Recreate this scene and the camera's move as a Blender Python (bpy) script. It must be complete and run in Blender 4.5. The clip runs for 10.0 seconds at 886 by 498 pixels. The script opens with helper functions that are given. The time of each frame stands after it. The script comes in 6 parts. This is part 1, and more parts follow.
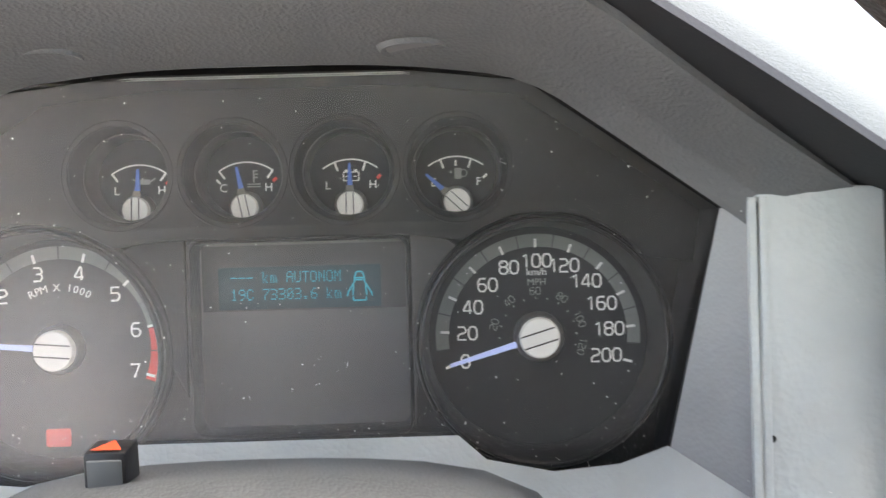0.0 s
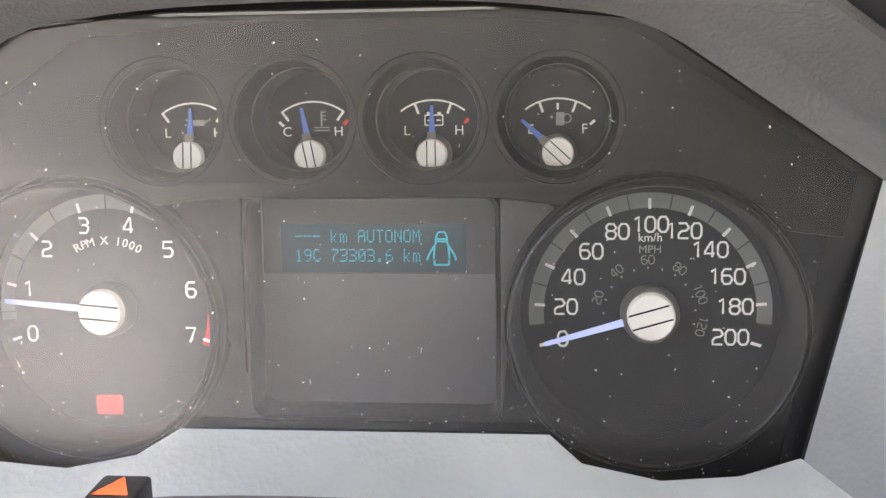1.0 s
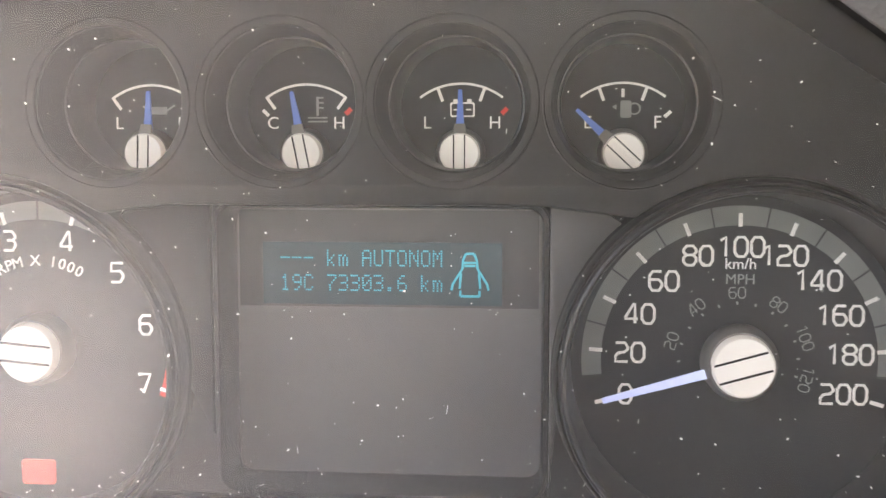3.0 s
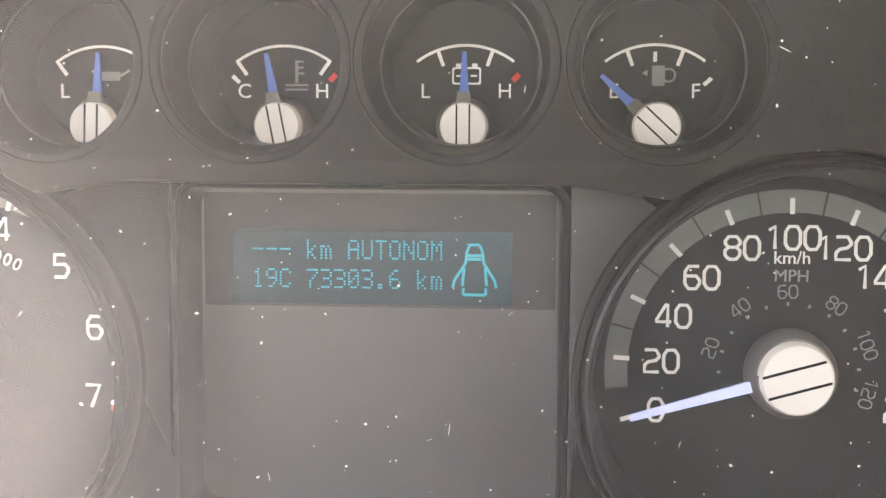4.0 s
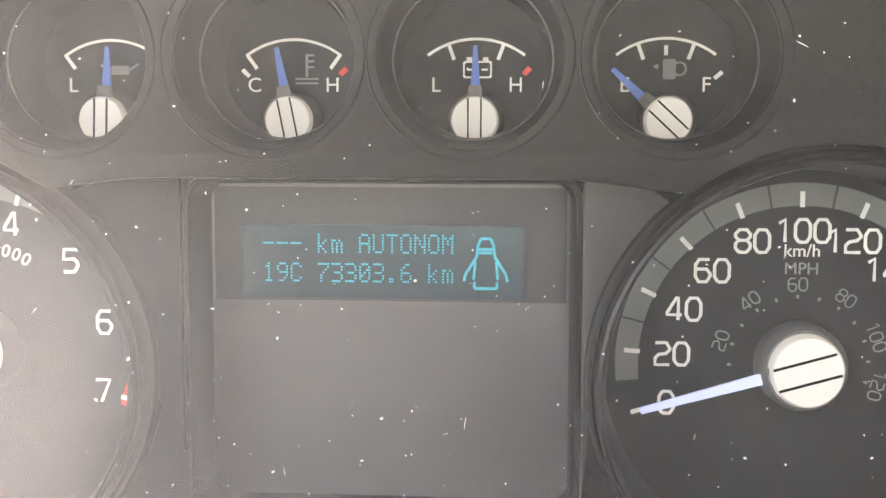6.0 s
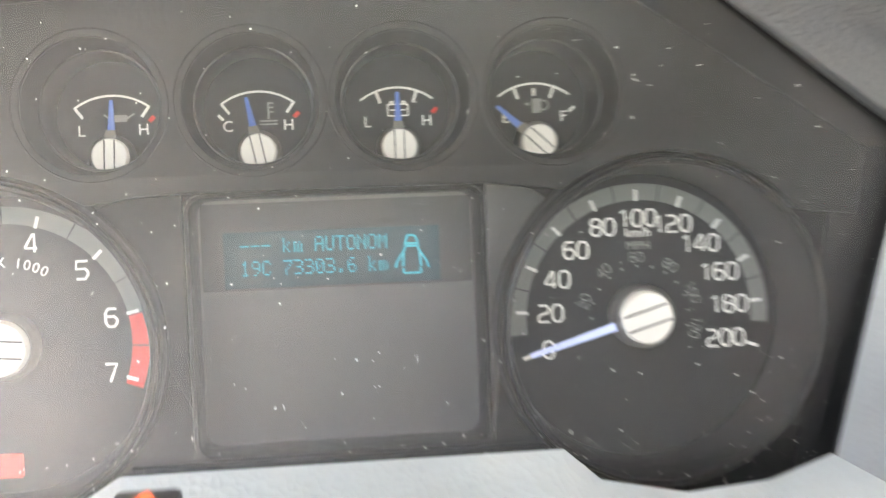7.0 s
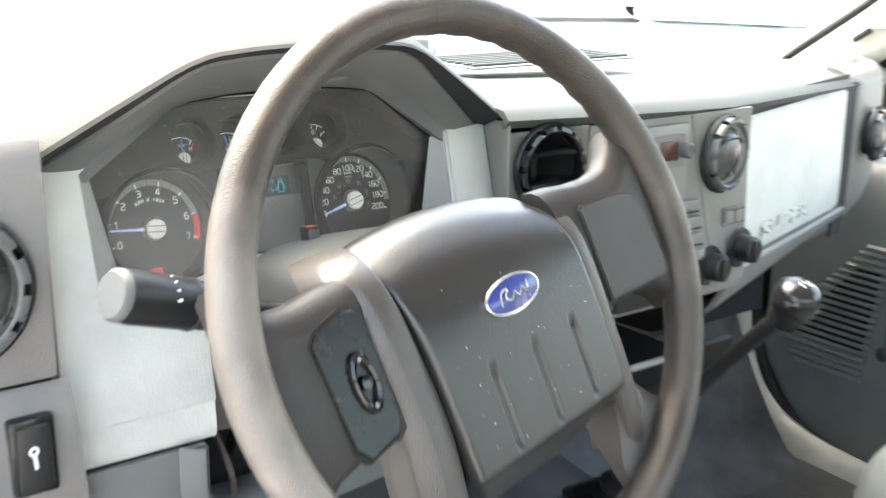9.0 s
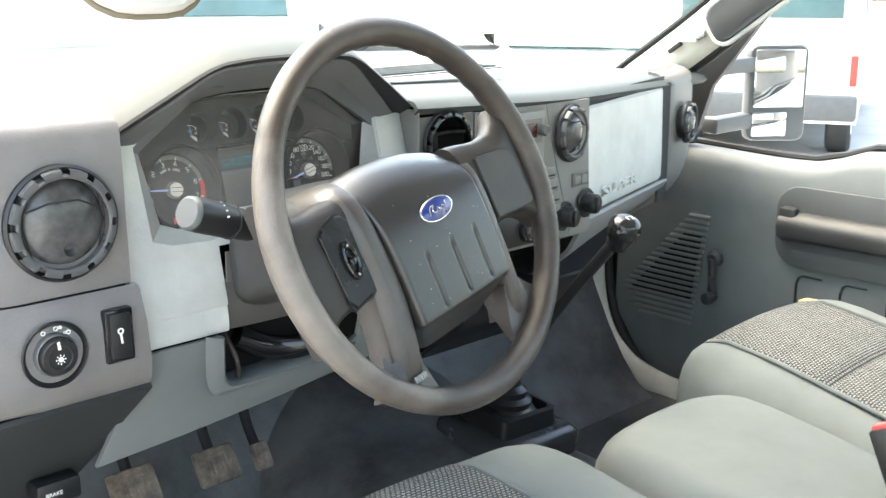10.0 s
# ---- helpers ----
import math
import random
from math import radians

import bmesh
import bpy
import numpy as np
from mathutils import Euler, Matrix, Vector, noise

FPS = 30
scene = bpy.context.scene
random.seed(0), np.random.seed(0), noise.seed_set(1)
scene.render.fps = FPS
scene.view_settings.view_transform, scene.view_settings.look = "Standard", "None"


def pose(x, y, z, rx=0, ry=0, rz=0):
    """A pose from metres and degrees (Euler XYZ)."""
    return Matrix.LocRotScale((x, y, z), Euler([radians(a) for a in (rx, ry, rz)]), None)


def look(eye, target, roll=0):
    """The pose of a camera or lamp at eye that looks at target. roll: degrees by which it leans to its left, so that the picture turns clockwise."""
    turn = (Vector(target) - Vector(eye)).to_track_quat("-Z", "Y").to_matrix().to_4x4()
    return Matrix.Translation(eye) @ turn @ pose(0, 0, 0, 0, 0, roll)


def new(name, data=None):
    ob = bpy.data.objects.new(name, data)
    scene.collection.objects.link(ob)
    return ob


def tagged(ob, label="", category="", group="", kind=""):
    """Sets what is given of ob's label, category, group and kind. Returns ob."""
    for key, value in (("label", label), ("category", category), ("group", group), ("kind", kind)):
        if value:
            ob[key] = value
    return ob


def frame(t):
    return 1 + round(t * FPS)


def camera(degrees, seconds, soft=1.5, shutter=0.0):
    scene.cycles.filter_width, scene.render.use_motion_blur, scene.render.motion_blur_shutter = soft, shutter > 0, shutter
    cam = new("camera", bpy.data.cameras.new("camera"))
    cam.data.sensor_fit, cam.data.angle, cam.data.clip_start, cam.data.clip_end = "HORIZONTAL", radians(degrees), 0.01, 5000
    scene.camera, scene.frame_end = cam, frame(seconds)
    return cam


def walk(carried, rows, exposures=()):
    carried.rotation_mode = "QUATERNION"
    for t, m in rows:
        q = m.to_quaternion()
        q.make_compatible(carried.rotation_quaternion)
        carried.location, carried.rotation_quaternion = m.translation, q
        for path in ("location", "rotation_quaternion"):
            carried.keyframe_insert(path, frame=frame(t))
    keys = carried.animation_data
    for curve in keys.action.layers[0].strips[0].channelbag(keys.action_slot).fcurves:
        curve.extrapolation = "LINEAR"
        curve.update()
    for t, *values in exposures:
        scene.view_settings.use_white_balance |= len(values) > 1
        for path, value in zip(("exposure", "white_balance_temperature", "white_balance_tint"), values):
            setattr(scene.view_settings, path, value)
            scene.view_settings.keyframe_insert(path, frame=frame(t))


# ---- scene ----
cam = camera(44.0, 10.0, soft=1.35, shutter=0.4)
PATH = [
    (0, (0.055, -0.405, 1.5465), (0.072, 1.525, 1.036), -1.5),
    (0.5, (0.0665, -0.3630, 1.5580), (-0.0850, 1.5290, 0.9290), -1.5),
    (1, (0.0641, -0.3359, 1.5576), (-0.1413, 1.5167, 0.8326), -2.3),
    (1.5, (0.0600, -0.3333, 1.5590), (-0.1370, 1.5118, 0.8240), -2.7),
    (2, (0.0630, -0.3335, 1.5530), (-0.1500, 1.5269, 0.8530), -2.5),
    (2.5, (0.0542, -0.2996, 1.5387), (-0.1487, 1.5728, 0.8658), -1.9),
    (4, (0.0386, -0.2227, 1.5066), (-0.1257, 1.6643, 0.8647), -0.92),
    (4.5, (0.0388, -0.2185, 1.5050), (-0.1300, 1.6663, 0.8585), -0.85),
    (5, (0.0380, -0.2189, 1.5040), (-0.1360, 1.6690, 0.8660), -0.95),
    (6.5, (0.0236, -0.2322, 1.5095), (-0.0458, 1.6498, 0.8400), -0.6),
    (7, (0.0023, -0.3062, 1.5136), (0.2022, 1.6082, 0.9701), -0.9),
    (7.5, (-0.036, -0.409, 1.538), (0.471, 1.441, 0.972), 0.5),
    (8, (-0.118, -0.509, 1.571), (0.666, 1.23, 0.968), 1.0),
    (8.5, (-0.226, -0.638, 1.608), (0.724, 1.012, 0.998), 0.9),
    (9, (-0.412, -0.828, 1.629), (0.728, 0.724, 1.089), 0.6),
    (9.5, (-0.614, -1.017, 1.639), (0.648, 0.449, 1.126), -0.1),
    (10, (-0.712, -1.103, 1.641), (0.617, 0.31, 1.153), -0.3),
]
EXPOSURE = [(0, 3.42, 7350, 14), (0.5, 3.62, 7450, 16), (1, 3.80, 7750, 18), (2.5, 3.91, 8050, 20), (4.5, 4.06, 8150, 20), (6.5, 4.18, 8050, 16), (7, 4.20, 7850, 13), (7.5, 4.08, 7400, 6), (8, 3.88, 7300, 3), (8.5, 3.80, 7500, 6), (9, 3.44, 7450, 7), (10, 3.08, 7300, 5)]
walk(cam, [(t, look(eye, target, roll)) for t, eye, target, roll in PATH], EXPOSURE)

# ---- world, sun and exposure ----
world = bpy.data.worlds.new("sky")
scene.world = world
world.use_nodes = True
wn = world.node_tree.nodes
sky = wn.new("ShaderNodeTexSky")
sky.sky_type = "NISHITA"
sky.sun_disc = False
sky.sun_elevation = radians(62)
sky.sun_rotation = radians(-16)
sky.air_density, sky.dust_density, sky.ozone_density = 1.2, 4.0, 1.0
wn["Background"].inputs["Strength"].default_value = 0.15
world.node_tree.links.new(sky.outputs[0], wn["Background"].inputs["Color"])
sun_data = bpy.data.lights.new("sun", "SUN")
sun_data.energy, sun_data.angle, sun_data.color = 0.55, radians(60), (0.98, 0.985, 0.98)
sun = new("sun", sun_data)
sun.matrix_world = look((-4, 3, 12), (-4 + 0.13, 3 - 0.45, 12 - 0.88))


# ---- materials ----
def mat(name, color, rough=0.5, metal=0.0, grain=0.0, grain_size=600.0, stain=0.12, stain_size=9.0, emit=0.0, coat=0.0, spec=0.5):
    """A surface with fine relief, and stains at a larger scale that vary its colour and gloss."""
    m = bpy.data.materials.new(name)
    m.use_nodes = True
    n, l = m.node_tree.nodes, m.node_tree.links
    b = n["Principled BSDF"]
    b.inputs["Metallic"].default_value = metal
    b.inputs["Specular IOR Level"].default_value = spec
    b.inputs["Coat Weight"].default_value = coat
    coord = n.new("ShaderNodeTexCoord")
    big = n.new("ShaderNodeTexNoise")
    big.inputs["Scale"].default_value = stain_size
    big.inputs["Detail"].default_value = 7.0
    big.inputs["Roughness"].default_value = 0.62
    l.new(coord.outputs["Object"], big.inputs["Vector"])
    ramp = n.new("ShaderNodeValToRGB")
    lo = [max(0.0, c * (1 - stain * 1.5)) for c in color]
    hi = [min(1.0, c * (1 + stain)) for c in color]
    ramp.color_ramp.elements[0].position, ramp.color_ramp.elements[1].position = 0.3, 0.7
    ramp.color_ramp.elements[0].color, ramp.color_ramp.elements[1].color = (*lo, 1), (*hi, 1)
    l.new(big.outputs["Fac"], ramp.inputs["Fac"])
    l.new(ramp.outputs["Color"], b.inputs["Base Color"])
    rr = n.new("ShaderNodeMapRange")
    rr.inputs["To Min"].default_value, rr.inputs["To Max"].default_value = max(0.02, rough - 0.09), min(1.0, rough + 0.09)
    l.new(big.outputs["Fac"], rr.inputs["Value"])
    l.new(rr.outputs[0], b.inputs["Roughness"])
    if grain:
        fine = n.new("ShaderNodeTexNoise")
        fine.inputs["Scale"].default_value = grain_size
        fine.inputs["Detail"].default_value = 3.0
        l.new(coord.outputs["Object"], fine.inputs["Vector"])
        bump = n.new("ShaderNodeBump")
        bump.inputs["Strength"].default_value = grain
        bump.inputs["Distance"].default_value = 0.0006
        l.new(fine.outputs["Fac"], bump.inputs["Height"])
        l.new(bump.outputs[0], b.inputs["Normal"])
    if emit:
        b.inputs["Emission Color"].default_value = (*color, 1)
        b.inputs["Emission Strength"].default_value = emit
    return m


def leather_mat(name, color, rough, cells, depth, stain=0.15, wear=None, worn_at=None, coat=0.0, spec=0.5, coat_rough=0.15):
    """Moulded vinyl with a pebbled skin; wear: the colour where it is rubbed."""
    m = mat(name, color, rough, stain=stain, stain_size=14, coat=coat, spec=spec)
    n, l = m.node_tree.nodes, m.node_tree.links
    n["Principled BSDF"].inputs["Coat Roughness"].default_value = coat_rough
    coord = n["Texture Coordinate"]
    v = n.new("ShaderNodeTexVoronoi")
    v.inputs["Scale"].default_value = cells
    warp = n.new("ShaderNodeTexNoise")
    warp.inputs["Scale"].default_value = cells * 0.4
    mix = n.new("ShaderNodeVectorMath")
    mix.operation = "MULTIPLY_ADD"
    mix.inputs[1].default_value = (1.1 / cells,) * 3
    l.new(coord.outputs["Object"], warp.inputs["Vector"])
    l.new(warp.outputs["Color"], mix.inputs[0])
    l.new(coord.outputs["Object"], mix.inputs[2])
    l.new(mix.outputs[0], v.inputs["Vector"])
    bump = n.new("ShaderNodeBump")
    bump.inputs["Strength"].default_value = depth
    bump.inputs["Distance"].default_value = 0.0008
    l.new(v.outputs["Distance"], bump.inputs["Height"])
    l.new(bump.outputs[0], n["Principled BSDF"].inputs["Normal"])
    l.new(bump.outputs[0], n["Principled BSDF"].inputs["Coat Normal"])
    if wear:
        w = n.new("ShaderNodeTexNoise")
        w.inputs["Scale"].default_value = 7
        w.inputs["Detail"].default_value = 8
        l.new(coord.outputs["Object"], w.inputs["Vector"])
        r = n.new("ShaderNodeValToRGB")
        r.color_ramp.elements[0].position, r.color_ramp.elements[1].position = 0.42, 0.68
        mx = n.new("ShaderNodeMix")
        mx.data_type = "RGBA"
        if worn_at:
            # paler round one grip: rubbed vinyl, with light from the left painted in
            off, far, fall, both = n.new("ShaderNodeVectorMath"), n.new("ShaderNodeVectorMath"), n.new("ShaderNodeMapRange"), n.new("ShaderNodeMath")
            off.operation, far.operation, both.operation = "SUBTRACT", "LENGTH", "ADD"
            off.inputs[1].default_value = worn_at[0]
            l.new(coord.outputs["Object"], off.inputs[0])
            l.new(off.outputs[0], far.inputs[0])
            fall.inputs["From Min"].default_value, fall.inputs["From Max"].default_value = 0.0, worn_at[1]
            fall.inputs["To Min"].default_value, fall.inputs["To Max"].default_value = 0.24, -0.16
            l.new(far.outputs["Value"], fall.inputs["Value"])
            l.new(fall.outputs[0], both.inputs[0])
            l.new(w.outputs["Fac"], both.inputs[1])
            l.new(both.outputs[0], r.inputs["Fac"])
        else:
            l.new(w.outputs["Fac"], r.inputs["Fac"])
        l.new(r.outputs["Color"], mx.inputs["Factor"])
        l.new(n["Color Ramp"].outputs["Color"], mx.inputs["A"])
        mx.inputs["B"].default_value = (*wear, 1)
        l.new(mx.outputs["Result"], n["Principled BSDF"].inputs["Base Color"])
    return m


def weave_mat(name, light, dark, size):
    """A coarse woven cloth: pale flecks on a dark ground, in staggered rows."""
    m = mat(name, light, 0.95, spec=0.2)
    n, l = m.node_tree.nodes, m.node_tree.links
    coord = n["Texture Coordinate"]
    brick = n.new("ShaderNodeTexBrick")
    brick.offset = 0.5
    for key, value in (("Scale", size), ("Mortar Size", 0.028), ("Brick Width", 0.13), ("Row Height", 0.085), ("Mortar Smooth", 0.6), ("Bias", -0.2)):
        brick.inputs[key].default_value = value
    brick.inputs["Color1"].default_value = (*light, 1)
    brick.inputs["Color2"].default_value = (*[c * 0.72 for c in light], 1)
    brick.inputs["Mortar"].default_value = (*dark, 1)
    l.new(coord.outputs["Object"], brick.inputs["Vector"])
    soil = n.new("ShaderNodeMix")
    soil.data_type, soil.blend_type = "RGBA", "MULTIPLY"
    soil.inputs["Factor"].default_value = 0.5
    l.new(brick.outputs["Color"], soil.inputs["A"])
    r = n["Color Ramp"]
    r.color_ramp.elements[0].color, r.color_ramp.elements[1].color = (0.60, 0.60, 0.58, 1), (1, 1, 1, 1)
    l.new(r.outputs["Color"], soil.inputs["B"])
    l.new(soil.outputs["Result"], n["Principled BSDF"].inputs["Base Color"])
    bump = n.new("ShaderNodeBump")
    bump.inputs["Strength"].default_value = 0.6
    bump.inputs["Distance"].default_value = 0.001
    bump.invert = True
    l.new(brick.outputs["Fac"], bump.inputs["Height"])
    l.new(bump.outputs[0], n["Principled BSDF"].inputs["Normal"])
    return m


def glass_mat(name, tint, gloss_rough=0.03, haze=0.0, haze_color=(0.8, 0.78, 0.74), painted_glare=None, ior=1.45):
    """A thin pane: see-through, with a mirror gloss by Fresnel and dust that scatters light; a pale patch can stand in
    for reflected glare.
    """
    m = bpy.data.materials.new(name)
    m.use_nodes = True
    n, l = m.node_tree.nodes, m.node_tree.links
    n.remove(n["Principled BSDF"])
    clear, gloss, dust = n.new("ShaderNodeBsdfTransparent"), n.new("ShaderNodeBsdfGlossy"), n.new("ShaderNodeBsdfDiffuse")
    clear.inputs["Color"].default_value = (*tint, 1)
    gloss.inputs["Roughness"].default_value = gloss_rough
    dust.inputs["Color"].default_value = (*haze_color, 1)
    f0 = ((ior - 1) / (ior + 1)) ** 2
    facing, power, fres = n.new("ShaderNodeLayerWeight"), n.new("ShaderNodeMath"), n.new("ShaderNodeMapRange")
    power.operation, power.inputs[1].default_value = "POWER", 5.0
    fres.inputs["To Min"].default_value, fres.inputs["To Max"].default_value = f0, 1.0
    l.new(facing.outputs["Facing"], power.inputs[0])
    l.new(power.outputs[0], fres.inputs["Value"])
    a, b = n.new("ShaderNodeMixShader"), n.new("ShaderNodeMixShader")
    if haze:
        coord, noise_tex, rng = n.new("ShaderNodeTexCoord"), n.new("ShaderNodeTexNoise"), n.new("ShaderNodeMapRange")
        noise_tex.inputs["Scale"].default_value, noise_tex.inputs["Detail"].default_value = 11, 8
        l.new(coord.outputs["Object"], noise_tex.inputs["Vector"])
        rng.inputs["From Min"].default_value, rng.inputs["From Max"].default_value = 0.3, 0.7
        rng.inputs["To Min"].default_value, rng.inputs["To Max"].default_value = haze * 0.6, haze * 1.4
        l.new(noise_tex.outputs["Fac"], rng.inputs["Value"])
        # painted stand-in for a bright reflection, strongest at one point
        if painted_glare:
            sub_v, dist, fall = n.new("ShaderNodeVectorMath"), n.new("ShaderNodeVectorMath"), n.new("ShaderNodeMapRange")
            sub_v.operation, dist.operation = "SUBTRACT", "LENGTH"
            sub_v.inputs[1].default_value = painted_glare[0]
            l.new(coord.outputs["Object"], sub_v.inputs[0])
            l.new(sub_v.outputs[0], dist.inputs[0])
            fall.inputs["From Min"].default_value, fall.inputs["From Max"].default_value = 0.02, painted_glare[1]
            fall.inputs["To Min"].default_value, fall.inputs["To Max"].default_value = painted_glare[2], 0.0
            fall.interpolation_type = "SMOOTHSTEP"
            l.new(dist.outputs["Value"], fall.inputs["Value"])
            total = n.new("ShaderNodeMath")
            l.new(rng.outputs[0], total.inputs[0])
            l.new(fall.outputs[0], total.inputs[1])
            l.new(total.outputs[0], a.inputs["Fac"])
        else:
            l.new(rng.outputs[0], a.inputs["Fac"])
    else:
        a.inputs["Fac"].default_value = 0.0
    l.new(clear.outputs[0], a.inputs[1])
    l.new(dust.outputs[0], a.inputs[2])
    l.new(fres.outputs[0], b.inputs["Fac"])
    l.new(a.outputs[0], b.inputs[1])
    l.new(gloss.outputs[0], b.inputs[2])
    l.new(b.outputs[0], n["Material Output"].inputs["Surface"])
    return m


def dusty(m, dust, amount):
    """Dust plus painted light on what faces up, broken by the surface's own stains."""
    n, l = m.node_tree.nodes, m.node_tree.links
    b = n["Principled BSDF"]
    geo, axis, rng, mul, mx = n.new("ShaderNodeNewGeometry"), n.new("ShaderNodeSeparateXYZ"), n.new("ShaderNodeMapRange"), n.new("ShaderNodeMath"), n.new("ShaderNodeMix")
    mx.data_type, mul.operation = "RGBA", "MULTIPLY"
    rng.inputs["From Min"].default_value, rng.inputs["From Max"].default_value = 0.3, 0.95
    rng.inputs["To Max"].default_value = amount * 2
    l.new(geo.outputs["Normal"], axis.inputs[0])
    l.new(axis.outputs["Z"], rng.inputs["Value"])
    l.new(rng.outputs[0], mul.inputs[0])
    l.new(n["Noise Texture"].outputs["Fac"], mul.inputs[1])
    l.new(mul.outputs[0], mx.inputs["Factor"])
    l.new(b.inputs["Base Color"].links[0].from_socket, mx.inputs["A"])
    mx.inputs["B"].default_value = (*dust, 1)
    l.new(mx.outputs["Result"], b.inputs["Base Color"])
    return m


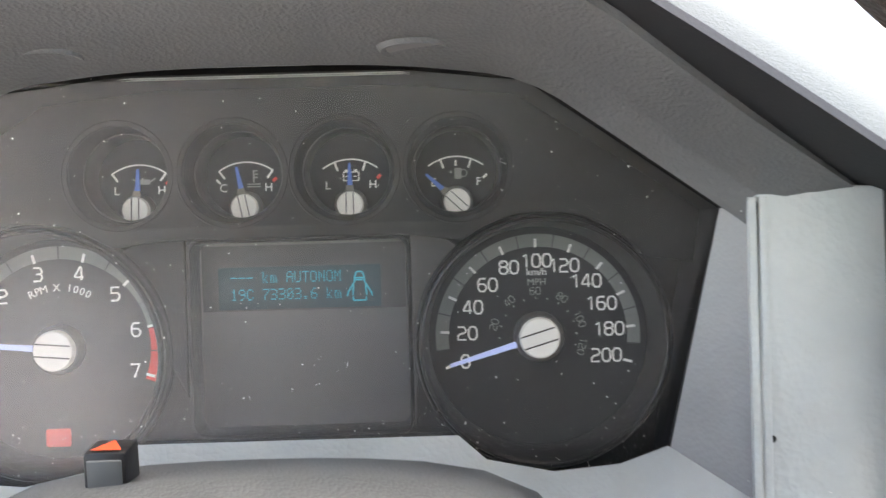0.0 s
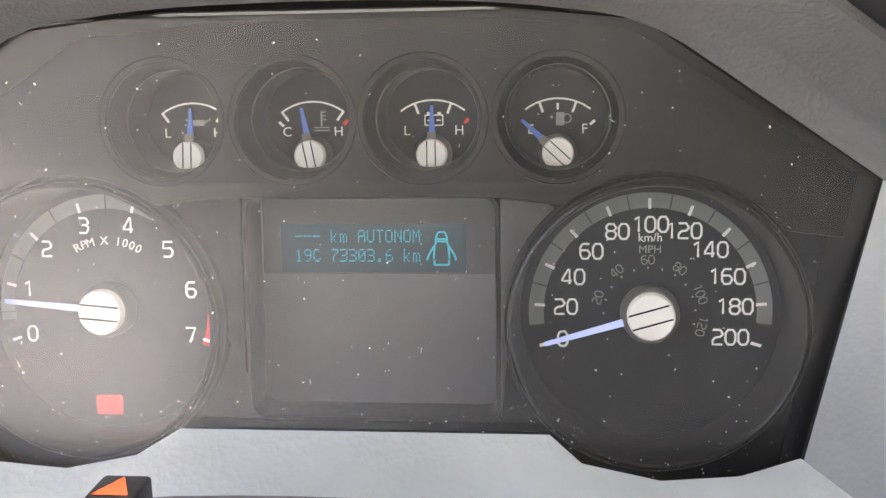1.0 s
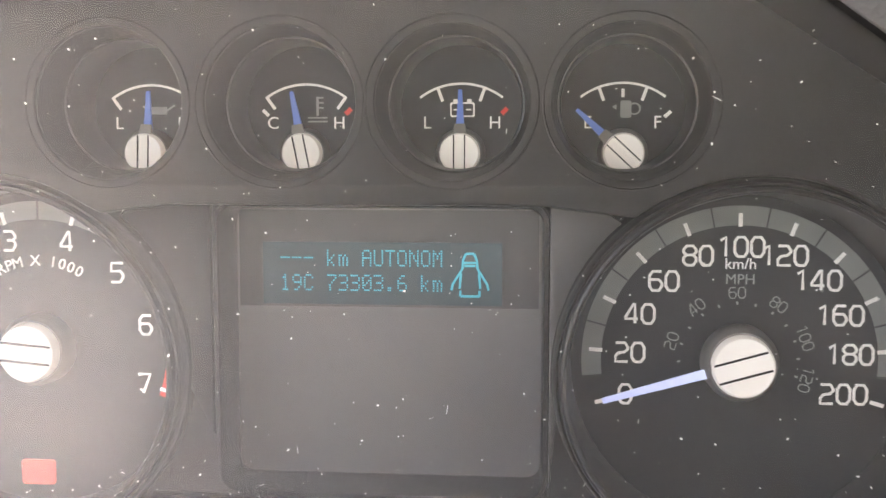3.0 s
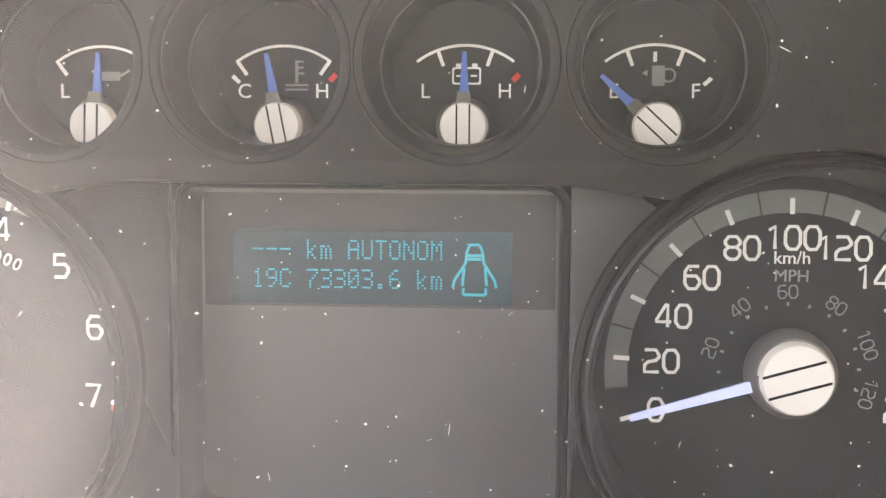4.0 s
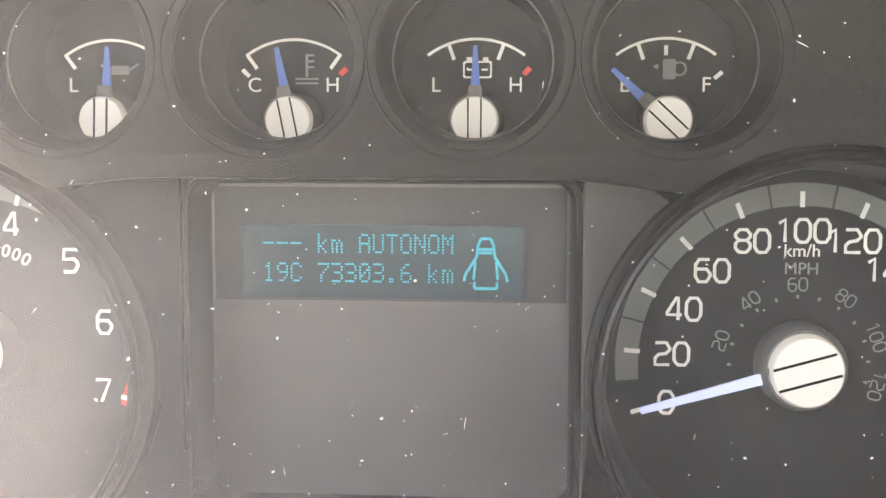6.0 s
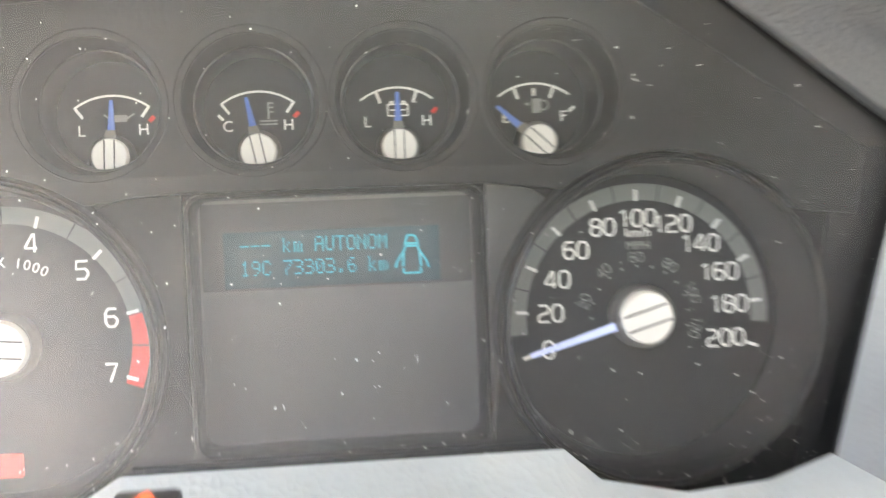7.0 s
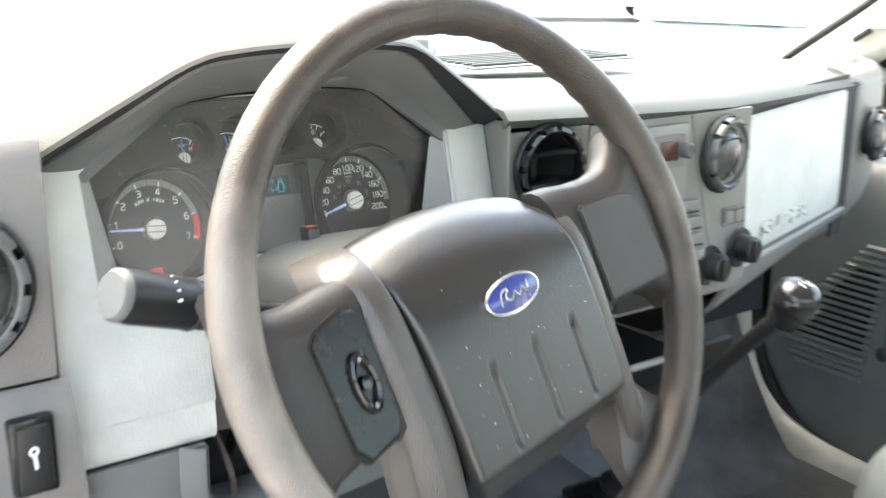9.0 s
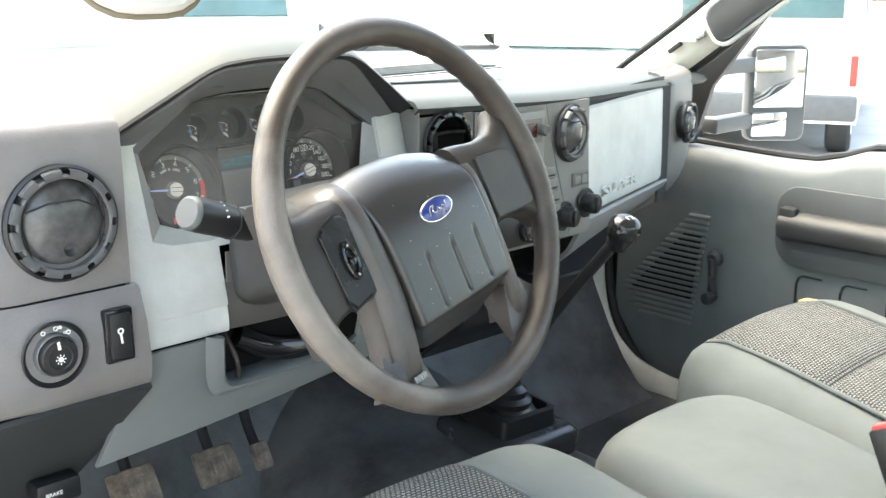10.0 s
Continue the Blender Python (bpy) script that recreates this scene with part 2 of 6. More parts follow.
M = {
    "grey": leather_mat("light grey moulded plastic", (0.60, 0.612, 0.588), 0.5, 420, 0.30, 0.09),
    # knee panel: the weaker light on its downward tilt is in this grey
    "knee": mat("grey moulded plastic darkened for its downward tilt", (0.155, 0.163, 0.163), 0.55, grain=0.25, grain_size=900, stain=0.06),
    "brow": leather_mat("mid grey pebbled vinyl", (0.073, 0.083, 0.079), 0.62, 900, 0.25, 0.08),
    # dust grey lifted further for the reflections in the flap
    "ball": mat("dusty satin black flap, paled for reflections", (0.085, 0.083, 0.082), 0.22, grain=0.1, stain=0.5, stain_size=30),
    "hood": leather_mat("shaded grey hood lining", (0.155, 0.154, 0.153), 0.55, 700, 0.35, 0.08),
    "trim": mat("mid grey trim plastic", (0.215, 0.207, 0.202), 0.55, grain=0.2, stain=0.06),
    "dark": leather_mat("dark brown grey pebbled plastic", (0.185, 0.173, 0.168), 0.36, 700, 0.3, 0.1),
    "band": mat("charcoal rubbery edge", (0.022, 0.022, 0.024), 0.7, grain=0.2),
    "stack": mat("taupe satin plastic", (0.205, 0.20, 0.19), 0.45, grain=0.15, stain=0.06),
    "facet": leather_mat("grey moulded plastic with side shade painted in", (0.385, 0.378, 0.368), 0.5, 600, 0.2, 0.1),
    "satin": mat("satin charcoal plastic", (0.095, 0.095, 0.097), 0.30, grain=0.15),
    "cover": leather_mat("taupe grey column plastic", (0.105, 0.098, 0.094), 0.42, 900, 0.3, 0.1),
    "black": mat("black plastic", (0.014, 0.014, 0.015), 0.38, grain=0.12),
    "gloss": mat("glossy black plastic", (0.010, 0.010, 0.011), 0.10, stain=0.05),
    "face": mat("black dial face", (0.012, 0.012, 0.0125), 0.6, grain=0.1, stain=0.08),
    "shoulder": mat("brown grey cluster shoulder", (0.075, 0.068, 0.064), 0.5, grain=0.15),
    "well": mat("dark satin well", (0.0150, 0.0135, 0.0130), 0.42, grain=0.1),
    "bay": mat("dull grey display back", (0.175, 0.160, 0.150), 0.5, grain=0.1),
    "skirt": mat("dull grey translucent skirt", (0.22, 0.20, 0.185), 0.5, stain=0.05),
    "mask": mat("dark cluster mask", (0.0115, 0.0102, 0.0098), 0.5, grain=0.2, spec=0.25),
    "ring": mat("grey printed ring", (0.22, 0.225, 0.21), 0.6, stain=0.05),
    "ringline": mat("ring divider", (0.05, 0.05, 0.048), 0.6),
    # print glows faintly to brighten it, on unlit switches and labels too
    "print": mat("faintly glowing white print", (0.85, 0.85, 0.82), 0.6, stain=0.03, emit=0.016),
    "faint": mat("grey print", (0.32, 0.33, 0.31), 0.6, stain=0.05),
    "red": mat("red print", (0.75, 0.05, 0.04), 0.5, stain=0.05, emit=0.012),
    "redlamp": mat("lit red warning lamp", (0.9, 0.10, 0.08), 0.5, emit=0.035),
    "needle": mat("pale blue pointer", (0.45, 0.56, 0.98), 0.4, emit=0.055),
    "needle_dim": mat("blue pointer", (0.10, 0.22, 0.70), 0.4, emit=0.01),
    # glow added to brighten the pointer caps
    "cap": mat("cream pointer cap with added glow", (0.93, 0.91, 0.86), 0.45, stain=0.05, emit=0.014),
    "lcd": mat("dark teal display", (0.006, 0.03, 0.04), 0.3, stain=0.05, emit=0.03),
    "lcdon": mat("cyan display segment", (0.02, 0.45, 0.58), 0.4, stain=0.02, emit=0.025),
    # the lens's reflected glare is painted in as haze, on top of real dust
    "lens": glass_mat("dusty clear plastic lens", (0.97, 0.96, 0.95), 0.30, 0.024, (0.93, 0.86, 0.80), painted_glare=((-0.072, -0.04, -0.014), 0.19, 0.212), ior=1.6),
    "dust": mat("pale dust", (0.75, 0.73, 0.70), 0.9),
    "rim": leather_mat("worn brown grey vinyl", (0.058, 0.046, 0.039), 0.32, 900, 0.4, 0.35, wear=(0.21, 0.182, 0.158), worn_at=((-0.17, -0.05, -0.02), 0.26)),
    "hub": leather_mat("black pebbled vinyl", (0.0125, 0.0117, 0.0114), 0.36, 850, 0.21, 0.12, coat=0.65, spec=0.42, coat_rough=0.22),
    "rib": leather_mat("brown grey pebbled vinyl", (0.060, 0.052, 0.048), 0.36, 900, 0.3, 0.2, coat=0.4, spec=0.5, coat_rough=0.25),
    "spoke": leather_mat("dark pebbled vinyl", (0.034, 0.030, 0.028), 0.42, 900, 0.25, 0.2, coat=0.1, spec=0.3, coat_rough=0.25),
    "pod": mat("glossy black pod plastic", (0.010, 0.010, 0.0105), 0.26, grain=0.06, stain=0.3, stain_size=40, spec=0.35),
    "blue": mat("blue enamel", (0.014, 0.032, 0.18), 0.25, coat=0.5, stain=0.06),
    "chrome": mat("chrome", (0.78, 0.78, 0.78), 0.15, 1.0, stain=0.03),
    # shroud: dark sides, tops paled by settled dust and painted light
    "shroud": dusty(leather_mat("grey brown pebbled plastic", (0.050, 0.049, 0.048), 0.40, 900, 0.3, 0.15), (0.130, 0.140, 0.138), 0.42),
    "orange": mat("orange red print", (0.85, 0.10, 0.03), 0.5),
    "seat": mat("pale grey seat cloth", (0.156, 0.173, 0.168), 0.95, grain=0.9, grain_size=1400, stain=0.10, stain_size=6, spec=0.2),
    "weave": weave_mat("flecked seat cloth", (0.30, 0.305, 0.29), (0.050, 0.052, 0.052), 19.0),
    "foam": mat("yellowed bare foam", (0.55, 0.38, 0.18), 0.95, grain=1.0, grain_size=500, stain=0.3, spec=0.1),
    "door": leather_mat("grey door plastic", (0.185, 0.198, 0.195), 0.5, 900, 0.25, 0.06),
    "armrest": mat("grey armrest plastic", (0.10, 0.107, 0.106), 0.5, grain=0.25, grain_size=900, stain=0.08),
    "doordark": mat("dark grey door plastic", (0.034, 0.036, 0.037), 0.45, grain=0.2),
    "carpet": mat("black rubber floor mat", (0.105, 0.105, 0.105), 0.36, grain=1.0, grain_size=180, stain=0.5, stain_size=7),
    "void": mat("black underdash backing", (0.012, 0.012, 0.013), 0.95, grain=0.5),
    "cream": mat("cream painted steel", (0.62, 0.60, 0.52), 0.3, coat=0.3, stain=0.15),
    "seal": mat("black rubber seal", (0.012, 0.012, 0.012), 0.6),
    "pedal": mat("dusty worn pedal rubber", (0.22, 0.175, 0.14), 0.95, grain=1.0, grain_size=300, stain=0.5, stain_size=40),
    "steel": mat("painted black steel", (0.040, 0.041, 0.043), 0.25, grain=0.2),
    "white": mat("white vehicle paint", (0.80, 0.80, 0.78), 0.25, coat=0.4, stain=0.03),
    "lining": mat("grey headliner cloth", (0.38, 0.373, 0.36), 0.95, grain=0.6, stain=0.05, spec=0.2),
    "piping": mat("tan edge piping", (0.20, 0.165, 0.11), 0.8, stain=0.1),
    "headliner": mat("pale headliner cloth", (0.62, 0.61, 0.57), 0.95, grain=0.6, stain=0.05, spec=0.2),
    "glass": glass_mat("windscreen glass", (0.93, 0.96, 0.95), 0.0),
    "carglass": mat("teal tinted vehicle glass", (0.065, 0.135, 0.14), 0.10, stain=0.2, stain_size=1.5),
    "mirror": mat("mirror glass", (0.85, 0.86, 0.86), 0.02, 1.0, stain=0.01),
    "asphalt": mat("pale dusty concrete yard", (0.45, 0.44, 0.42), 0.9, grain=1.0, grain_size=40, stain=0.25, stain_size=0.6),
    # tyre black lifted so that it sits in the washed-out yard
    "tyre": mat("tyre rubber paled for the yard's glare", (0.055, 0.054, 0.052), 0.8, grain=0.5),
    "bumper": mat("grey bumper plastic", (0.10, 0.105, 0.105), 0.5, stain=0.1),
    "wall": mat("whitewashed block wall", (0.80, 0.80, 0.77), 0.9, grain=0.8, grain_size=60, stain=0.12, stain_size=1.2),
    "redbtn": mat("red buckle button", (0.70, 0.08, 0.08), 0.35, stain=0.05),
    "redpanel": mat("display panel with a red reflection painted in", (0.075, 0.026, 0.024), 0.2, stain=0.1),
    "groove": mat("seam shadow gap", (0.02, 0.02, 0.02), 0.8),
}

# ---- building helpers ----
ORIGIN = {}


def finish(bm, name, material, smooth=40):
    bmesh.ops.remove_doubles(bm, verts=bm.verts, dist=1e-6)
    bmesh.ops.recalc_face_normals(bm, faces=bm.faces)
    me = bpy.data.meshes.new(name)
    bm.to_mesh(me)
    bm.free()
    for p in me.polygons:
        p.use_smooth = True
    me.set_sharp_from_angle(angle=radians(smooth))
    me.materials.append(material)
    return me


def thing(name, at=(0, 0, 0), label="", category="", group="", kind=""):
    ob = new(name)
    ob.empty_display_size = 0.02
    ob.location = at
    ORIGIN[ob] = Vector(at)
    return tagged(ob, label, category, group, kind)


def part(name, bm, material, parent, label="", smooth=40):
    """Links a bmesh, made in world coordinates, as one mesh under a thing or a part."""
    base = ORIGIN[parent]
    bm.transform(Matrix.Translation(-base))
    ob = new(name, finish(bm, name, material, smooth))
    ob.parent = parent
    ORIGIN[ob] = base
    if label:
        ob["label"] = label
    return ob


def solid(name, bm, material, label="", category="", group="", kind="", at=(0, 0, 0), smooth=40):
    """A thing of one mesh."""
    bm.transform(Matrix.Translation(-Vector(at)))
    ob = new(name, finish(bm, name, material, smooth))
    ob.location = at
    ORIGIN[ob] = Vector(at)
    return tagged(ob, label, category, group, kind)


def add(bm, other):
    """Joins another bmesh into bm."""
    me = bpy.data.meshes.new("joined")
    other.to_mesh(me)
    other.free()
    bm.from_mesh(me)
    bpy.data.meshes.remove(me)
    return bm


def box(x0, x1, y0, y1, z0, z1, bevel=0.0, seg=2, m=None):
    bm = bmesh.new()
    bmesh.ops.create_cube(bm, size=1)
    bm.transform(Matrix.Translation(((x0 + x1) / 2, (y0 + y1) / 2, (z0 + z1) / 2)) @ Matrix.Diagonal((x1 - x0, y1 - y0, z1 - z0, 1)))
    if bevel:
        bmesh.ops.bevel(bm, geom=bm.edges[:], offset=bevel, segments=seg, profile=0.5, affect="EDGES")
    if m:
        bm.transform(m)
    return bm


def revolve(profile, seg=48, m=None, a0=0.0, a1=360.0):
    """Turns a profile of (radius, height) round z."""
    bm = bmesh.new()
    full = abs(a1 - a0) >= 359.9
    n = seg if full else seg + 1
    rows = []
    for r, z in profile:
        if r < 1e-7:
            rows.append([bm.verts.new((0, 0, z))])
            continue
        rows.append([bm.verts.new((r * math.cos(radians(a0 + (a1 - a0) * i / seg)), r * math.sin(radians(a0 + (a1 - a0) * i / seg)), z)) for i in range(n)])
    for a, b in zip(rows, rows[1:]):
        for i in range(seg if full else seg):
            j = (i + 1) % n
            if len(a) == 1 and len(b) == 1:
                continue
            if len(a) == 1:
                bm.faces.new((a[0], b[i], b[j]))
            elif len(b) == 1:
                bm.faces.new((a[i], a[j], b[0]))
            else:
                bm.faces.new((a[i], a[j], b[j], b[i]))
    if m:
        bm.transform(m)
    return bm


def loft(loops, closed=True, caps=True, m=None):
    """A skin over loops of equally many points."""
    bm = bmesh.new()
    rows = [[bm.verts.new(p) for p in loop] for loop in loops]
    n = len(rows[0])
    for a, b in zip(rows, rows[1:]):
        for i in range(n if closed else n - 1):
            j = (i + 1) % n
            bm.faces.new((a[i], a[j], b[j], b[i]))
    if caps and closed:
        bm.faces.new(rows[0])
        bm.faces.new(rows[-1])
    if m:
        bm.transform(m)
    return bm


def sheet(loops, thick, m=None):
    """An open skin given thickness."""
    bm = loft(loops, closed=False, caps=False)
    bmesh.ops.recalc_face_normals(bm, faces=bm.faces)
    bmesh.ops.solidify(bm, geom=bm.faces[:], thickness=thick)
    if m:
        bm.transform(m)
    return bm


def curve_points(points, per=8):
    """A smooth line through points."""
    p = [Vector(q) for q in points]
    p = [2 * p[0] - p[1]] + p + [2 * p[-1] - p[-2]]
    out = []
    for i in range(1, len(p) - 2):
        for k in range(per):
            t = k / per
            a, b, c, d = p[i - 1:i + 3]
            out.append(0.5 * ((2 * b) + (c - a) * t + (2 * a - 5 * b + 4 * c - d) * t * t + (3 * b - a - 3 * c + d) * t ** 3))
    return out + [p[-2]]


def tube(points, radius, seg=12, m=None, flat=1.0, up=(0, 0, 1)):
    """A round or flattened bar along points; radius: one, or one for each point."""
    pts = [Vector(p) for p in points]
    rad = radius if isinstance(radius, (list, tuple)) else [radius] * len(pts)
    loops = []
    for i, p in enumerate(pts):
        d = (pts[min(i + 1, len(pts) - 1)] - pts[max(i - 1, 0)]).normalized()
        s = d.cross(Vector(up))
        s = s.normalized() if s.length > 1e-4 else Vector((1, 0, 0))
        u = s.cross(d).normalized()
        loops.append([p + rad[i] * (math.cos(2 * math.pi * k / seg) * s + flat * math.sin(2 * math.pi * k / seg) * u) for k in range(seg)])
    return loft(loops, m=m)


def rrect(w, h, r, seg=5):
    """A rounded rectangle's outline about 0, in x and z, as (x, z)."""
    out = []
    for cx, cz, a in ((w / 2 - r, h / 2 - r, 0), (-w / 2 + r, h / 2 - r, 90), (-w / 2 + r, -h / 2 + r, 180), (w / 2 - r, -h / 2 + r, 270)):
        for k in range(seg + 1):
            b = radians(a + 90 * k / seg)
            out.append((cx + r * math.cos(b), cz + r * math.sin(b)))
    return out


def circle(cx, cz, r, seg=48):
    return [(cx + r * math.cos(2 * math.pi * k / seg), cz + r * math.sin(2 * math.pi * k / seg)) for k in range(seg)]


def from_curve(cu):
    ob = bpy.data.objects.new("curve", cu)
    me = bpy.data.meshes.new_from_object(ob)
    bm = bmesh.new()
    bm.from_mesh(me)
    bpy.data.objects.remove(ob)
    bpy.data.meshes.remove(me)
    bpy.data.curves.remove(cu)
    return bm


def plate(loops, y, thick, m=None, bevel=0.0):
    """A flat plate of (x, z) outlines, the first outside and the rest holes; its front stands at y, towards -y."""
    cu = bpy.data.curves.new("plate", "CURVE")
    cu.dimensions, cu.fill_mode, cu.extrude, cu.bevel_depth, cu.bevel_resolution = "2D", "BOTH", max(thick / 2 - bevel, 1e-5), bevel, 1
    for loop in loops:
        s = cu.splines.new("POLY")
        s.points.add(len(loop) - 1)
        for p, (x, z) in zip(s.points, loop):
            p.co = (x, z, 0, 1)
        s.use_cyclic_u = True
    bm = from_curve(cu)
    bm.transform(Matrix.Translation((0, y + thick / 2, 0)) @ pose(0, 0, 0, 90))
    if m:
        bm.transform(m)
    return bm


def text(body, size, x=0, z=0, y=0, thick=0.0004, turn=0.0, bold=0.0, wide=1.0, m=None):
    """Lettering in the x-z plane, its middle at x, z, facing -y."""
    cu = bpy.data.curves.new("text", "FONT")
    cu.body, cu.size, cu.align_x, cu.align_y, cu.extrude, cu.offset, cu.resolution_u = body, size, "CENTER", "CENTER", thick / 2, bold, 3
    bm = from_curve(cu)
    bm.transform(Matrix.Translation((x, y, z)) @ pose(0, 0, 0, 0, -turn, 0) @ pose(0, 0, 0, 90) @ Matrix.Diagonal((wide, 1, 1, 1)))
    if m:
        bm.transform(m)
    return bm


def bar(x0, z0, x1, z1, w, y, thick=0.0004, m=None, w1=None):
    """A flat stroke in the x-z plane."""
    d = Vector((x1 - x0, z1 - z0)).normalized()
    a, b = Vector((-d.y, d.x)) * w / 2, Vector((-d.y, d.x)) * (w if w1 is None else w1) / 2
    return plate([[(x0 + a.x, z0 + a.y), (x0 - a.x, z0 - a.y), (x1 - b.x, z1 - b.y), (x1 + b.x, z1 + b.y)]], y, thick, m)


def arc_band(cx, cz, r0, r1, a0, a1, y, thick=0.0004, m=None, seg=32):
    out = [(cx + r1 * math.cos(radians(a0 + (a1 - a0) * k / seg)), cz + r1 * math.sin(radians(a0 + (a1 - a0) * k / seg))) for k in range(seg + 1)]
    inn = [(cx + r0 * math.cos(radians(a0 + (a1 - a0) * k / seg)), cz + r0 * math.sin(radians(a0 + (a1 - a0) * k / seg))) for k in range(seg + 1)]
    return plate([out + inn[::-1]], y, thick, m)

# ---- the setting: yard, cab shell ----
MID, FLOOR, RIGHT, LEFT = 0.36, 0.78, 1.17, -0.45
g = box(-60, 60, -60, 60, -0.2, 0.0)
tagged(solid("ground", g, M["asphalt"], "pale dusty concrete yard in bright sun", "ground"), kind="structure")

# left edge widened to block light from the ground
fl = box(LEFT - 0.16, RIGHT + 0.06, -1.3, 0.40, FLOOR - 0.06, FLOOR, 0.004)
hump = [[(x, y, FLOOR - 0.01 + h * (1 - ((x - 0.40) / w) ** 2) ** 0.5 if abs(x - 0.40) < w else FLOOR - 0.01) for x in np.linspace(0.12, 0.68, 25)]
        for y, h, w in ((-1.25, 0.10, 0.26), (-0.5, 0.12, 0.26), (0.0, 0.155, 0.27), (0.25, 0.20, 0.27), (0.40, 0.26, 0.27))]
add(fl, loft(hump, closed=False, caps=False))
toe = [[(x, 0.16 + 0.24 * t, FLOOR + 0.40 * t ** 1.6) for x in (LEFT, 0.3, 1.075)] for t in np.linspace(0, 1, 7)]
add(fl, loft(toe, closed=False, caps=False))
tagged(solid("floor", fl, M["carpet"], "dusty black rubber floor covering with a raised tunnel", "floor"), kind="structure")
# mostly hidden panel added to keep light out of the footwell
kick = box(LEFT - 0.025, LEFT - 0.004, -0.055, 0.44, 0.70, 1.44, 0.003)
tagged(solid("wall_left", kick, M["trim"], "mostly hidden grey panel that shuts light out of the driver's footwell", "wall"), kind="structure")
fw = box(LEFT, RIGHT + 0.06, 0.40, 0.44, FLOOR - 0.1, 1.43)
tagged(solid("wall_front", fw, M["void"], "black felt-covered bulkhead under the dashboard", "wall"), kind="structure")

roof = loft([[(LEFT + 0.02 + (0 if k else 0), y, z) for y, z in ((-1.32, 1.86), (-0.9, 1.95), (-0.35, 1.93), (-0.22, 1.90))] for k in (0,)] +
            [[(x, y, z + 0.03 * (1 - ((x - MID) / 0.82) ** 2)) for y, z in ((-1.32, 1.86), (-0.9, 1.95), (-0.35, 1.93), (-0.22, 1.90))] for x in np.linspace(LEFT + 0.1, RIGHT - 0.02, 9)] +
            [[(RIGHT + 0.02, y, z) for y, z in ((-1.32, 1.86), (-0.9, 1.95), (-0.35, 1.93), (-0.22, 1.90))]], closed=False, caps=False)
bmesh.ops.solidify(roof, geom=roof.faces[:], thickness=0.03)
tagged(solid("ceiling", roof, M["lining"], "grey cloth headliner of the cab", "ceiling"), kind="structure")

rear = plate([[(LEFT, FLOOR - 0.05), (RIGHT + 0.06, FLOOR - 0.05), (RIGHT + 0.06, 1.88), (LEFT, 1.88)], [(x + MID, z + 1.60) for x, z in rrect(1.15, 0.36, 0.06)][::-1]], -1.34, 0.04)
tagged(solid("wall_rear", rear, M["lining"], "grey rear cab wall with a window opening", "wall"), kind="structure")
rg = box(MID - 0.58, MID + 0.58, -1.33, -1.325, 1.41, 1.79)
rw = tagged(solid("window_1", rg, M["glass"], "rear cab window glass", "window"), kind="structure")
rw.visible_shadow = False

# windscreen and its pillars
ws = loft([[(x, 0.47 - 0.10 * ((x - MID) / 0.8) ** 2 - (0.47 + 0.24) * t, 1.44 + 0.47 * t) for x in np.linspace(LEFT + 0.06, RIGHT - 0.02, 13)] for t in (0, 0.5, 1)], closed=False, caps=False)
bmesh.ops.solidify(ws, geom=ws.faces[:], thickness=0.005)
wso = tagged(solid("window_2", ws, M["glass"], "sloping windscreen glass", "windscreen"), kind="structure")
wso.visible_shadow = False


def pillar(name, side, label):
    x = RIGHT - 0.055 if side > 0 else LEFT + 0.035
    root = thing(name, (x, 0.3, 1.4), label, "pillar", kind="structure")
    line = [(x + 0.02 * side, 0.36, 1.36), (x + 0.015 * side, 0.27, 1.425), (x + 0.005 * side, 0.16, 1.495), (x, 0.06, 1.565), (x - 0.012 * side, -0.06, 1.655), (x - 0.025 * side, -0.19, 1.77), (x - 0.03 * side, -0.28, 1.88)]
    part("pillar_trim", tube(curve_points(line, 6), 0.042, 12, flat=0.55, up=(1, 0, 0)), M["cream"] if side > 0 else M["headliner"], root, "pale painted inner pillar")
    edge = [(p[0] - 0.006 * side, p[1] + 0.026, p[2] + 0.036) for p in line]
    part("black_border", tube(curve_points(edge, 6), 0.0075, 8), M["seal"], root, "black glass border strip")
    seal = [(p[0] + 0.012 * side, p[1] - 0.028, p[2] - 0.032) for p in line]
    part("door_seal", tube(curve_points(seal, 6), 0.011, 10), M["seal"], root, "black rubber door seal")
    clip = Vector(line[2]) + Vector((-0.030 * side, -0.005, 0.004))
    part("clip", box(-0.004, 0.004, -0.016, 0.016, -0.004, 0.004, 0.001, m=Matrix.Translation(clip) @ pose(0, 0, 0, -34)), M["black"], root, "small dark trim clip")
    return root


pillar("trim_1", 1, "pale windscreen pillar with black rubber seal")
pillar("trim_2", -1, "pale windscreen pillar beside the driver")

# ---- instrument cluster, in a frame that leans back 13.8 degrees ----
CL = pose(0, 0, 1.40, -13.8)
cluster = thing("instrument_cluster", CL @ Vector((0, 0.02, -0.05)), "dark instrument cluster with white-numbered dials behind a dusty lens", "dashboard instrument")

FY = 0.004          # the dial faces
LIP = -0.012        # the lower mask, round the display bay
BROW_Y = -0.027     # the upper mask, round the small gauges
SP, TA = (0.0952, 0.0026), (-0.0926, 0.0030)
SMALL = [(-0.0597, "L", "H", 88), (-0.0178, "C", "H", 101), (0.0231, "L", "H", 90), (0.0646, "E", "F", 137)]
GZ, WELL_Z = 0.0564, 0.0120
upper = [(0.152, 0.055), (0.090, 0.104), (0.045, 0.109), (-0.045, 0.109), (-0.090, 0.104), (-0.152, 0.055)]
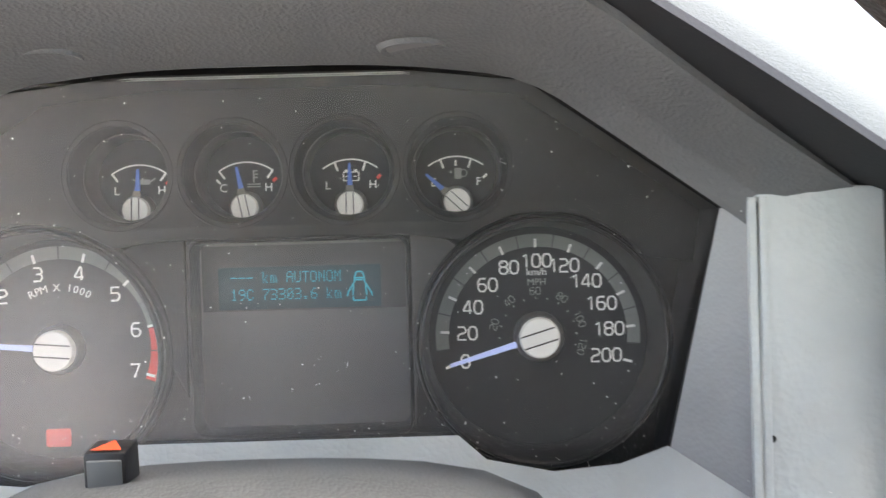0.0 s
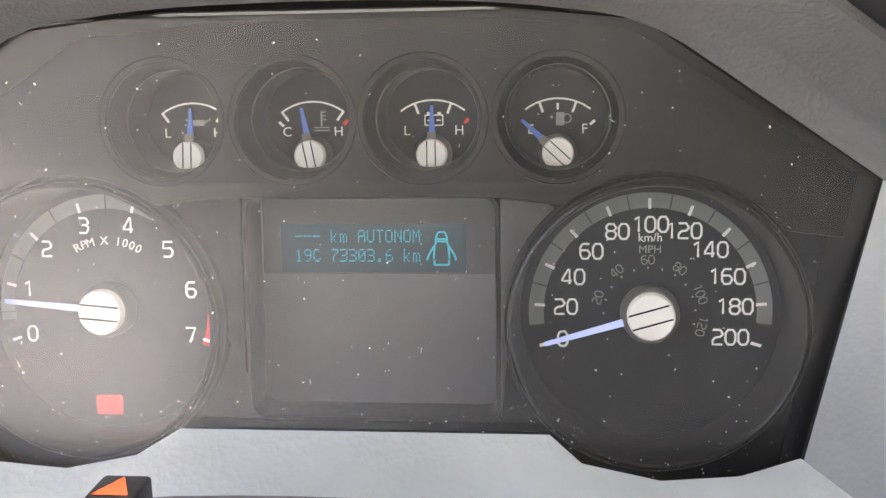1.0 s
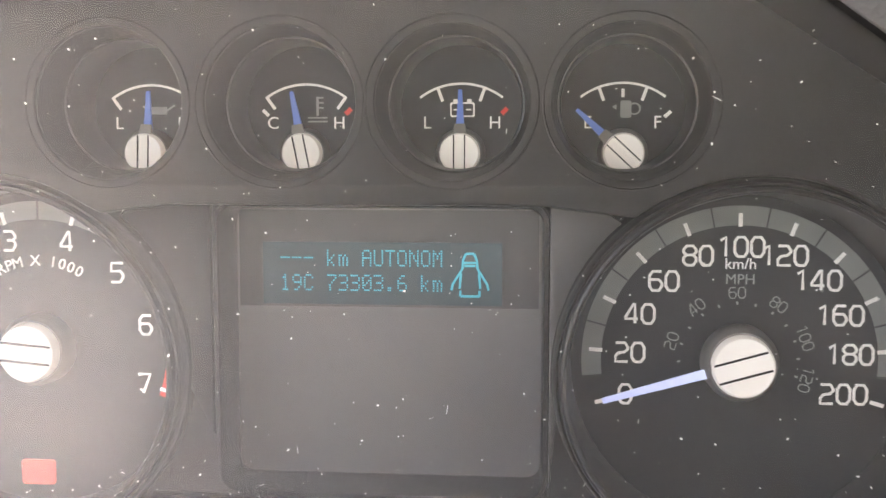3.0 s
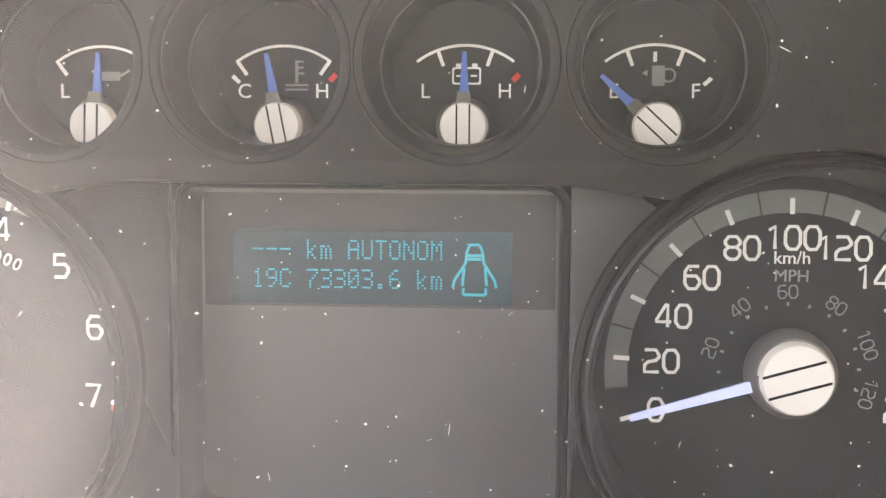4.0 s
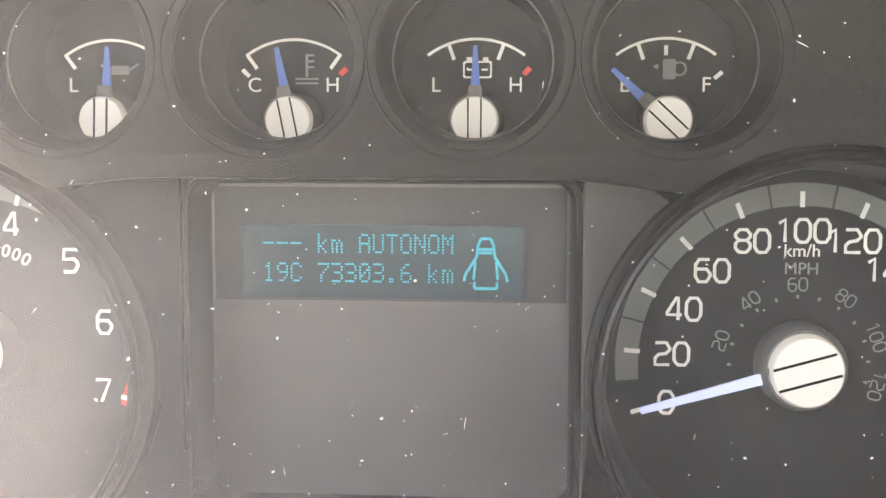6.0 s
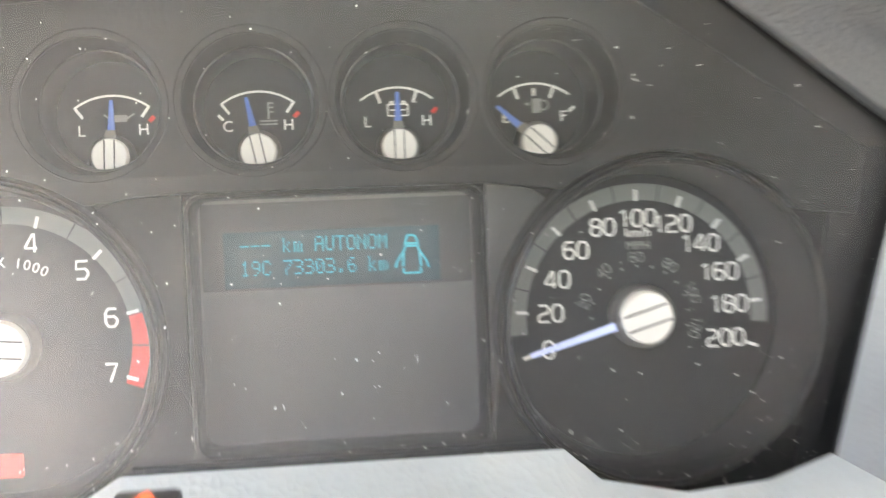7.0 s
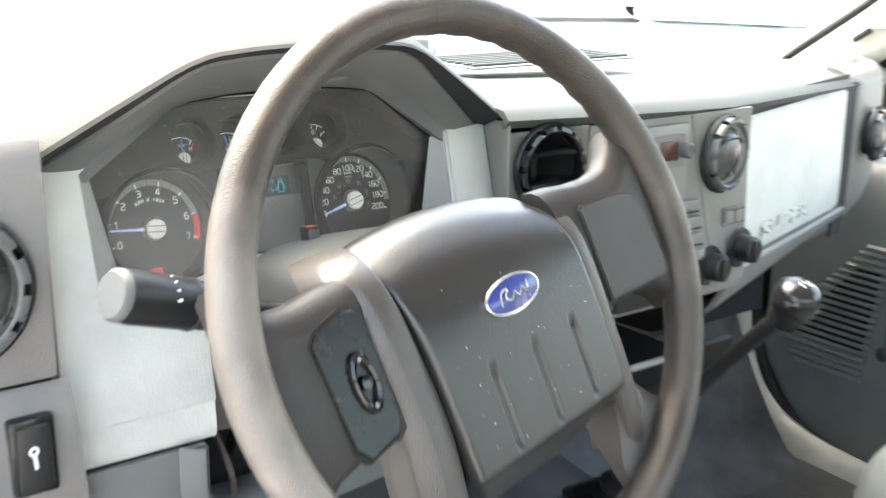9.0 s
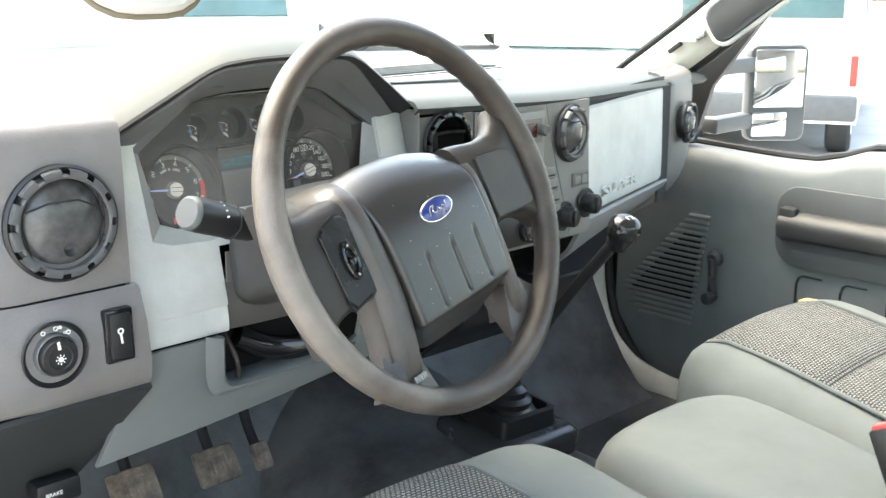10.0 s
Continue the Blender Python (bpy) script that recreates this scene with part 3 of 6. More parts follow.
lower = [(-0.137, -0.033), (-0.118, -0.0405), (-0.094, -0.0425), (-0.070, -0.0375), (-0.055, -0.0285), (0.062, -0.0285), (0.072, -0.0375), (0.096, -0.0425), (0.120, -0.0405), (0.1375, -0.0345)]
back_low = [(-0.146, -0.045), (-0.120, -0.053), (-0.094, -0.055), (-0.068, -0.049), (-0.052, -0.040), (0.054, -0.040), (0.070, -0.049), (0.096, -0.055), (0.122, -0.053), (0.146, -0.045)]
back_loop = [(x * 1.04, z * 1.03) for x, z in upper] + back_low
BAY_X, BAY_Z, BAY_W, BAY_H = 0.0038, 0.0066, 0.0815, 0.0725

part("base_plate", plate([back_loop], FY + 0.0025, 0.006, CL), M["face"], cluster)
bay_hole = [(x + BAY_X, z + BAY_Z) for x, z in rrect(BAY_W + 0.001, BAY_H + 0.001, 0.004)]
part("mask", plate([back_loop, circle(*SP, 0.0470)[::-1], circle(*TA, 0.0470)[::-1], *[circle(x, GZ + WELL_Z, 0.0190, 36)[::-1] for x, *_ in SMALL], bay_hole[::-1]], LIP, 0.0025, CL), M["mask"], cluster, "dark moulded mask plate")


def ledge_z(x):
    """The lower edge of the upper mask, which rises over the two large dials."""
    z = 0.0450 - 0.006 * max(0.0, (abs(x) - 0.044) / 0.05)
    for cx, cz in (SP, TA):
        if abs(x - cx) < 0.0495:
            z = max(z, cz + (0.0495 ** 2 - (x - cx) ** 2) ** 0.5)
    return z


ledge = [(x, ledge_z(x)) for x in np.linspace(-0.158, 0.158, 90)]
brow_loop = [(x * 1.04, z * 1.03) for x, z in upper] + ledge
part("upper_mask", plate([brow_loop, *[circle(x, GZ + WELL_Z, 0.0190, 40)[::-1] for x, *_ in SMALL]], BROW_Y, 0.0025, CL, 0.0008), M["mask"], cluster, "dark upper mask round the small gauges")
part("ledge", loft([[(x, y, z) for x, z in ledge] for y in (BROW_Y + 0.001, LIP + 0.001)], closed=False, caps=False, m=CL), M["mask"], cluster)

# walls of the wells
for x, *_ in SMALL:
    wm = CL @ Matrix.Translation((x, FY, GZ + WELL_Z)) @ pose(0, 0, 0, 90)
    part("gauge_well", revolve([(0.0158, 0), (0.0161, 0.0160), (0.0164, 0.0168), (0.0170, 0.0170)], 48, wm), M["well"], cluster, "dark gauge well")
    part("well_flare", revolve([(0.0168, 0.0169), (0.0182, 0.0225), (0.0192, 0.0280), (0.0197, 0.0306), (0.0202, 0.0312), (0.0208, 0.0309)], 48, wm), M["mask"], cluster)
for cx, cz in (SP, TA):
    prof = [(0.0432, 0, 0), (0.0444, 0.026, 0.6), (0.0450, 0.0284, 1), (0.0456, 0.0288, 1), (0.0463, 0.0284, 1), (0.0468, 0.0262, 1), (0.0474, 0.0266, 1), (0.0480, 0.0255, 0.9), (0.0483, 0.021, 0.6), (0.0486, 0.0180, 0.2), (0.0489, 0.0155, 0)]
    rows = [[(cx + r * math.cos(a), FY - h - f * 0.09 * (r * math.sin(a)), cz + r * math.sin(a)) for a in np.linspace(0, 2 * math.pi, 72, endpoint=False)] for r, h, f in prof]
    part("bezel", loft(rows[:9], caps=False, m=CL), M["well"], cluster, "dark dial bezel with a doubled lip")
    part("bezel_flange", loft(rows[8:], caps=False, m=CL), M["mask"], cluster)

# display bay: a sunken panel with a raised rim
BACK = FY - 0.002
bay = [[(x + BAY_X, y, z + BAY_Z) for x, z in rrect(w, h, r)] for w, h, r, y in
       ((BAY_W + 0.004, BAY_H + 0.004, 0.006, LIP), (BAY_W + 0.003, BAY_H + 0.003, 0.0055, LIP - 0.0020), (BAY_W + 0.0008, BAY_H + 0.0008, 0.0045, LIP - 0.0022), (BAY_W, BAY_H, 0.004, LIP - 0.0012), (BAY_W - 0.0005, BAY_H - 0.0005, 0.004, BACK))]
bay_ob = part("display_bay", loft(bay, caps=False, m=CL), M["mask"], cluster, "sunken display bay with a rounded rim")
# back raised to a paler grey to carry reflected haze in the lens
part("bay_back", plate([rrect(BAY_W, BAY_H, 0.004)], BACK, 0.002, CL @ Matrix.Translation((BAY_X, 0, BAY_Z))), M["bay"], bay_ob, "dull brown grey display back")
part("display_tint", plate([[(BAY_X - BAY_W / 2 + 0.001, 0.0158), (BAY_X + BAY_W / 2 - 0.001, 0.0158), (BAY_X + BAY_W / 2 - 0.001, 0.0415), (BAY_X - BAY_W / 2 + 0.001, 0.0415)]], BACK - 0.0004, 0.001, CL), M["shoulder"], bay_ob, "darker tinted strip round the display")
# right shoulder paler than the left: light on its bevel is in the colour
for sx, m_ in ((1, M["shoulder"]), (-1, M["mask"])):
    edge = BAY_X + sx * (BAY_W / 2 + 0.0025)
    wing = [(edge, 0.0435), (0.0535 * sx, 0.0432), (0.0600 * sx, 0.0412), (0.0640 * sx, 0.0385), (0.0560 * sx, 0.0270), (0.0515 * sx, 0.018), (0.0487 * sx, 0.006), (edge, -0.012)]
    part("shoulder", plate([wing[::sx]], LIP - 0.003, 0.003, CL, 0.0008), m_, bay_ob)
for z, y in ((-0.0325, 0.0035), (-0.0355, 0.0060)):
    part("lower_rib", box(-0.056, 0.062, LIP - y, LIP + 0.003, z - 0.0013, z + 0.0013, 0.0007, m=CL), M["mask"], bay_ob)

# teal display with dot-matrix lettering
LX0, LX1, LZ0, LZ1 = -0.0295, 0.0340, 0.0165, 0.0330
lcd = part("display", plate([[(LX0, LZ0), (LX1, LZ0), (LX1, LZ1), (LX0, LZ1)]], BACK - 0.0008, 0.002, CL), M["lcd"], cluster, "lit dark teal display window")
DOTS = {"k": "10000 10000 10010 10100 11000 10100 10010", "m": "00000 00000 11010 10101 10101 10101 10101", "A": "01110 10001 10001 11111 10001 10001 10001",
        "U": "10001 10001 10001 10001 10001 10001 01110", "T": "11111 00100 00100 00100 00100 00100 00100", "O": "01110 10001 10001 10001 10001 10001 01110",
        "N": "10001 11001 10101 10101 10011 10001 10001", "M": "10001 11011 10101 10101 10001 10001 10001", "-": "00000 00000 00000 11111 00000 00000 00000",
        "1": "00100 01100 00100 00100 00100 00100 01110", "9": "01110 10001 10001 01111 00001 00010 01100", "C": "01110 10001 10000 10000 10000 10001 01110",
        "7": "11111 00001 00010 00100 01000 01000 01000", "3": "11110 00001 00001 01110 00001 00001 11110", "0": "01110 10001 10011 10101 11001 10001 01110",
        ".": "00000 00000 00000 00000 00000 01100 01100", "6": "00110 01000 10000 11110 10001 10001 01110", " ": "00000 00000 00000 00000 00000 00000 00000"}


def dot_text(body, x, z, step):
    bm = bmesh.new()
    h, tall = step * 0.40, 1.24
    y = BACK - 0.0011
    for i, ch in enumerate(body):
        for r, row in enumerate(DOTS[ch].split()):
            for c, on in enumerate(row):
                if on == "1":
                    px, pz = x + (i * 6 + c) * step, z - r * step * tall
                    bm.faces.new([bm.verts.new(p) for p in ((px - h, y, pz - h), (px + h, y, pz - h), (px + h, y, pz + h), (px - h, y, pz + h))])
    bm.transform(CL)
    return bm


for body, x, z in (("--- km AUTONOM", LX0 + 0.0050, LZ1 - 0.0022), ("19C 73303.6 km", LX0 + 0.0050, LZ1 - 0.0088)):
    part("lettering", dot_text(body, x, z, 0.00052), M["lcdon"], lcd)
icon = None
for x0, z0, x1, z1 in ((0.0268, 0.0262, 0.0240, 0.0222), (0.0240, 0.0222, 0.0236, 0.0206), (0.0312, 0.0262, 0.0340, 0.0222), (0.0340, 0.0222, 0.0344, 0.0206), (0.0268, 0.0262, 0.0270, 0.0285), (0.0312, 0.0262, 0.0310, 0.0285),
                       (0.0270, 0.0285, 0.0278, 0.0302), (0.0310, 0.0285, 0.0302, 0.0302), (0.0278, 0.0302, 0.0302, 0.0302), (0.0270, 0.0278, 0.0310, 0.0278), (0.0262, 0.0205, 0.0262, 0.0190), (0.0318, 0.0205, 0.0318, 0.0190),
                       (0.0262, 0.0190, 0.0318, 0.0190), (0.0264, 0.0250, 0.0260, 0.0210), (0.0316, 0.0250, 0.0320, 0.0210), (0.0274, 0.0270, 0.0306, 0.0270)):
    t = bar(x0 * 0.9 - 0.0005, z0, x1 * 0.9 - 0.0005, z1, 0.0006, BACK - 0.0011, 0.0003, CL)
    icon = add(icon, t) if icon else t
part("door_ajar_icon", icon, M["lcdon"], lcd, "cyan outline of a car with open doors")


def polar(c, r, a):
    return c[0] + r * math.cos(radians(a)), c[1] + r * math.sin(radians(a))


# squared numerals with rounded corners, drawn as strokes in a unit box
c_ = 0.24
LOOP = [(c_, 0), (1 - c_, 0), (1, c_), (1, 1 - c_), (1 - c_, 1), (c_, 1), (0, 1 - c_), (0, c_), (c_, 0)]
STROKES = {
    "0": [LOOP],
    "1": [[(0.2, 0.82), (0.62, 1), (0.62, 0)]],
    "2": [[(0, 1), (1 - c_, 1), (1, 1 - c_), (1, 0.68), (1 - c_, 0.52), (c_, 0.46), (0, 0.30), (0, 0), (1, 0)]],
    "3": [[(0, 1), (1 - c_, 1), (1, 1 - c_), (1, 0.66), (1 - c_, 0.53), (0.3, 0.53)], [(1 - c_, 0.53), (1, 0.40), (1, c_), (1 - c_, 0), (0, 0)]],
    "4": [[(1, 0.24), (0, 0.24), (0, 0.34), (0.62, 1), (0.76, 1), (0.76, 0)]],
    "5": [[(1, 1), (0.05, 1), (0, 0.56), (1 - c_, 0.58), (1, 0.40), (1, c_), (1 - c_, 0), (0, 0)]],
    "6": [[(0.95, 1), (c_, 1), (0, 1 - c_), (0, c_), (c_, 0), (1 - c_, 0), (1, c_), (1, 0.38), (1 - c_, 0.57), (0, 0.57)]],
    "7": [[(0, 1), (1, 1), (0.38, 0)]],
    "8": [[(c_, 0), (1 - c_, 0), (1, c_ * 0.8), (1, 0.38), (1 - c_, 0.53), (c_, 0.53), (0, 0.38), (0, c_ * 0.8), (c_, 0)], [(c_, 0.53), (0, 0.68), (0, 1 - c_ * 0.8), (c_, 1), (1 - c_, 1), (1, 1 - c_ * 0.8), (1, 0.68), (1 - c_, 0.53)]],
    "9": [[(0.05, 0), (1 - c_, 0), (1, c_), (1, 1 - c_), (1 - c_, 1), (c_, 1), (0, 1 - c_), (0, 0.62), (c_, 0.43), (1, 0.43)]],
}


def numeral(body, height, x, z, y, width=0.64, pen=0.175, turn=0.0):
    """A number in stroked numerals, its middle at x, z."""
    cu = bpy.data.curves.new("numeral", "CURVE")
    cu.dimensions, cu.bevel_depth, cu.bevel_resolution = "3D", height * pen / 2, 1
    w, gap = width * height, 0.20 * height
    full = len(body) * w + (len(body) - 1) * gap
    for i, ch in enumerate(body):
        for path in STROKES[ch]:
            s = cu.splines.new("POLY")
            s.points.add(len(path) - 1)
            for p, (u, v) in zip(s.points, path):
                p.co = (-full / 2 + i * (w + gap) + u * w, 0, (v - 0.5) * height, 1)
    bm = from_curve(cu)
    bm.transform(CL @ Matrix.Translation((x, y, z)) @ pose(0, 0, 0, 0, -turn, 0) @ Matrix.Diagonal((1, 0.25, 1, 1)))
    return bm


def pointer_cap(parent, c, r, a, height, slot, neck):
    cap_m = CL @ Matrix.Translation((c[0], FY, c[1])) @ pose(0, 0, 0, 90)
    cap = part("pointer_cap", revolve([(r * 1.04, height * 0.62), (r * 1.02, height * 0.93), (r * 0.96, height), (0, height)], 32, cap_m), M["cap"], parent, "cream pointer cap with added glow")
    part("skirt", revolve([(r * 1.28, 0.0), (r * 1.26, height * 0.5), (r * 1.10, height * 0.66), (r * 0.9, height * 0.66)], 32, cap_m), M["skirt"], cap, "dull translucent skirt")
    p, q = polar(c, r * 0.9, a), polar(c, r * 0.9 + neck, a)
    part("neck", bar(*p, *q, slot * 2.4, FY - height * 0.8, 0.0012, CL, slot * 1.9), M["skirt"], cap)
    for s in (-1, 1):
        o = polar((0, 0), s * slot, a + 90)
        p, q = polar((c[0] + o[0], c[1] + o[1]), -r * 0.86, a), polar((c[0] + o[0], c[1] + o[1]), r * 0.92, a)
        part("groove", bar(*p, *q, r * 0.07, FY - height - 0.0003, 0.0003, CL), M["mask"], cap)


# speedometer
y1, y2 = FY - 0.0004, FY - 0.0008
RING0, RING1, TICK0, TICK1 = 0.0353, 0.0404, 0.0350, 0.0385
speedo = part("speedometer", plate([circle(*SP, 0.0440, 72)], y1 + 0.0002, 0.002, CL), M["face"], cluster, "black speedometer face with white numerals")
part("scale_ring", arc_band(*SP, RING0, RING1, -5.5, 186.5, y1, 0.0003, CL, 60), M["ring"], speedo)
for k in range(21):
    a = 197.6 - k * 10.72
    if k % 2 == 0:
        part("tick_mark", bar(*polar(SP, TICK0, a), *polar(SP, TICK1, a), 0.0010, y2, 0.0003, CL), M["print"], speedo)
    else:
        part("ring_division", bar(*polar(SP, RING0, a), *polar(SP, RING1, a), 0.0004, y2, 0.0003, CL), M["ringline"], speedo)
for k, r in enumerate((0.0303, 0.0279, 0.0281, 0.0284, 0.0295, 0.0298, 0.0297, 0.0289, 0.0281, 0.0281, 0.0280)):
    x, z = polar(SP, r, 197.6 - k * 21.52 + (0.6 if k > 6 else 0))
    part("numeral", numeral(str(k * 20), 0.0050, x, z, y2), M["print"], speedo)
for k, v in enumerate((0, 20, 40, 60, 80, 100, 120)):
    a = 199 - k * 35.6
    x, z = polar(SP, 0.0179, a)
    part("small_numeral", numeral(str(v), 0.0028, x, z, y2, pen=0.14, turn=a - 90), M["faint"], speedo)
for k in range(13):
    a = 199 - k * 17.8
    part("small_tick", bar(*polar(SP, 0.0148, a), *polar(SP, 0.0156, a), 0.0005, y2, 0.0003, CL), M["faint"], speedo)
part("lettering", text("km/h", 0.0040, SP[0], SP[1] + 0.0253, y2, m=CL), M["print"], speedo)
part("lettering", text("MPH", 0.0038, SP[0], SP[1] + 0.0213, y2, m=CL), M["faint"], speedo)
part("pointer", bar(*polar(SP, 0.004, 196.3), *polar(SP, 0.0365, 196.3), 0.0026, FY - 0.0055, 0.0010, CL, 0.0014), M["needle"], speedo, "pale blue pointer at zero")
pointer_cap(speedo, SP, 0.0077, 196.3, 0.0100, 0.0024, 0.001)

# rev counter
tacho = part("rev_counter", plate([circle(*TA, 0.0440, 72)], y1 + 0.0002, 0.002, CL), M["face"], cluster, "black rev counter face with a red zone")
part("scale_ring", arc_band(*TA, RING0, RING1, 12, 186.5, y1, 0.0003, CL, 60), M["ring"], tacho)
part("red_zone", arc_band(*TA, RING0, RING1, -21, 11.5, y1, 0.0003, CL, 20), M["red"], tacho, "red zone of the scale")
for k in range(15):
    a = 197.6 - k * 15.4
    if k % 2 == 0:
        part("tick_mark", bar(*polar(TA, TICK0, a), *polar(TA, TICK1, a), 0.0010, y2, 0.0003, CL), M["print"], tacho)
        x, z = polar(TA, 0.0305, a)
        part("numeral", numeral(str(k // 2), 0.0052, x, z, y2), M["print"], tacho)
    else:
        part("ring_division", bar(*polar(TA, RING0, a), *polar(TA, RING1, a), 0.0004, y2, 0.0003, CL), M["ringline"], tacho)
rpm = None
for k, ch in enumerate("RPM X 1000"):
    a = 89 + (4.5 - k) * 6.1
    x, z = polar(TA, 0.0240, a)
    t = text(ch, 0.0043, x, z, y2, turn=a - 90, m=CL)
    rpm = add(rpm, t) if rpm else t
part("lettering", rpm, M["print"], tacho)
part("warning_lamp", plate([[(x + TA[0] - 0.002, z - 0.0320) for x, z in rrect(0.0097, 0.0070, 0.0010)]], y2, 0.0004, CL), M["redlamp"], tacho, "lit red warning lamp")
part("pointer", bar(*polar(TA, 0.004, 175), *polar(TA, 0.0365, 175), 0.0026, FY - 0.0055, 0.0010, CL, 0.0014), M["needle"], tacho, "pale blue pointer near idle")
pointer_cap(tacho, TA, 0.0077, 175, 0.0100, 0.0024, 0.001)

# four small gauges
for i, (gx, lo, hi, a) in enumerate(SMALL):
    c = (gx, GZ)
    kind_of = ("oil pressure", "coolant temperature", "battery charge", "fuel level")[i]
    face = part("small_gauge", plate([circle(gx, GZ + WELL_Z, 0.0174, 36)], y1 + 0.0002, 0.002, CL), M["face"], cluster, "small black " + kind_of + " gauge")
    part("scale_arc", arc_band(*c, 0.0176, 0.0182, 53, 127, y2, 0.0003, CL, 24), M["print"], face)
    for ta in ((54, 126), (54, 126), (70, 110), (70, 90, 110))[i]:
        part("tick_mark", bar(*polar(c, 0.0142, ta), *polar(c, 0.0164 if ta == 90 else 0.0177, ta), 0.0008, y2, 0.0003, CL), M["print"], face)
    for ta in ((), (136,), (), (41,))[i]:
        part("end_mark", bar(*polar(c, 0.0140, ta), *polar(c, 0.0162, ta), 0.0009, y2, 0.0003, CL), M["print"], face)
    if i < 3:
        part("red_mark", bar(*polar(c, 0.0146, 44), *polar(c, 0.0166, 44), 0.0012, y2, 0.0003, CL), M["red"], face)
    part("lettering", text(lo, 0.0046, gx - 0.0089, GZ + 0.0077, y2, m=CL), M["print"], face)
    part("lettering", text(hi, 0.0046, gx + 0.0088, GZ + 0.0077, y2, m=CL), M["print"], face)
    ix, iz = gx + (0.0022, 0.0030, 0.0003, 0.0008)[i], GZ + 0.0112
    if i == 0:
        ic = bar(ix - 0.0030, iz, ix + 0.0020, iz, 0.0020, y2, 0.0003, CL)
        add(ic, bar(ix + 0.0020, iz, ix + 0.0042, iz + 0.0014, 0.0005, y2, 0.0003, CL))
        add(ic, bar(ix - 0.0046, iz + 0.0012, ix - 0.0030, iz, 0.0005, y2, 0.0003, CL))
    elif i == 1:
        ic = bar(ix, iz - 0.0015, ix, iz + 0.0035, 0.0006, y2, 0.0003, CL)
        for k in range(3):
            add(ic, bar(ix, iz + 0.0032 - k * 0.0013, ix + 0.0016, iz + 0.0032 - k * 0.0013, 0.0004, y2, 0.0003, CL))
        for k in range(2):
            add(ic, bar(ix - 0.0026, iz - 0.0020 - k * 0.0010, ix + 0.0026, iz - 0.0020 - k * 0.0010, 0.0004, y2, 0.0003, CL))
    elif i == 2:
        ic = plate([[(ix + x, iz + z) for x, z in rrect(0.0064, 0.0038, 0.0003, 1)], [(ix + x, iz + z) for x, z in rrect(0.0056, 0.0030, 0.0003, 1)][::-1]], y2, 0.0003, CL)
        for s in (-1, 1):
            add(ic, bar(ix + s * 0.0018, iz + 0.0019, ix + s * 0.0018, iz + 0.0027, 0.0012, y2, 0.0003, CL))
            add(ic, bar(ix + s * 0.0016 - 0.0007, iz, ix + s * 0.0016 + 0.0007, iz, 0.0004, y2, 0.0003, CL))
    else:
        ic = plate([[(ix + x, iz + z) for x, z in rrect(0.0028, 0.0044, 0.0003, 1)]], y2, 0.0003, CL)
        add(ic, plate([circle(ix + 0.0022, iz + 0.0001, 0.0016, 16), circle(ix + 0.0022, iz + 0.0001, 0.0012, 16)[::-1]], y2, 0.0003, CL))
        add(ic, plate([[(ix - 0.0036, iz + 0.0006), (ix - 0.0024, iz + 0.0013), (ix - 0.0024, iz - 0.0001)]], y2, 0.0003, CL))
    part("symbol", ic, M["print"] if i == 2 else M["faint"], face)
    part("pointer", bar(*polar(c, 0.003, a), *polar(c, 0.0162, a), 0.0026, FY - 0.0048, 0.0008, CL, 0.0009), M["needle_dim"], face, "blue pointer")
    pointer_cap(face, c, 0.0050, a, 0.0080, 0.0014, 0.0030)

# clear lens, nearly upright in front of the dials, and the dust on it
lens_loop = [(0.1545, -0.0470, 0.0503), (0.087, -0.063, 0.0945), (0.045, -0.0650, 0.0990), (-0.045, -0.0650, 0.0990), (-0.087, -0.063, 0.0945), (-0.1545, -0.0470, 0.0503)] + \
            [(x, -0.035, z) for x, z in lower]


def lens_y(x, z):
    return -0.0330 - 0.26 * z - 0.006 * (1 - (x / 0.16) ** 2)


lx = np.linspace(-0.158, 0.158, 25)
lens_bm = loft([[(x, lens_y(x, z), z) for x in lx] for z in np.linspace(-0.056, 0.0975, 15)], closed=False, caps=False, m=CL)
lens_ob = part("lens", lens_bm, M["lens"], cluster, "clear dusty plastic lens with glare painted on its left")
lens_ob.visible_shadow = False
rnd = random.Random(5)
specks = bmesh.new()
for k in range(760):
    x, z = rnd.uniform(-0.15, 0.15), rnd.uniform(-0.05, 0.10)
    if rnd.random() < 0.35:
        z = -0.05 + abs(rnd.gauss(0, 0.02))
    r = 0.00008 * rnd.choice((0.9, 0.9, 1, 1, 1.3, 1.7, 2.3)) * (1.0 + 0.4 * rnd.random())
    s = rnd.uniform(1.0, 2.0) if rnd.random() < 0.92 else rnd.uniform(3, 7)
    a0 = rnd.uniform(0, 3.14)
    ca, sa = math.cos(a0), math.sin(a0)
    sh = r if s < 3 else r * 0.35
    y = lens_y(x, z) - 0.0003
    specks.faces.new([specks.verts.new((x + ca * u * r * s - sa * v * sh, y, z + sa * u * r * s + ca * v * sh)) for u, v in ((-1, 0), (-0.4, -1), (0.5, -0.9), (1, 0.1), (0.3, 1), (-0.6, 0.8))])
specks.transform(CL)
tagged(part("dust_specks", specks, M["dust"], cluster, "pale dust specks and lint"), kind="stuff")

# ---- dashboard ----
dash = thing("dashboard", (MID, 0.1, 1.2), "grey and dark brown moulded truck dashboard with a hooded cluster bay", "dashboard")


PL = -0.0605        # front of that panel in the cluster's frame
ridge = [(0.166, 0.0520), (0.095, 0.0985), (0.045, 0.1040), (-0.045, 0.1040), (-0.095, 0.0985), (-0.166, 0.0520)]
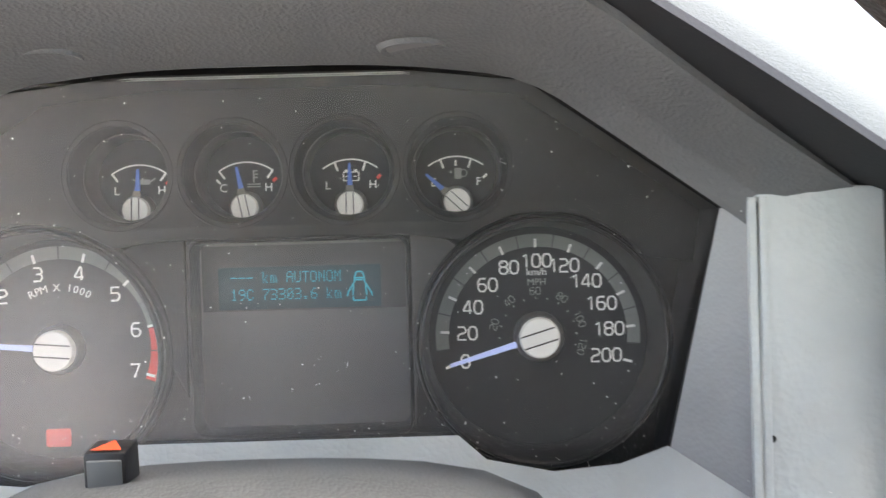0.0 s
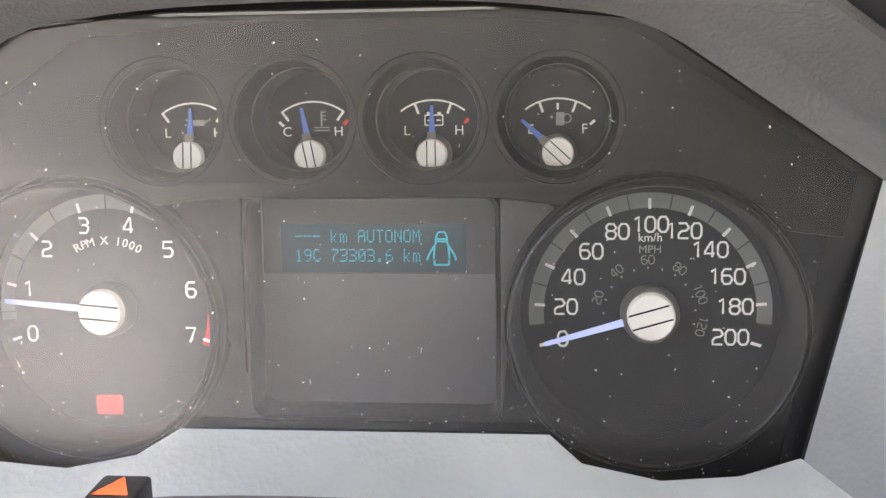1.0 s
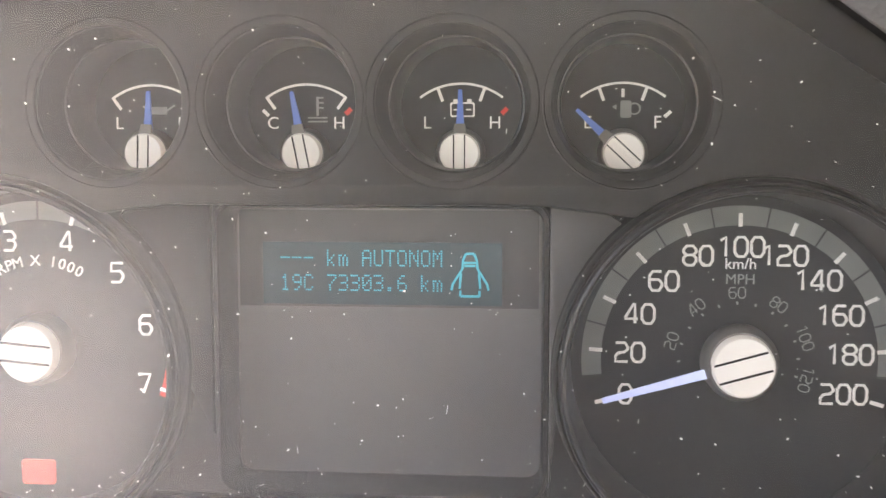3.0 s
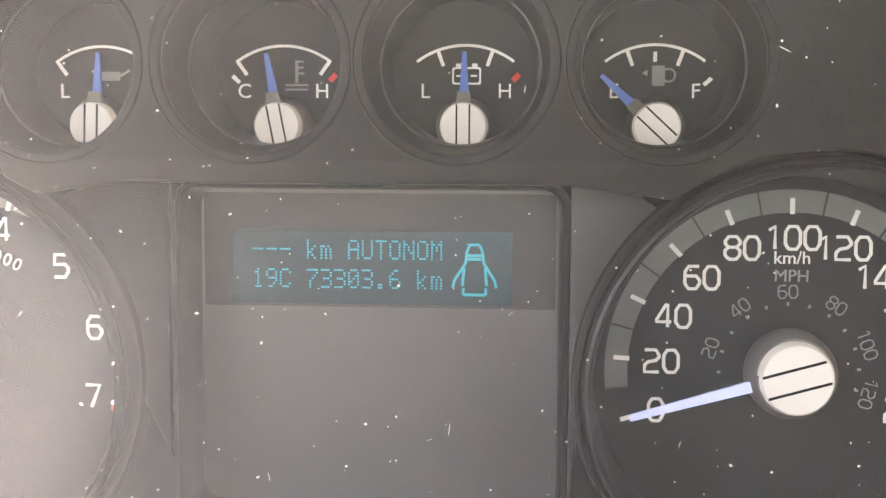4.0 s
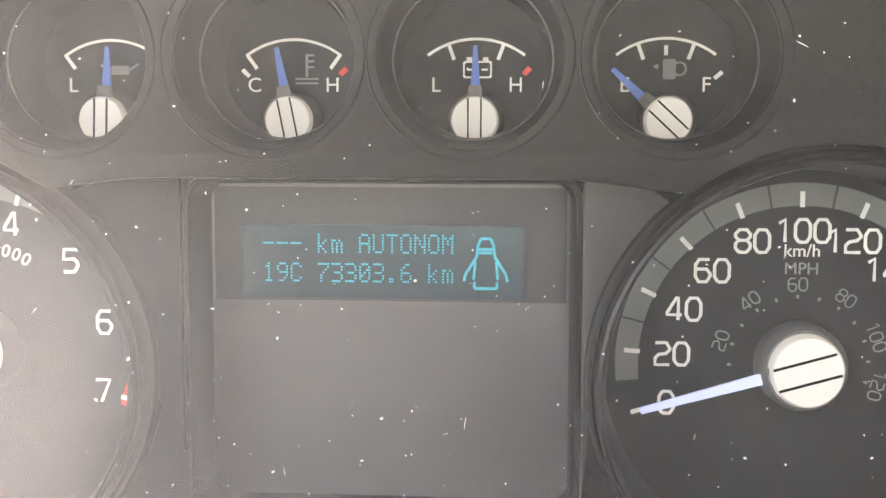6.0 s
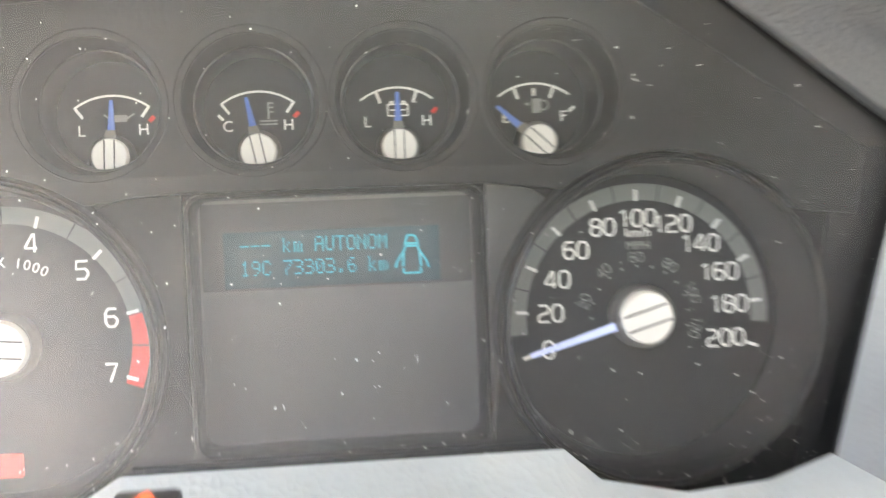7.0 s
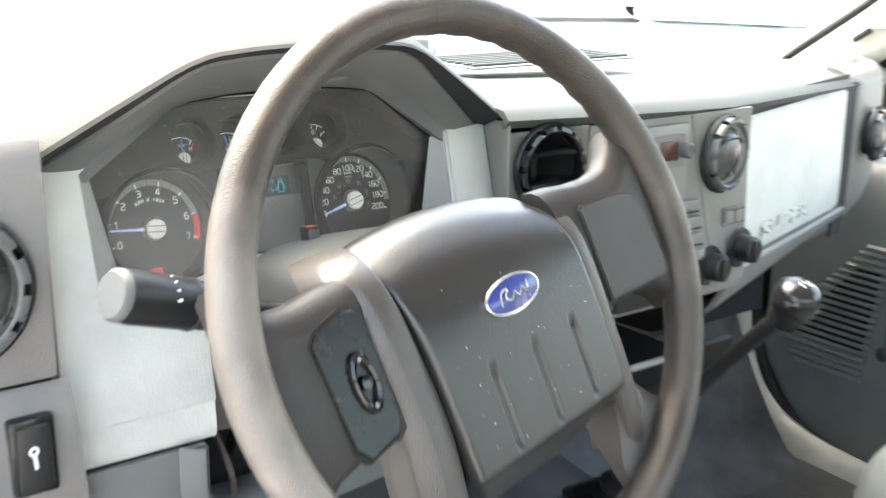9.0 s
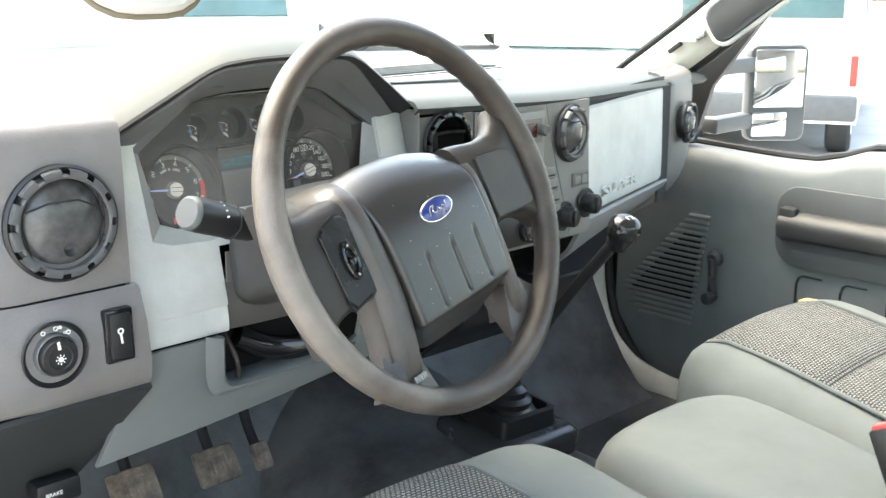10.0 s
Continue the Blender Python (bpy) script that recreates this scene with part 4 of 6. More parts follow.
ridge_low = [(-0.1635, -0.050), (-0.140, -0.058), (-0.094, -0.060), (-0.066, -0.056), (-0.050, -0.050), (0.052, -0.050), (0.068, -0.056), (0.096, -0.060), (0.140, -0.058), (0.1635, -0.050)]
outer = [(0.2060, 0.0555), (0.2080, -0.05), (0.2050, -0.132), (0.1015, -0.132), (0.100, -0.066), (-0.086, -0.066), (-0.0875, -0.132), (-0.1956, -0.132), (-0.2045, -0.05), (-0.207, 0.0555),
         (-0.168, 0.0565), (-0.096, 0.1025), (0.096, 0.1025), (0.168, 0.0565)]
surround = plate([outer, [(x, z) for x, z in (ridge + ridge_low)][::-1]], PL, 0.004, CL, 0.001)
part("cluster_surround", surround, M["grey"], dash, "light grey panel round the cluster")
# its legs roll under at the bottom
for xa, xb, xc, xd in ((-0.1956, -0.0875, -0.1920, -0.0880), (0.1015, 0.2050, 0.1020, 0.2040)):
    roll = []
    for k in range(9):
        a = radians(k * 9.5)
        t = math.sin(a)
        roll.append([(xa + (xc - xa) * t, PL + 0.0020 + 0.008 * (1 - math.cos(a)), -0.132 - 0.031 * t), (xb + (xd - xb) * t, PL + 0.0020 + 0.008 * (1 - math.cos(a)), -0.132 - 0.031 * t)])
    part("rolled_edge", sheet(roll, 0.004, CL), M["grey"], dash)
ret_rows = [[(x, PL + 0.001, z) for x, z in ridge + ridge_low], [(x * 0.99, PL + 0.002, z * 0.99) for x, z in ridge + ridge_low], list(lens_loop), [(x * 0.98, 0.004, z - (0.016 if z < 0 else 0.0)) for x, y, z in lens_loop]]
part("cluster_return", loft([row[6:] for row in ret_rows[:3]], closed=False, caps=False, m=CL), M["grey"], dash, "grey bevelled edge of the cluster bay")
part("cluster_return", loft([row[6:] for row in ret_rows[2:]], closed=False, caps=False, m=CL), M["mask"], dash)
mid_row = [tuple(Vector(a).lerp(Vector(b), 0.97)) for a, b in zip(ret_rows[1], ret_rows[2])]
outer_rows, inner_rows = ret_rows[:2] + [mid_row], [mid_row] + ret_rows[2:]
# side bevels: the panel's own plastic, shade put in by a darker copy
for pick in (lambda row: row[15:] + row[:1], lambda row: row[5:7]):
    part("cluster_return", loft([pick(row) for row in outer_rows], closed=False, caps=False, m=CL), M["facet"], dash, "side bevel of the cluster bay, shade painted in taupe")
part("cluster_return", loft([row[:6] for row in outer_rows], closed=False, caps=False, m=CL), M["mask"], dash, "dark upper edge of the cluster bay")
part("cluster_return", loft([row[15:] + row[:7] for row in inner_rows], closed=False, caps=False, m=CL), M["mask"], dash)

# the hood: underside, charcoal lip and outer skin
front = [(-0.207, -0.069, 1.4775), (-0.150, -0.088, 1.513), (-0.092, -0.105, 1.5475), (-0.046, -0.109, 1.552), (0.0, -0.110, 1.553), (0.046, -0.109, 1.552), (0.092, -0.105, 1.5475), (0.150, -0.088, 1.513), (0.207, -0.069, 1.4775)]
back = [(-0.162, -0.043, 1.4600), (-0.123, -0.043, 1.4873), (-0.088, -0.042, 1.5113), (-0.046, -0.041, 1.5163), (0.0, -0.041, 1.5173), (0.046, -0.041, 1.5163), (0.088, -0.042, 1.5113), (0.123, -0.043, 1.4873), (0.162, -0.043, 1.4600)]


def rounded(line, rounds=2):
    """The same line with its corners cut, its ends kept."""
    for _ in range(rounds):
        p = [Vector(q) for q in line]
        line = [p[0]] + [q for a, b in zip(p, p[1:]) for q in (a.lerp(b, 0.2), a.lerp(b, 0.8))] + [p[-1]]
    return [tuple(q) for q in line]


def between(a, b, t, lift=0.0):
    return [tuple(Vector(p).lerp(Vector(q), t) + Vector((0, 0, lift))) for p, q in zip(a, b)]


inner = [(-0.208, -0.036, 1.4630), (-0.1475, -0.072, 1.5035), (-0.0915, -0.098, 1.5440), (-0.046, -0.1020, 1.5485), (0.0, -0.103, 1.5495), (0.046, -0.1020, 1.5485), (0.0915, -0.098, 1.5440), (0.1475, -0.072, 1.5035), (0.208, -0.036, 1.4630)]
front, back, inner = rounded(front), rounded(back), rounded(inner)
under = sheet([inner, between(inner, back, 0.35), between(inner, back, 0.50), between(inner, back, 0.525, 0.0055), between(inner, back, 0.60, 0.005), between(inner, back, 1.0), [(x, y + 0.05, z) for x, y, z in back]], 0.003)
hood = part("hood", under, M["hood"], dash, "grey underside of the cluster hood")
for x in (-0.066, 0.051):
    cm = Matrix.Translation((x, -0.0505, 1.5192)) @ pose(0, 0, 0, -26, 0, 0) @ Matrix.Diagonal((1.2, 0.75, 1, 1))
    cup = revolve([(0.0074, 0.0004), (0.0084, -0.0008), (0.0094, -0.0010), (0.0106, 0.0006)], 28, cm)
    part("screw_plug", revolve([(0.0, -0.0002), (0.0078, -0.0004), (0.0082, 0.001)], 28, cm), M["trim"], hood, "grey screw plug")
    part("screw_recess", cup, M["hood"], hood, "shallow oval screw recess")
lip_out = [(x * 1.006, y + 0.002, z + 0.0035) for x, y, z in front]
lip = sheet([lip_out, [(x, y - 0.0012, z + 0.0010) for x, y, z in front], between(front, inner, 0.08), between(front, inner, 0.5), between(front, inner, 1.03)], 0.002)
part("hood_lip", lip, M["band"], hood, "charcoal lip of the cluster hood")
skin_rows = [lip_out]
for t, lift, fall in ((0.03, 0.006, 0.0), (0.10, 0.013, 0.0), (0.25, 0.020, 0.0), (0.50, 0.020, 0.25), (0.78, 0.012, 0.7), (1.0, 0.004, 1.0)):
    skin_rows.append([(x * (1.0 + 0.20 * t), y + 0.34 * t, (z + lift) * (1 - fall) + 1.488 * fall) for x, y, z in lip_out])
part("hood_skin", sheet(skin_rows, 0.004), M["brow"], dash, "grey pebbled outer skin of the hood")

# top pad, from the front edge to the windscreen
xs = [-0.43, -0.36, -0.30, -0.235, -0.212]
xs2 = [0.2055, 0.30, 0.45, 0.53, 0.66, 0.80, 0.92, 1.02, 1.09, 1.13]


def front_y(x):
    """The dash's front line in plan: it sweeps away on the passenger's side."""
    if x < -0.2:
        return -0.074
    return -0.080 if x < 0.50 else -0.080 + (x - 0.50) * 0.30


def top_rows(cols, z0, rise=0.0):
    rows = []
    for dy, dz in ((0.004, -0.012), (-0.004, -0.004), (0.004, 0.004), (0.03, 0.008), (0.12, 0.009), (0.26, 0.004), (0.42, -0.006), (0.54, -0.03)):
        rows.append([(x, min(front_y(x) + dy, 0.46 - 0.13 * ((x - MID) / 0.8) ** 2), z0(x) + dz + rise * max(0.0, min(dy, 0.40))) for x in cols])
    return rows


part("top_pad", sheet(top_rows(xs2, lambda x: 1.480 - 0.04 * (x - 0.21)), 0.006), M["brow"], dash, "grey pebbled top pad, passenger's side")
part("top_pad", sheet(top_rows(xs, lambda x: 1.500 - 0.05 * max(0.0, (-x - 0.33)) / 0.1, 0.13), 0.006), M["dark"], dash, "grey pebbled top pad, driver's end")
part("top_pad", sheet([[(x, y, 1.474) for x in (-0.22, 0.0, 0.22)] for y in (0.20, 0.32, 0.44)], 0.006), M["brow"], dash)
grille = part("defroster_grille", box(0.36, 0.62, 0.165, 0.285, 1.488, 1.4905, 0.001), M["trim"], dash, "slotted defroster grille")
for k in range(7):
    part("slat", box(0.365, 0.615, 0.175 + k * 0.016, 0.180 + k * 0.016, 1.490, 1.4935, 0.0008), M["brow"], grille)
# driver's end panel: vent above, light switch and lamp dimmer below
upper_z = [(1.5085, -0.060), (1.5090, -0.074), (1.5060, -0.086), (1.500, -0.0945), (1.49, -0.100), (1.45, -0.103), (1.40, -0.105), (1.345, -0.109), (1.3395, -0.108)]
low_z = [(1.3375, -0.109), (1.333, -0.114), (1.30, -0.121), (1.262, -0.121), (1.238, -0.116), (1.228, -0.108), (1.19, -0.076), (1.14, -0.036), (1.08, 0.020)]


def end_rows(profile, x0, x1, lean):
    return [[(x + lean * (1.34 - z), y + 0.020 * max(0, -x - 0.33) / 0.1, z) for x in np.linspace(x0, x1, 7)] for z, y in profile]


part("end_panel", sheet(end_rows(upper_z, -0.44, -0.2105, -0.03), 0.006), M["dark"], dash, "dark pebbled end panel with a round vent")
low = part("switch_panel", sheet(end_rows(low_z[:6], -0.44, -0.2045, 0.06), 0.006), M["dark"], dash, "dark pebbled switch panel")
# lower cover: shade under the dash painted by the darker door plastic
part("end_panel_lower", sheet(end_rows(low_z[5:], -0.42, -0.1535, -0.388), 0.006), M["doordark"], dash, "lower cover panel with its shade in a dark material")
part("side_fill", box(-0.214, -0.2045, -0.095, 0.05, 1.25, 1.50, 0.001), M["dark"], dash)
part("seam_backing", box(-0.43, -0.212, -0.100, -0.09, 1.320, 1.355), M["groove"], dash)
for rx in (0.1622, 0.1660):
    part("bevel_ridge", plate([[(rx - 0.0008, -0.150), (rx + 0.0008, -0.150), (rx + 0.0008, 0.0530), (rx - 0.0008, 0.0530)]], PL - 0.0010, 0.003, CL, 0.0006), M["grey"], dash)
part("side_fill", box(0.2090, 0.2125, -0.079, 0.05, 1.23, 1.474, 0.001), M["stack"], dash)

# light switch
kx, kz, ky = -0.301, 1.288, -0.122
KM = Matrix.Translation((kx, ky, kz)) @ pose(0, 0, 0, 90)
ls = part("light_switch", revolve([(0.0335, 0.001), (0.0325, 0.003), (0.029, 0.0), (0.026, -0.008), (0.0, -0.009)], 48, KM), M["black"], dash, "round headlamp switch in a dished bezel")
part("knob", revolve([(0.019, -0.008), (0.0185, 0.010), (0.017, 0.013), (0.012, 0.0135), (0.011, 0.012), (0.0, 0.012)], 32, KM), M["black"], ls, "black rotary knob")
part("knob_mark", bar(kx - 0.0005, kz + 0.008, kx - 0.0015, kz + 0.016, 0.0028, ky - 0.0138, 0.0006), M["print"], ls)
sunsym = plate([circle(kx, kz - 0.002, 0.0026, 16)], ky - 0.0130, 0.0005)
for k in range(8):
    a = k * 45
    add(sunsym, bar(*polar((kx, kz - 0.002), 0.0034, a), *polar((kx, kz - 0.002), 0.0052, a), 0.0010, ky - 0.0130, 0.0005))
part("lamp_symbol", sunsym, M["print"], ls)
for a, r, shape in ((112, 0.0245, "off"), (82, 0.0250, "side"), (50, 0.0245, "dip")):
    px, pz = polar((kx, kz), r, a)
    sym = plate([circle(px, pz, 0.0024, 14), circle(px, pz, 0.0015, 14)[::-1]], ky + 0.001, 0.0012)
    if shape == "side":
        add(sym, plate([circle(px + 0.0045, pz + 0.0004, 0.0018, 12)], ky + 0.001, 0.0012))
        add(sym, bar(px + 0.002, pz - 0.0015, px + 0.002, pz + 0.0020, 0.0007, ky + 0.001, 0.0012))
    if shape == "dip":
        for k in (-1, 0, 1):
            add(sym, bar(px - 0.0050, pz + k * 0.0013 - 0.0004, px - 0.0028, pz + k * 0.0013, 0.0006, ky + 0.001, 0.0012))
    part("position_symbol", sym, M["print"], ls)
part("knob_ring", revolve([(0.0215, -0.006), (0.0212, 0.004), (0.0195, 0.006), (0.0190, 0.004)], 40, KM), M["satin"], ls)
# dimmer rocker
rx0, rz0 = -0.2345, 1.292
rk = part("dimmer_switch", box(rx0 - 0.0155, rx0 + 0.0155, -0.1255, -0.112, rz0 - 0.028, rz0 + 0.028, 0.003), M["gloss"], dash, "black rocker switch with a white lamp symbol")
part("rocker", box(rx0 - 0.0115, rx0 + 0.0115, -0.1285, -0.116, rz0 - 0.0235, rz0 + 0.0235, 0.002), M["black"], rk)
part("rocker_symbol", add(bar(rx0, rz0 - 0.007, rx0 - 0.001, rz0 + 0.004, 0.0022, -0.1292, 0.0006), plate([circle(rx0 - 0.001, rz0 + 0.006, 0.0034, 12), circle(rx0 - 0.001, rz0 + 0.006, 0.0018, 12)[::-1]], -0.1292, 0.0006)), M["print"], rk)


def vent(at, r, turn, openness, label, style):
    """A round ball vent with a notched ring."""
    m = Matrix.Translation(at) @ pose(0, 0, 0, 90, 0, 0) if not turn else Matrix.Translation(at) @ pose(0, 0, 0, 0, 0, turn) @ pose(0, 0, 0, 90)
    v = part("air_vent", revolve([(r * 1.05, -0.004), (r * 1.05, 0.001), (r * 1.0, 0.0035), (r * 0.93, 0.001), (r * 0.90, -0.003)], 56, m), M["black"], dash, label)
    ringm = bmesh.new()
    for k in range(12):
        a0 = k * 30
        add(ringm, revolve([(r * 0.80, -0.002), (r * 0.81, 0.008), (r * 0.86, 0.0095), (r * 0.955, 0.0085), (r * 0.985, 0.003), (r * 0.985, -0.002)], 5, m, a0, a0 + 21))
        add(ringm, revolve([(r * 0.80, -0.002), (r * 0.81, 0.008), (r * 0.85, 0.009), (r * 0.875, 0.0075), (r * 0.88, -0.002)], 3, m, a0 + 21, a0 + 30))
    part("notched_ring", ringm, M["satin"] if style == "closed" else M["gloss"], v, "notched black vent ring")
    part("socket", revolve([(r * 0.83, 0.004), (r * 0.80, -0.02), (r * 0.6, -0.045), (0, -0.05)], 40, m), M["groove"], v)
    if style == "closed":
        ball = part("ball", revolve([(0, 0.012), (r * 0.2, 0.0117), (r * 0.45, 0.009), (r * 0.66, 0.004), (r * 0.80, -0.004)], 40, m), M["ball"], v, "closed glossy vent flap with dust")
        part("flap_seam", tube([m @ Vector((-r * 0.70, 0.30 * r, 0.0055)), m @ Vector((-r * 0.3, 0.42 * r, 0.0095)), m @ Vector((r * 0.25, 0.42 * r, 0.0095)), m @ Vector((r * 0.70, 0.22 * r, 0.0055))], 0.0010, 6), M["groove"], ball)
        for s in (-1, 1):
            part("flap_seam", tube([m @ Vector((s * r * 0.66, 0.55 * r, 0.001)), m @ Vector((s * r * 0.74, 0.0, 0.003)), m @ Vector((s * r * 0.62, -0.5 * r, 0.002))], 0.0009, 6), M["groove"], ball)
        part("thumb_dimple", revolve([(0.0065, 0.0012), (0.005, 0.0), (0, -0.0002)], 20, m @ Matrix.Translation((r * 0.02, -r * 0.45, 0.0092))), M["black"], ball)
    else:
        for dz in (0.30, -0.42):
            blade = loft([[(s * r * 0.78, dz * r + o + 0.05 * r * (1 - s * s), w) for o, w in ((0.0015, 0.0055), (0.0038, 0.002), (0.0050, -0.006), (0.002, -0.024), (-0.002, -0.024), (-0.0040, -0.002), (-0.0022, 0.0045))] for s in np.linspace(-1, 1, 9)], m=m)
            part("vane", blade, M["gloss"], v, "glossy black vane")
        part("post", box(-0.004, 0.004, -r * 0.5, r * 0.4, -0.034, -0.022, 0.001, m=m), M["groove"], v)
    return v


vent((-0.2755, -0.1075, 1.4105), 0.0545, 0, 0, "round black air vent with its flap closed", "closed")
vent((0.2590, -0.080, 1.4285), 0.0405, 0, 1, "round black air vent, open, with two vanes", "open")
vent((0.508, -0.0795, 1.4155), 0.0405, 12, 0, "round black air vent with its flap closed", "closed")
vent((0.985, 0.045, 1.375), 0.037, 20, 0, "round black air vent at the dashboard's far end", "closed")

# centre stack
stack_z = [(1.462, -0.079), (1.40, -0.079), (1.32, -0.083), (1.275, -0.086), (1.262, -0.080), (1.262, -0.04)]
part("stack_panel", plate([[(0.2125, 1.262), (0.307, 1.262), (0.307, 1.463), (0.2125, 1.463)], circle(0.2590, 1.4285, 0.0395)[::-1]], -0.079, 0.005, None, 0.001), M["cover"], dash, "dark taupe panel beside the cluster")
part("stack_panel", sheet([[(x, y - 0.001, z) for x in (0.309, 0.38, 0.4495 + (1.462 - z) * 0.26)] for z, y in stack_z], 0.005), M["stack"], dash, "taupe radio panel")
part("stack_panel", sheet([[(x, y, z) for x in (0.4518 + (1.462 - z) * 0.26, 0.52, 0.547)] for z, y in stack_z], 0.005), M["stack"], dash, "taupe heater panel")
radio = part("radio", box(0.318, 0.444, -0.0845, -0.06, 1.288, 1.455, 0.002), M["stack"], dash, "car radio, its window painted with a red reflection")
# the window's red is a view-dependent reflection put into its colour
part("radio_window", box(0.400, 0.426, -0.0858, -0.08, 1.418, 1.438, 0.001), M["redpanel"], radio)
part("window_frame", plate([[(x + 0.413, z + 1.428) for x, z in rrect(0.046, 0.034, 0.003)], [(x + 0.413, z + 1.428) for x, z in rrect(0.027, 0.021, 0.002)][::-1]], -0.0862, 0.004), M["dark"], radio)
for x, z in ((0.333, 1.434), (0.435, 1.428)):
    part("radio_knob", revolve([(0.0085, 0), (0.008, 0.010), (0.006, 0.012), (0, 0.0115)], 24, Matrix.Translation((x, -0.084, z)) @ pose(0, 0, 0, 90)), M["satin"] if x > 0.4 else M["gloss"], radio)
for k in range(4):
    z = 1.368 - k * 0.0185
    part("button_gap", box(0.328, 0.441, -0.0850, -0.08, z - 0.0085, z - 0.0065), M["groove"], radio)
    part("radio_button", box(0.330, 0.388, -0.0862, -0.08, z - 0.006, z + 0.006, 0.0012), M["stack"], radio)
    part("radio_button", box(0.396, 0.446 + (1.43 - z) * 0.26, -0.0892, -0.08, z - 0.006, z + 0.006, 0.0012), M["stack"], radio)
    part("button_gap", box(0.394, 0.448 + (1.43 - z) * 0.26, -0.0875, -0.08, z - 0.0085, z - 0.0062), M["groove"], radio)
part("heater_buttons", add(box(0.511, 0.5245, -0.0860, -0.078, 1.339, 1.353, 0.0015), box(0.5260, 0.5400, -0.0860, -0.078, 1.339, 1.353, 0.0015)), M["stack"], dash, "pair of heater push buttons")
part("button_frame", plate([[(x + 0.5255, z + 1.346) for x, z in rrect(0.036, 0.021, 0.002)], [(x + 0.5255, z + 1.346) for x, z in rrect(0.032, 0.017, 0.0015)][::-1]], -0.0845, 0.003), M["dark"], dash)
for x, z in ((0.489, 1.296), (0.538, 1.309)):
    k = part("heater_knob", revolve([(0.0225, 0.0), (0.0215, 0.002), (0.0155, 0.0025), (0.0145, 0.018), (0.0125, 0.020), (0, 0.020)], 32, Matrix.Translation((x, -0.085, z)) @ pose(0, 0, 0, 90, 0, 8)), M["black"], dash, "black heater control knob")
    part("knob_grip", box(x - 0.003, x + 0.003, -0.1085, -0.100, z - 0.012, z + 0.012, 0.001), M["black"], k)
sock = part("power_socket", box(0.345, 0.436, -0.091, -0.075, 1.268, 1.315, 0.004), M["black"], dash, "black power socket panel")
part("socket_cap", revolve([(0.017, 0), (0.0165, 0.008), (0.012, 0.010), (0, 0.010)], 28, Matrix.Translation((0.402, -0.091, 1.290)) @ pose(0, 0, 0, 90)), M["gloss"], sock)
part("cap_slot", box(0.400, 0.404, -0.1025, -0.100, 1.281, 1.299, 0.0008), M["steel"], sock)
tray = part("storage_tray", sheet([[(x, y, z) for x in (0.30, 0.46)] for y, z in ((-0.09, 1.205), (0.02, 1.205), (0.03, 1.262))], 0.004), M["black"], dash, "open black storage tray under the stack")
part("tray_lip", tube([(0.30, -0.092, 1.206), (0.46, -0.092, 1.206)], 0.004, 8), M["stack"], tray)

# glove box and the passenger's end
def gp(x, z, out=0.0):
    return (x, -0.078 + (x - 0.50) * 0.30 - out + 0.03 * max(0.0, 1.30 - z), z)


door_gb = sheet([[gp(x, z, o) for x in np.linspace(0.560, 0.884, 9)] for z, o in ((1.447, 0.0), (1.442, 0.005), (1.40, 0.006), (1.33, 0.008), (1.292, 0.008), (1.284, 0.004), (1.282, -0.01))], 0.006)
gb = part("glove_box_lid", door_gb, M["grey"], dash, "pale grey glove box lid with raised lettering")
GM = Matrix.Translation(gp(0.685, 1.309, 0.0118)) @ pose(0, 0, 0, 0, 0, 16.7)
part("lettering", text("SUPER", 0.023, 0, 0, 0, 0.004, bold=0.0006, wide=2.35, m=GM), M["grey"], gb, "raised moulded letters")
part("filler", sheet([[gp(x, z, -0.004) for x in (0.546, 0.70, 0.910)] for z in (1.463, 1.36, 1.262)], 0.004), M["band"], dash)
part("glove_box_trim", sheet([[gp(x, z, o) for x, o in ((0.887, -0.002), (0.890, 0.002), (0.905, 0.003), (0.920, 0.007), (0.925, 0.0))] for z in (1.452, 1.36, 1.29, 1.262, 1.24)], 0.004), M["band"], dash, "dark strip beside the glove box")
part("end_panel", sheet([[(x, -0.080 + (x - 0.50) * 0.30 + o + dy, z) for x, o in ((0.922, 0.006), (0.930, -0.002), (0.945, -0.006), (0.98, -0.007), (1.02, -0.006), (1.05, -0.001), (1.08, 0.010), (1.10, 0.026), (1.115, 0.050), (1.125, 0.09))] for z, dy in ((1.468, 0.040), (1.465, 0.020), (1.458, 0.008), (1.445, 0.001), (1.42, 0.0), (1.36, 0.0), (1.315, 0.002), (1.285, 0.009), (1.26, 0.020), (1.235, 0.038), (1.21, 0.064), (1.19, 0.10), (1.175, 0.16))], 0.006), M["stack"], dash, "taupe end panel with a round vent")
under_gb = sheet([[(x, -0.078 + (x - 0.50) * 0.30 - 0.006 + dy, z + max(0.0, 1.281 - z) * (x - 0.545) * 1.1) for x in (0.545, 0.62, 0.70, 0.78, 0.86, 0.920)] for z, dy in ((1.2805, 0.010), (1.2795, 0.001), (1.274, -0.002), (1.258, 0.002), (1.225, 0.022), (1.19, 0.060), (1.165, 0.11), (1.155, 0.25))], 0.006)
part("lower_panel", under_gb, M["trim"], dash, "grey lower panel below the glove box")
part("lower_panel", sheet([[(x, -0.075 + dy, z) for x in (0.295, 0.42, 0.546)] for z, dy in ((1.203, 0.0), (1.17, 0.01), (1.10, 0.10), (1.08, 0.35))], 0.006), M["black"], dash)

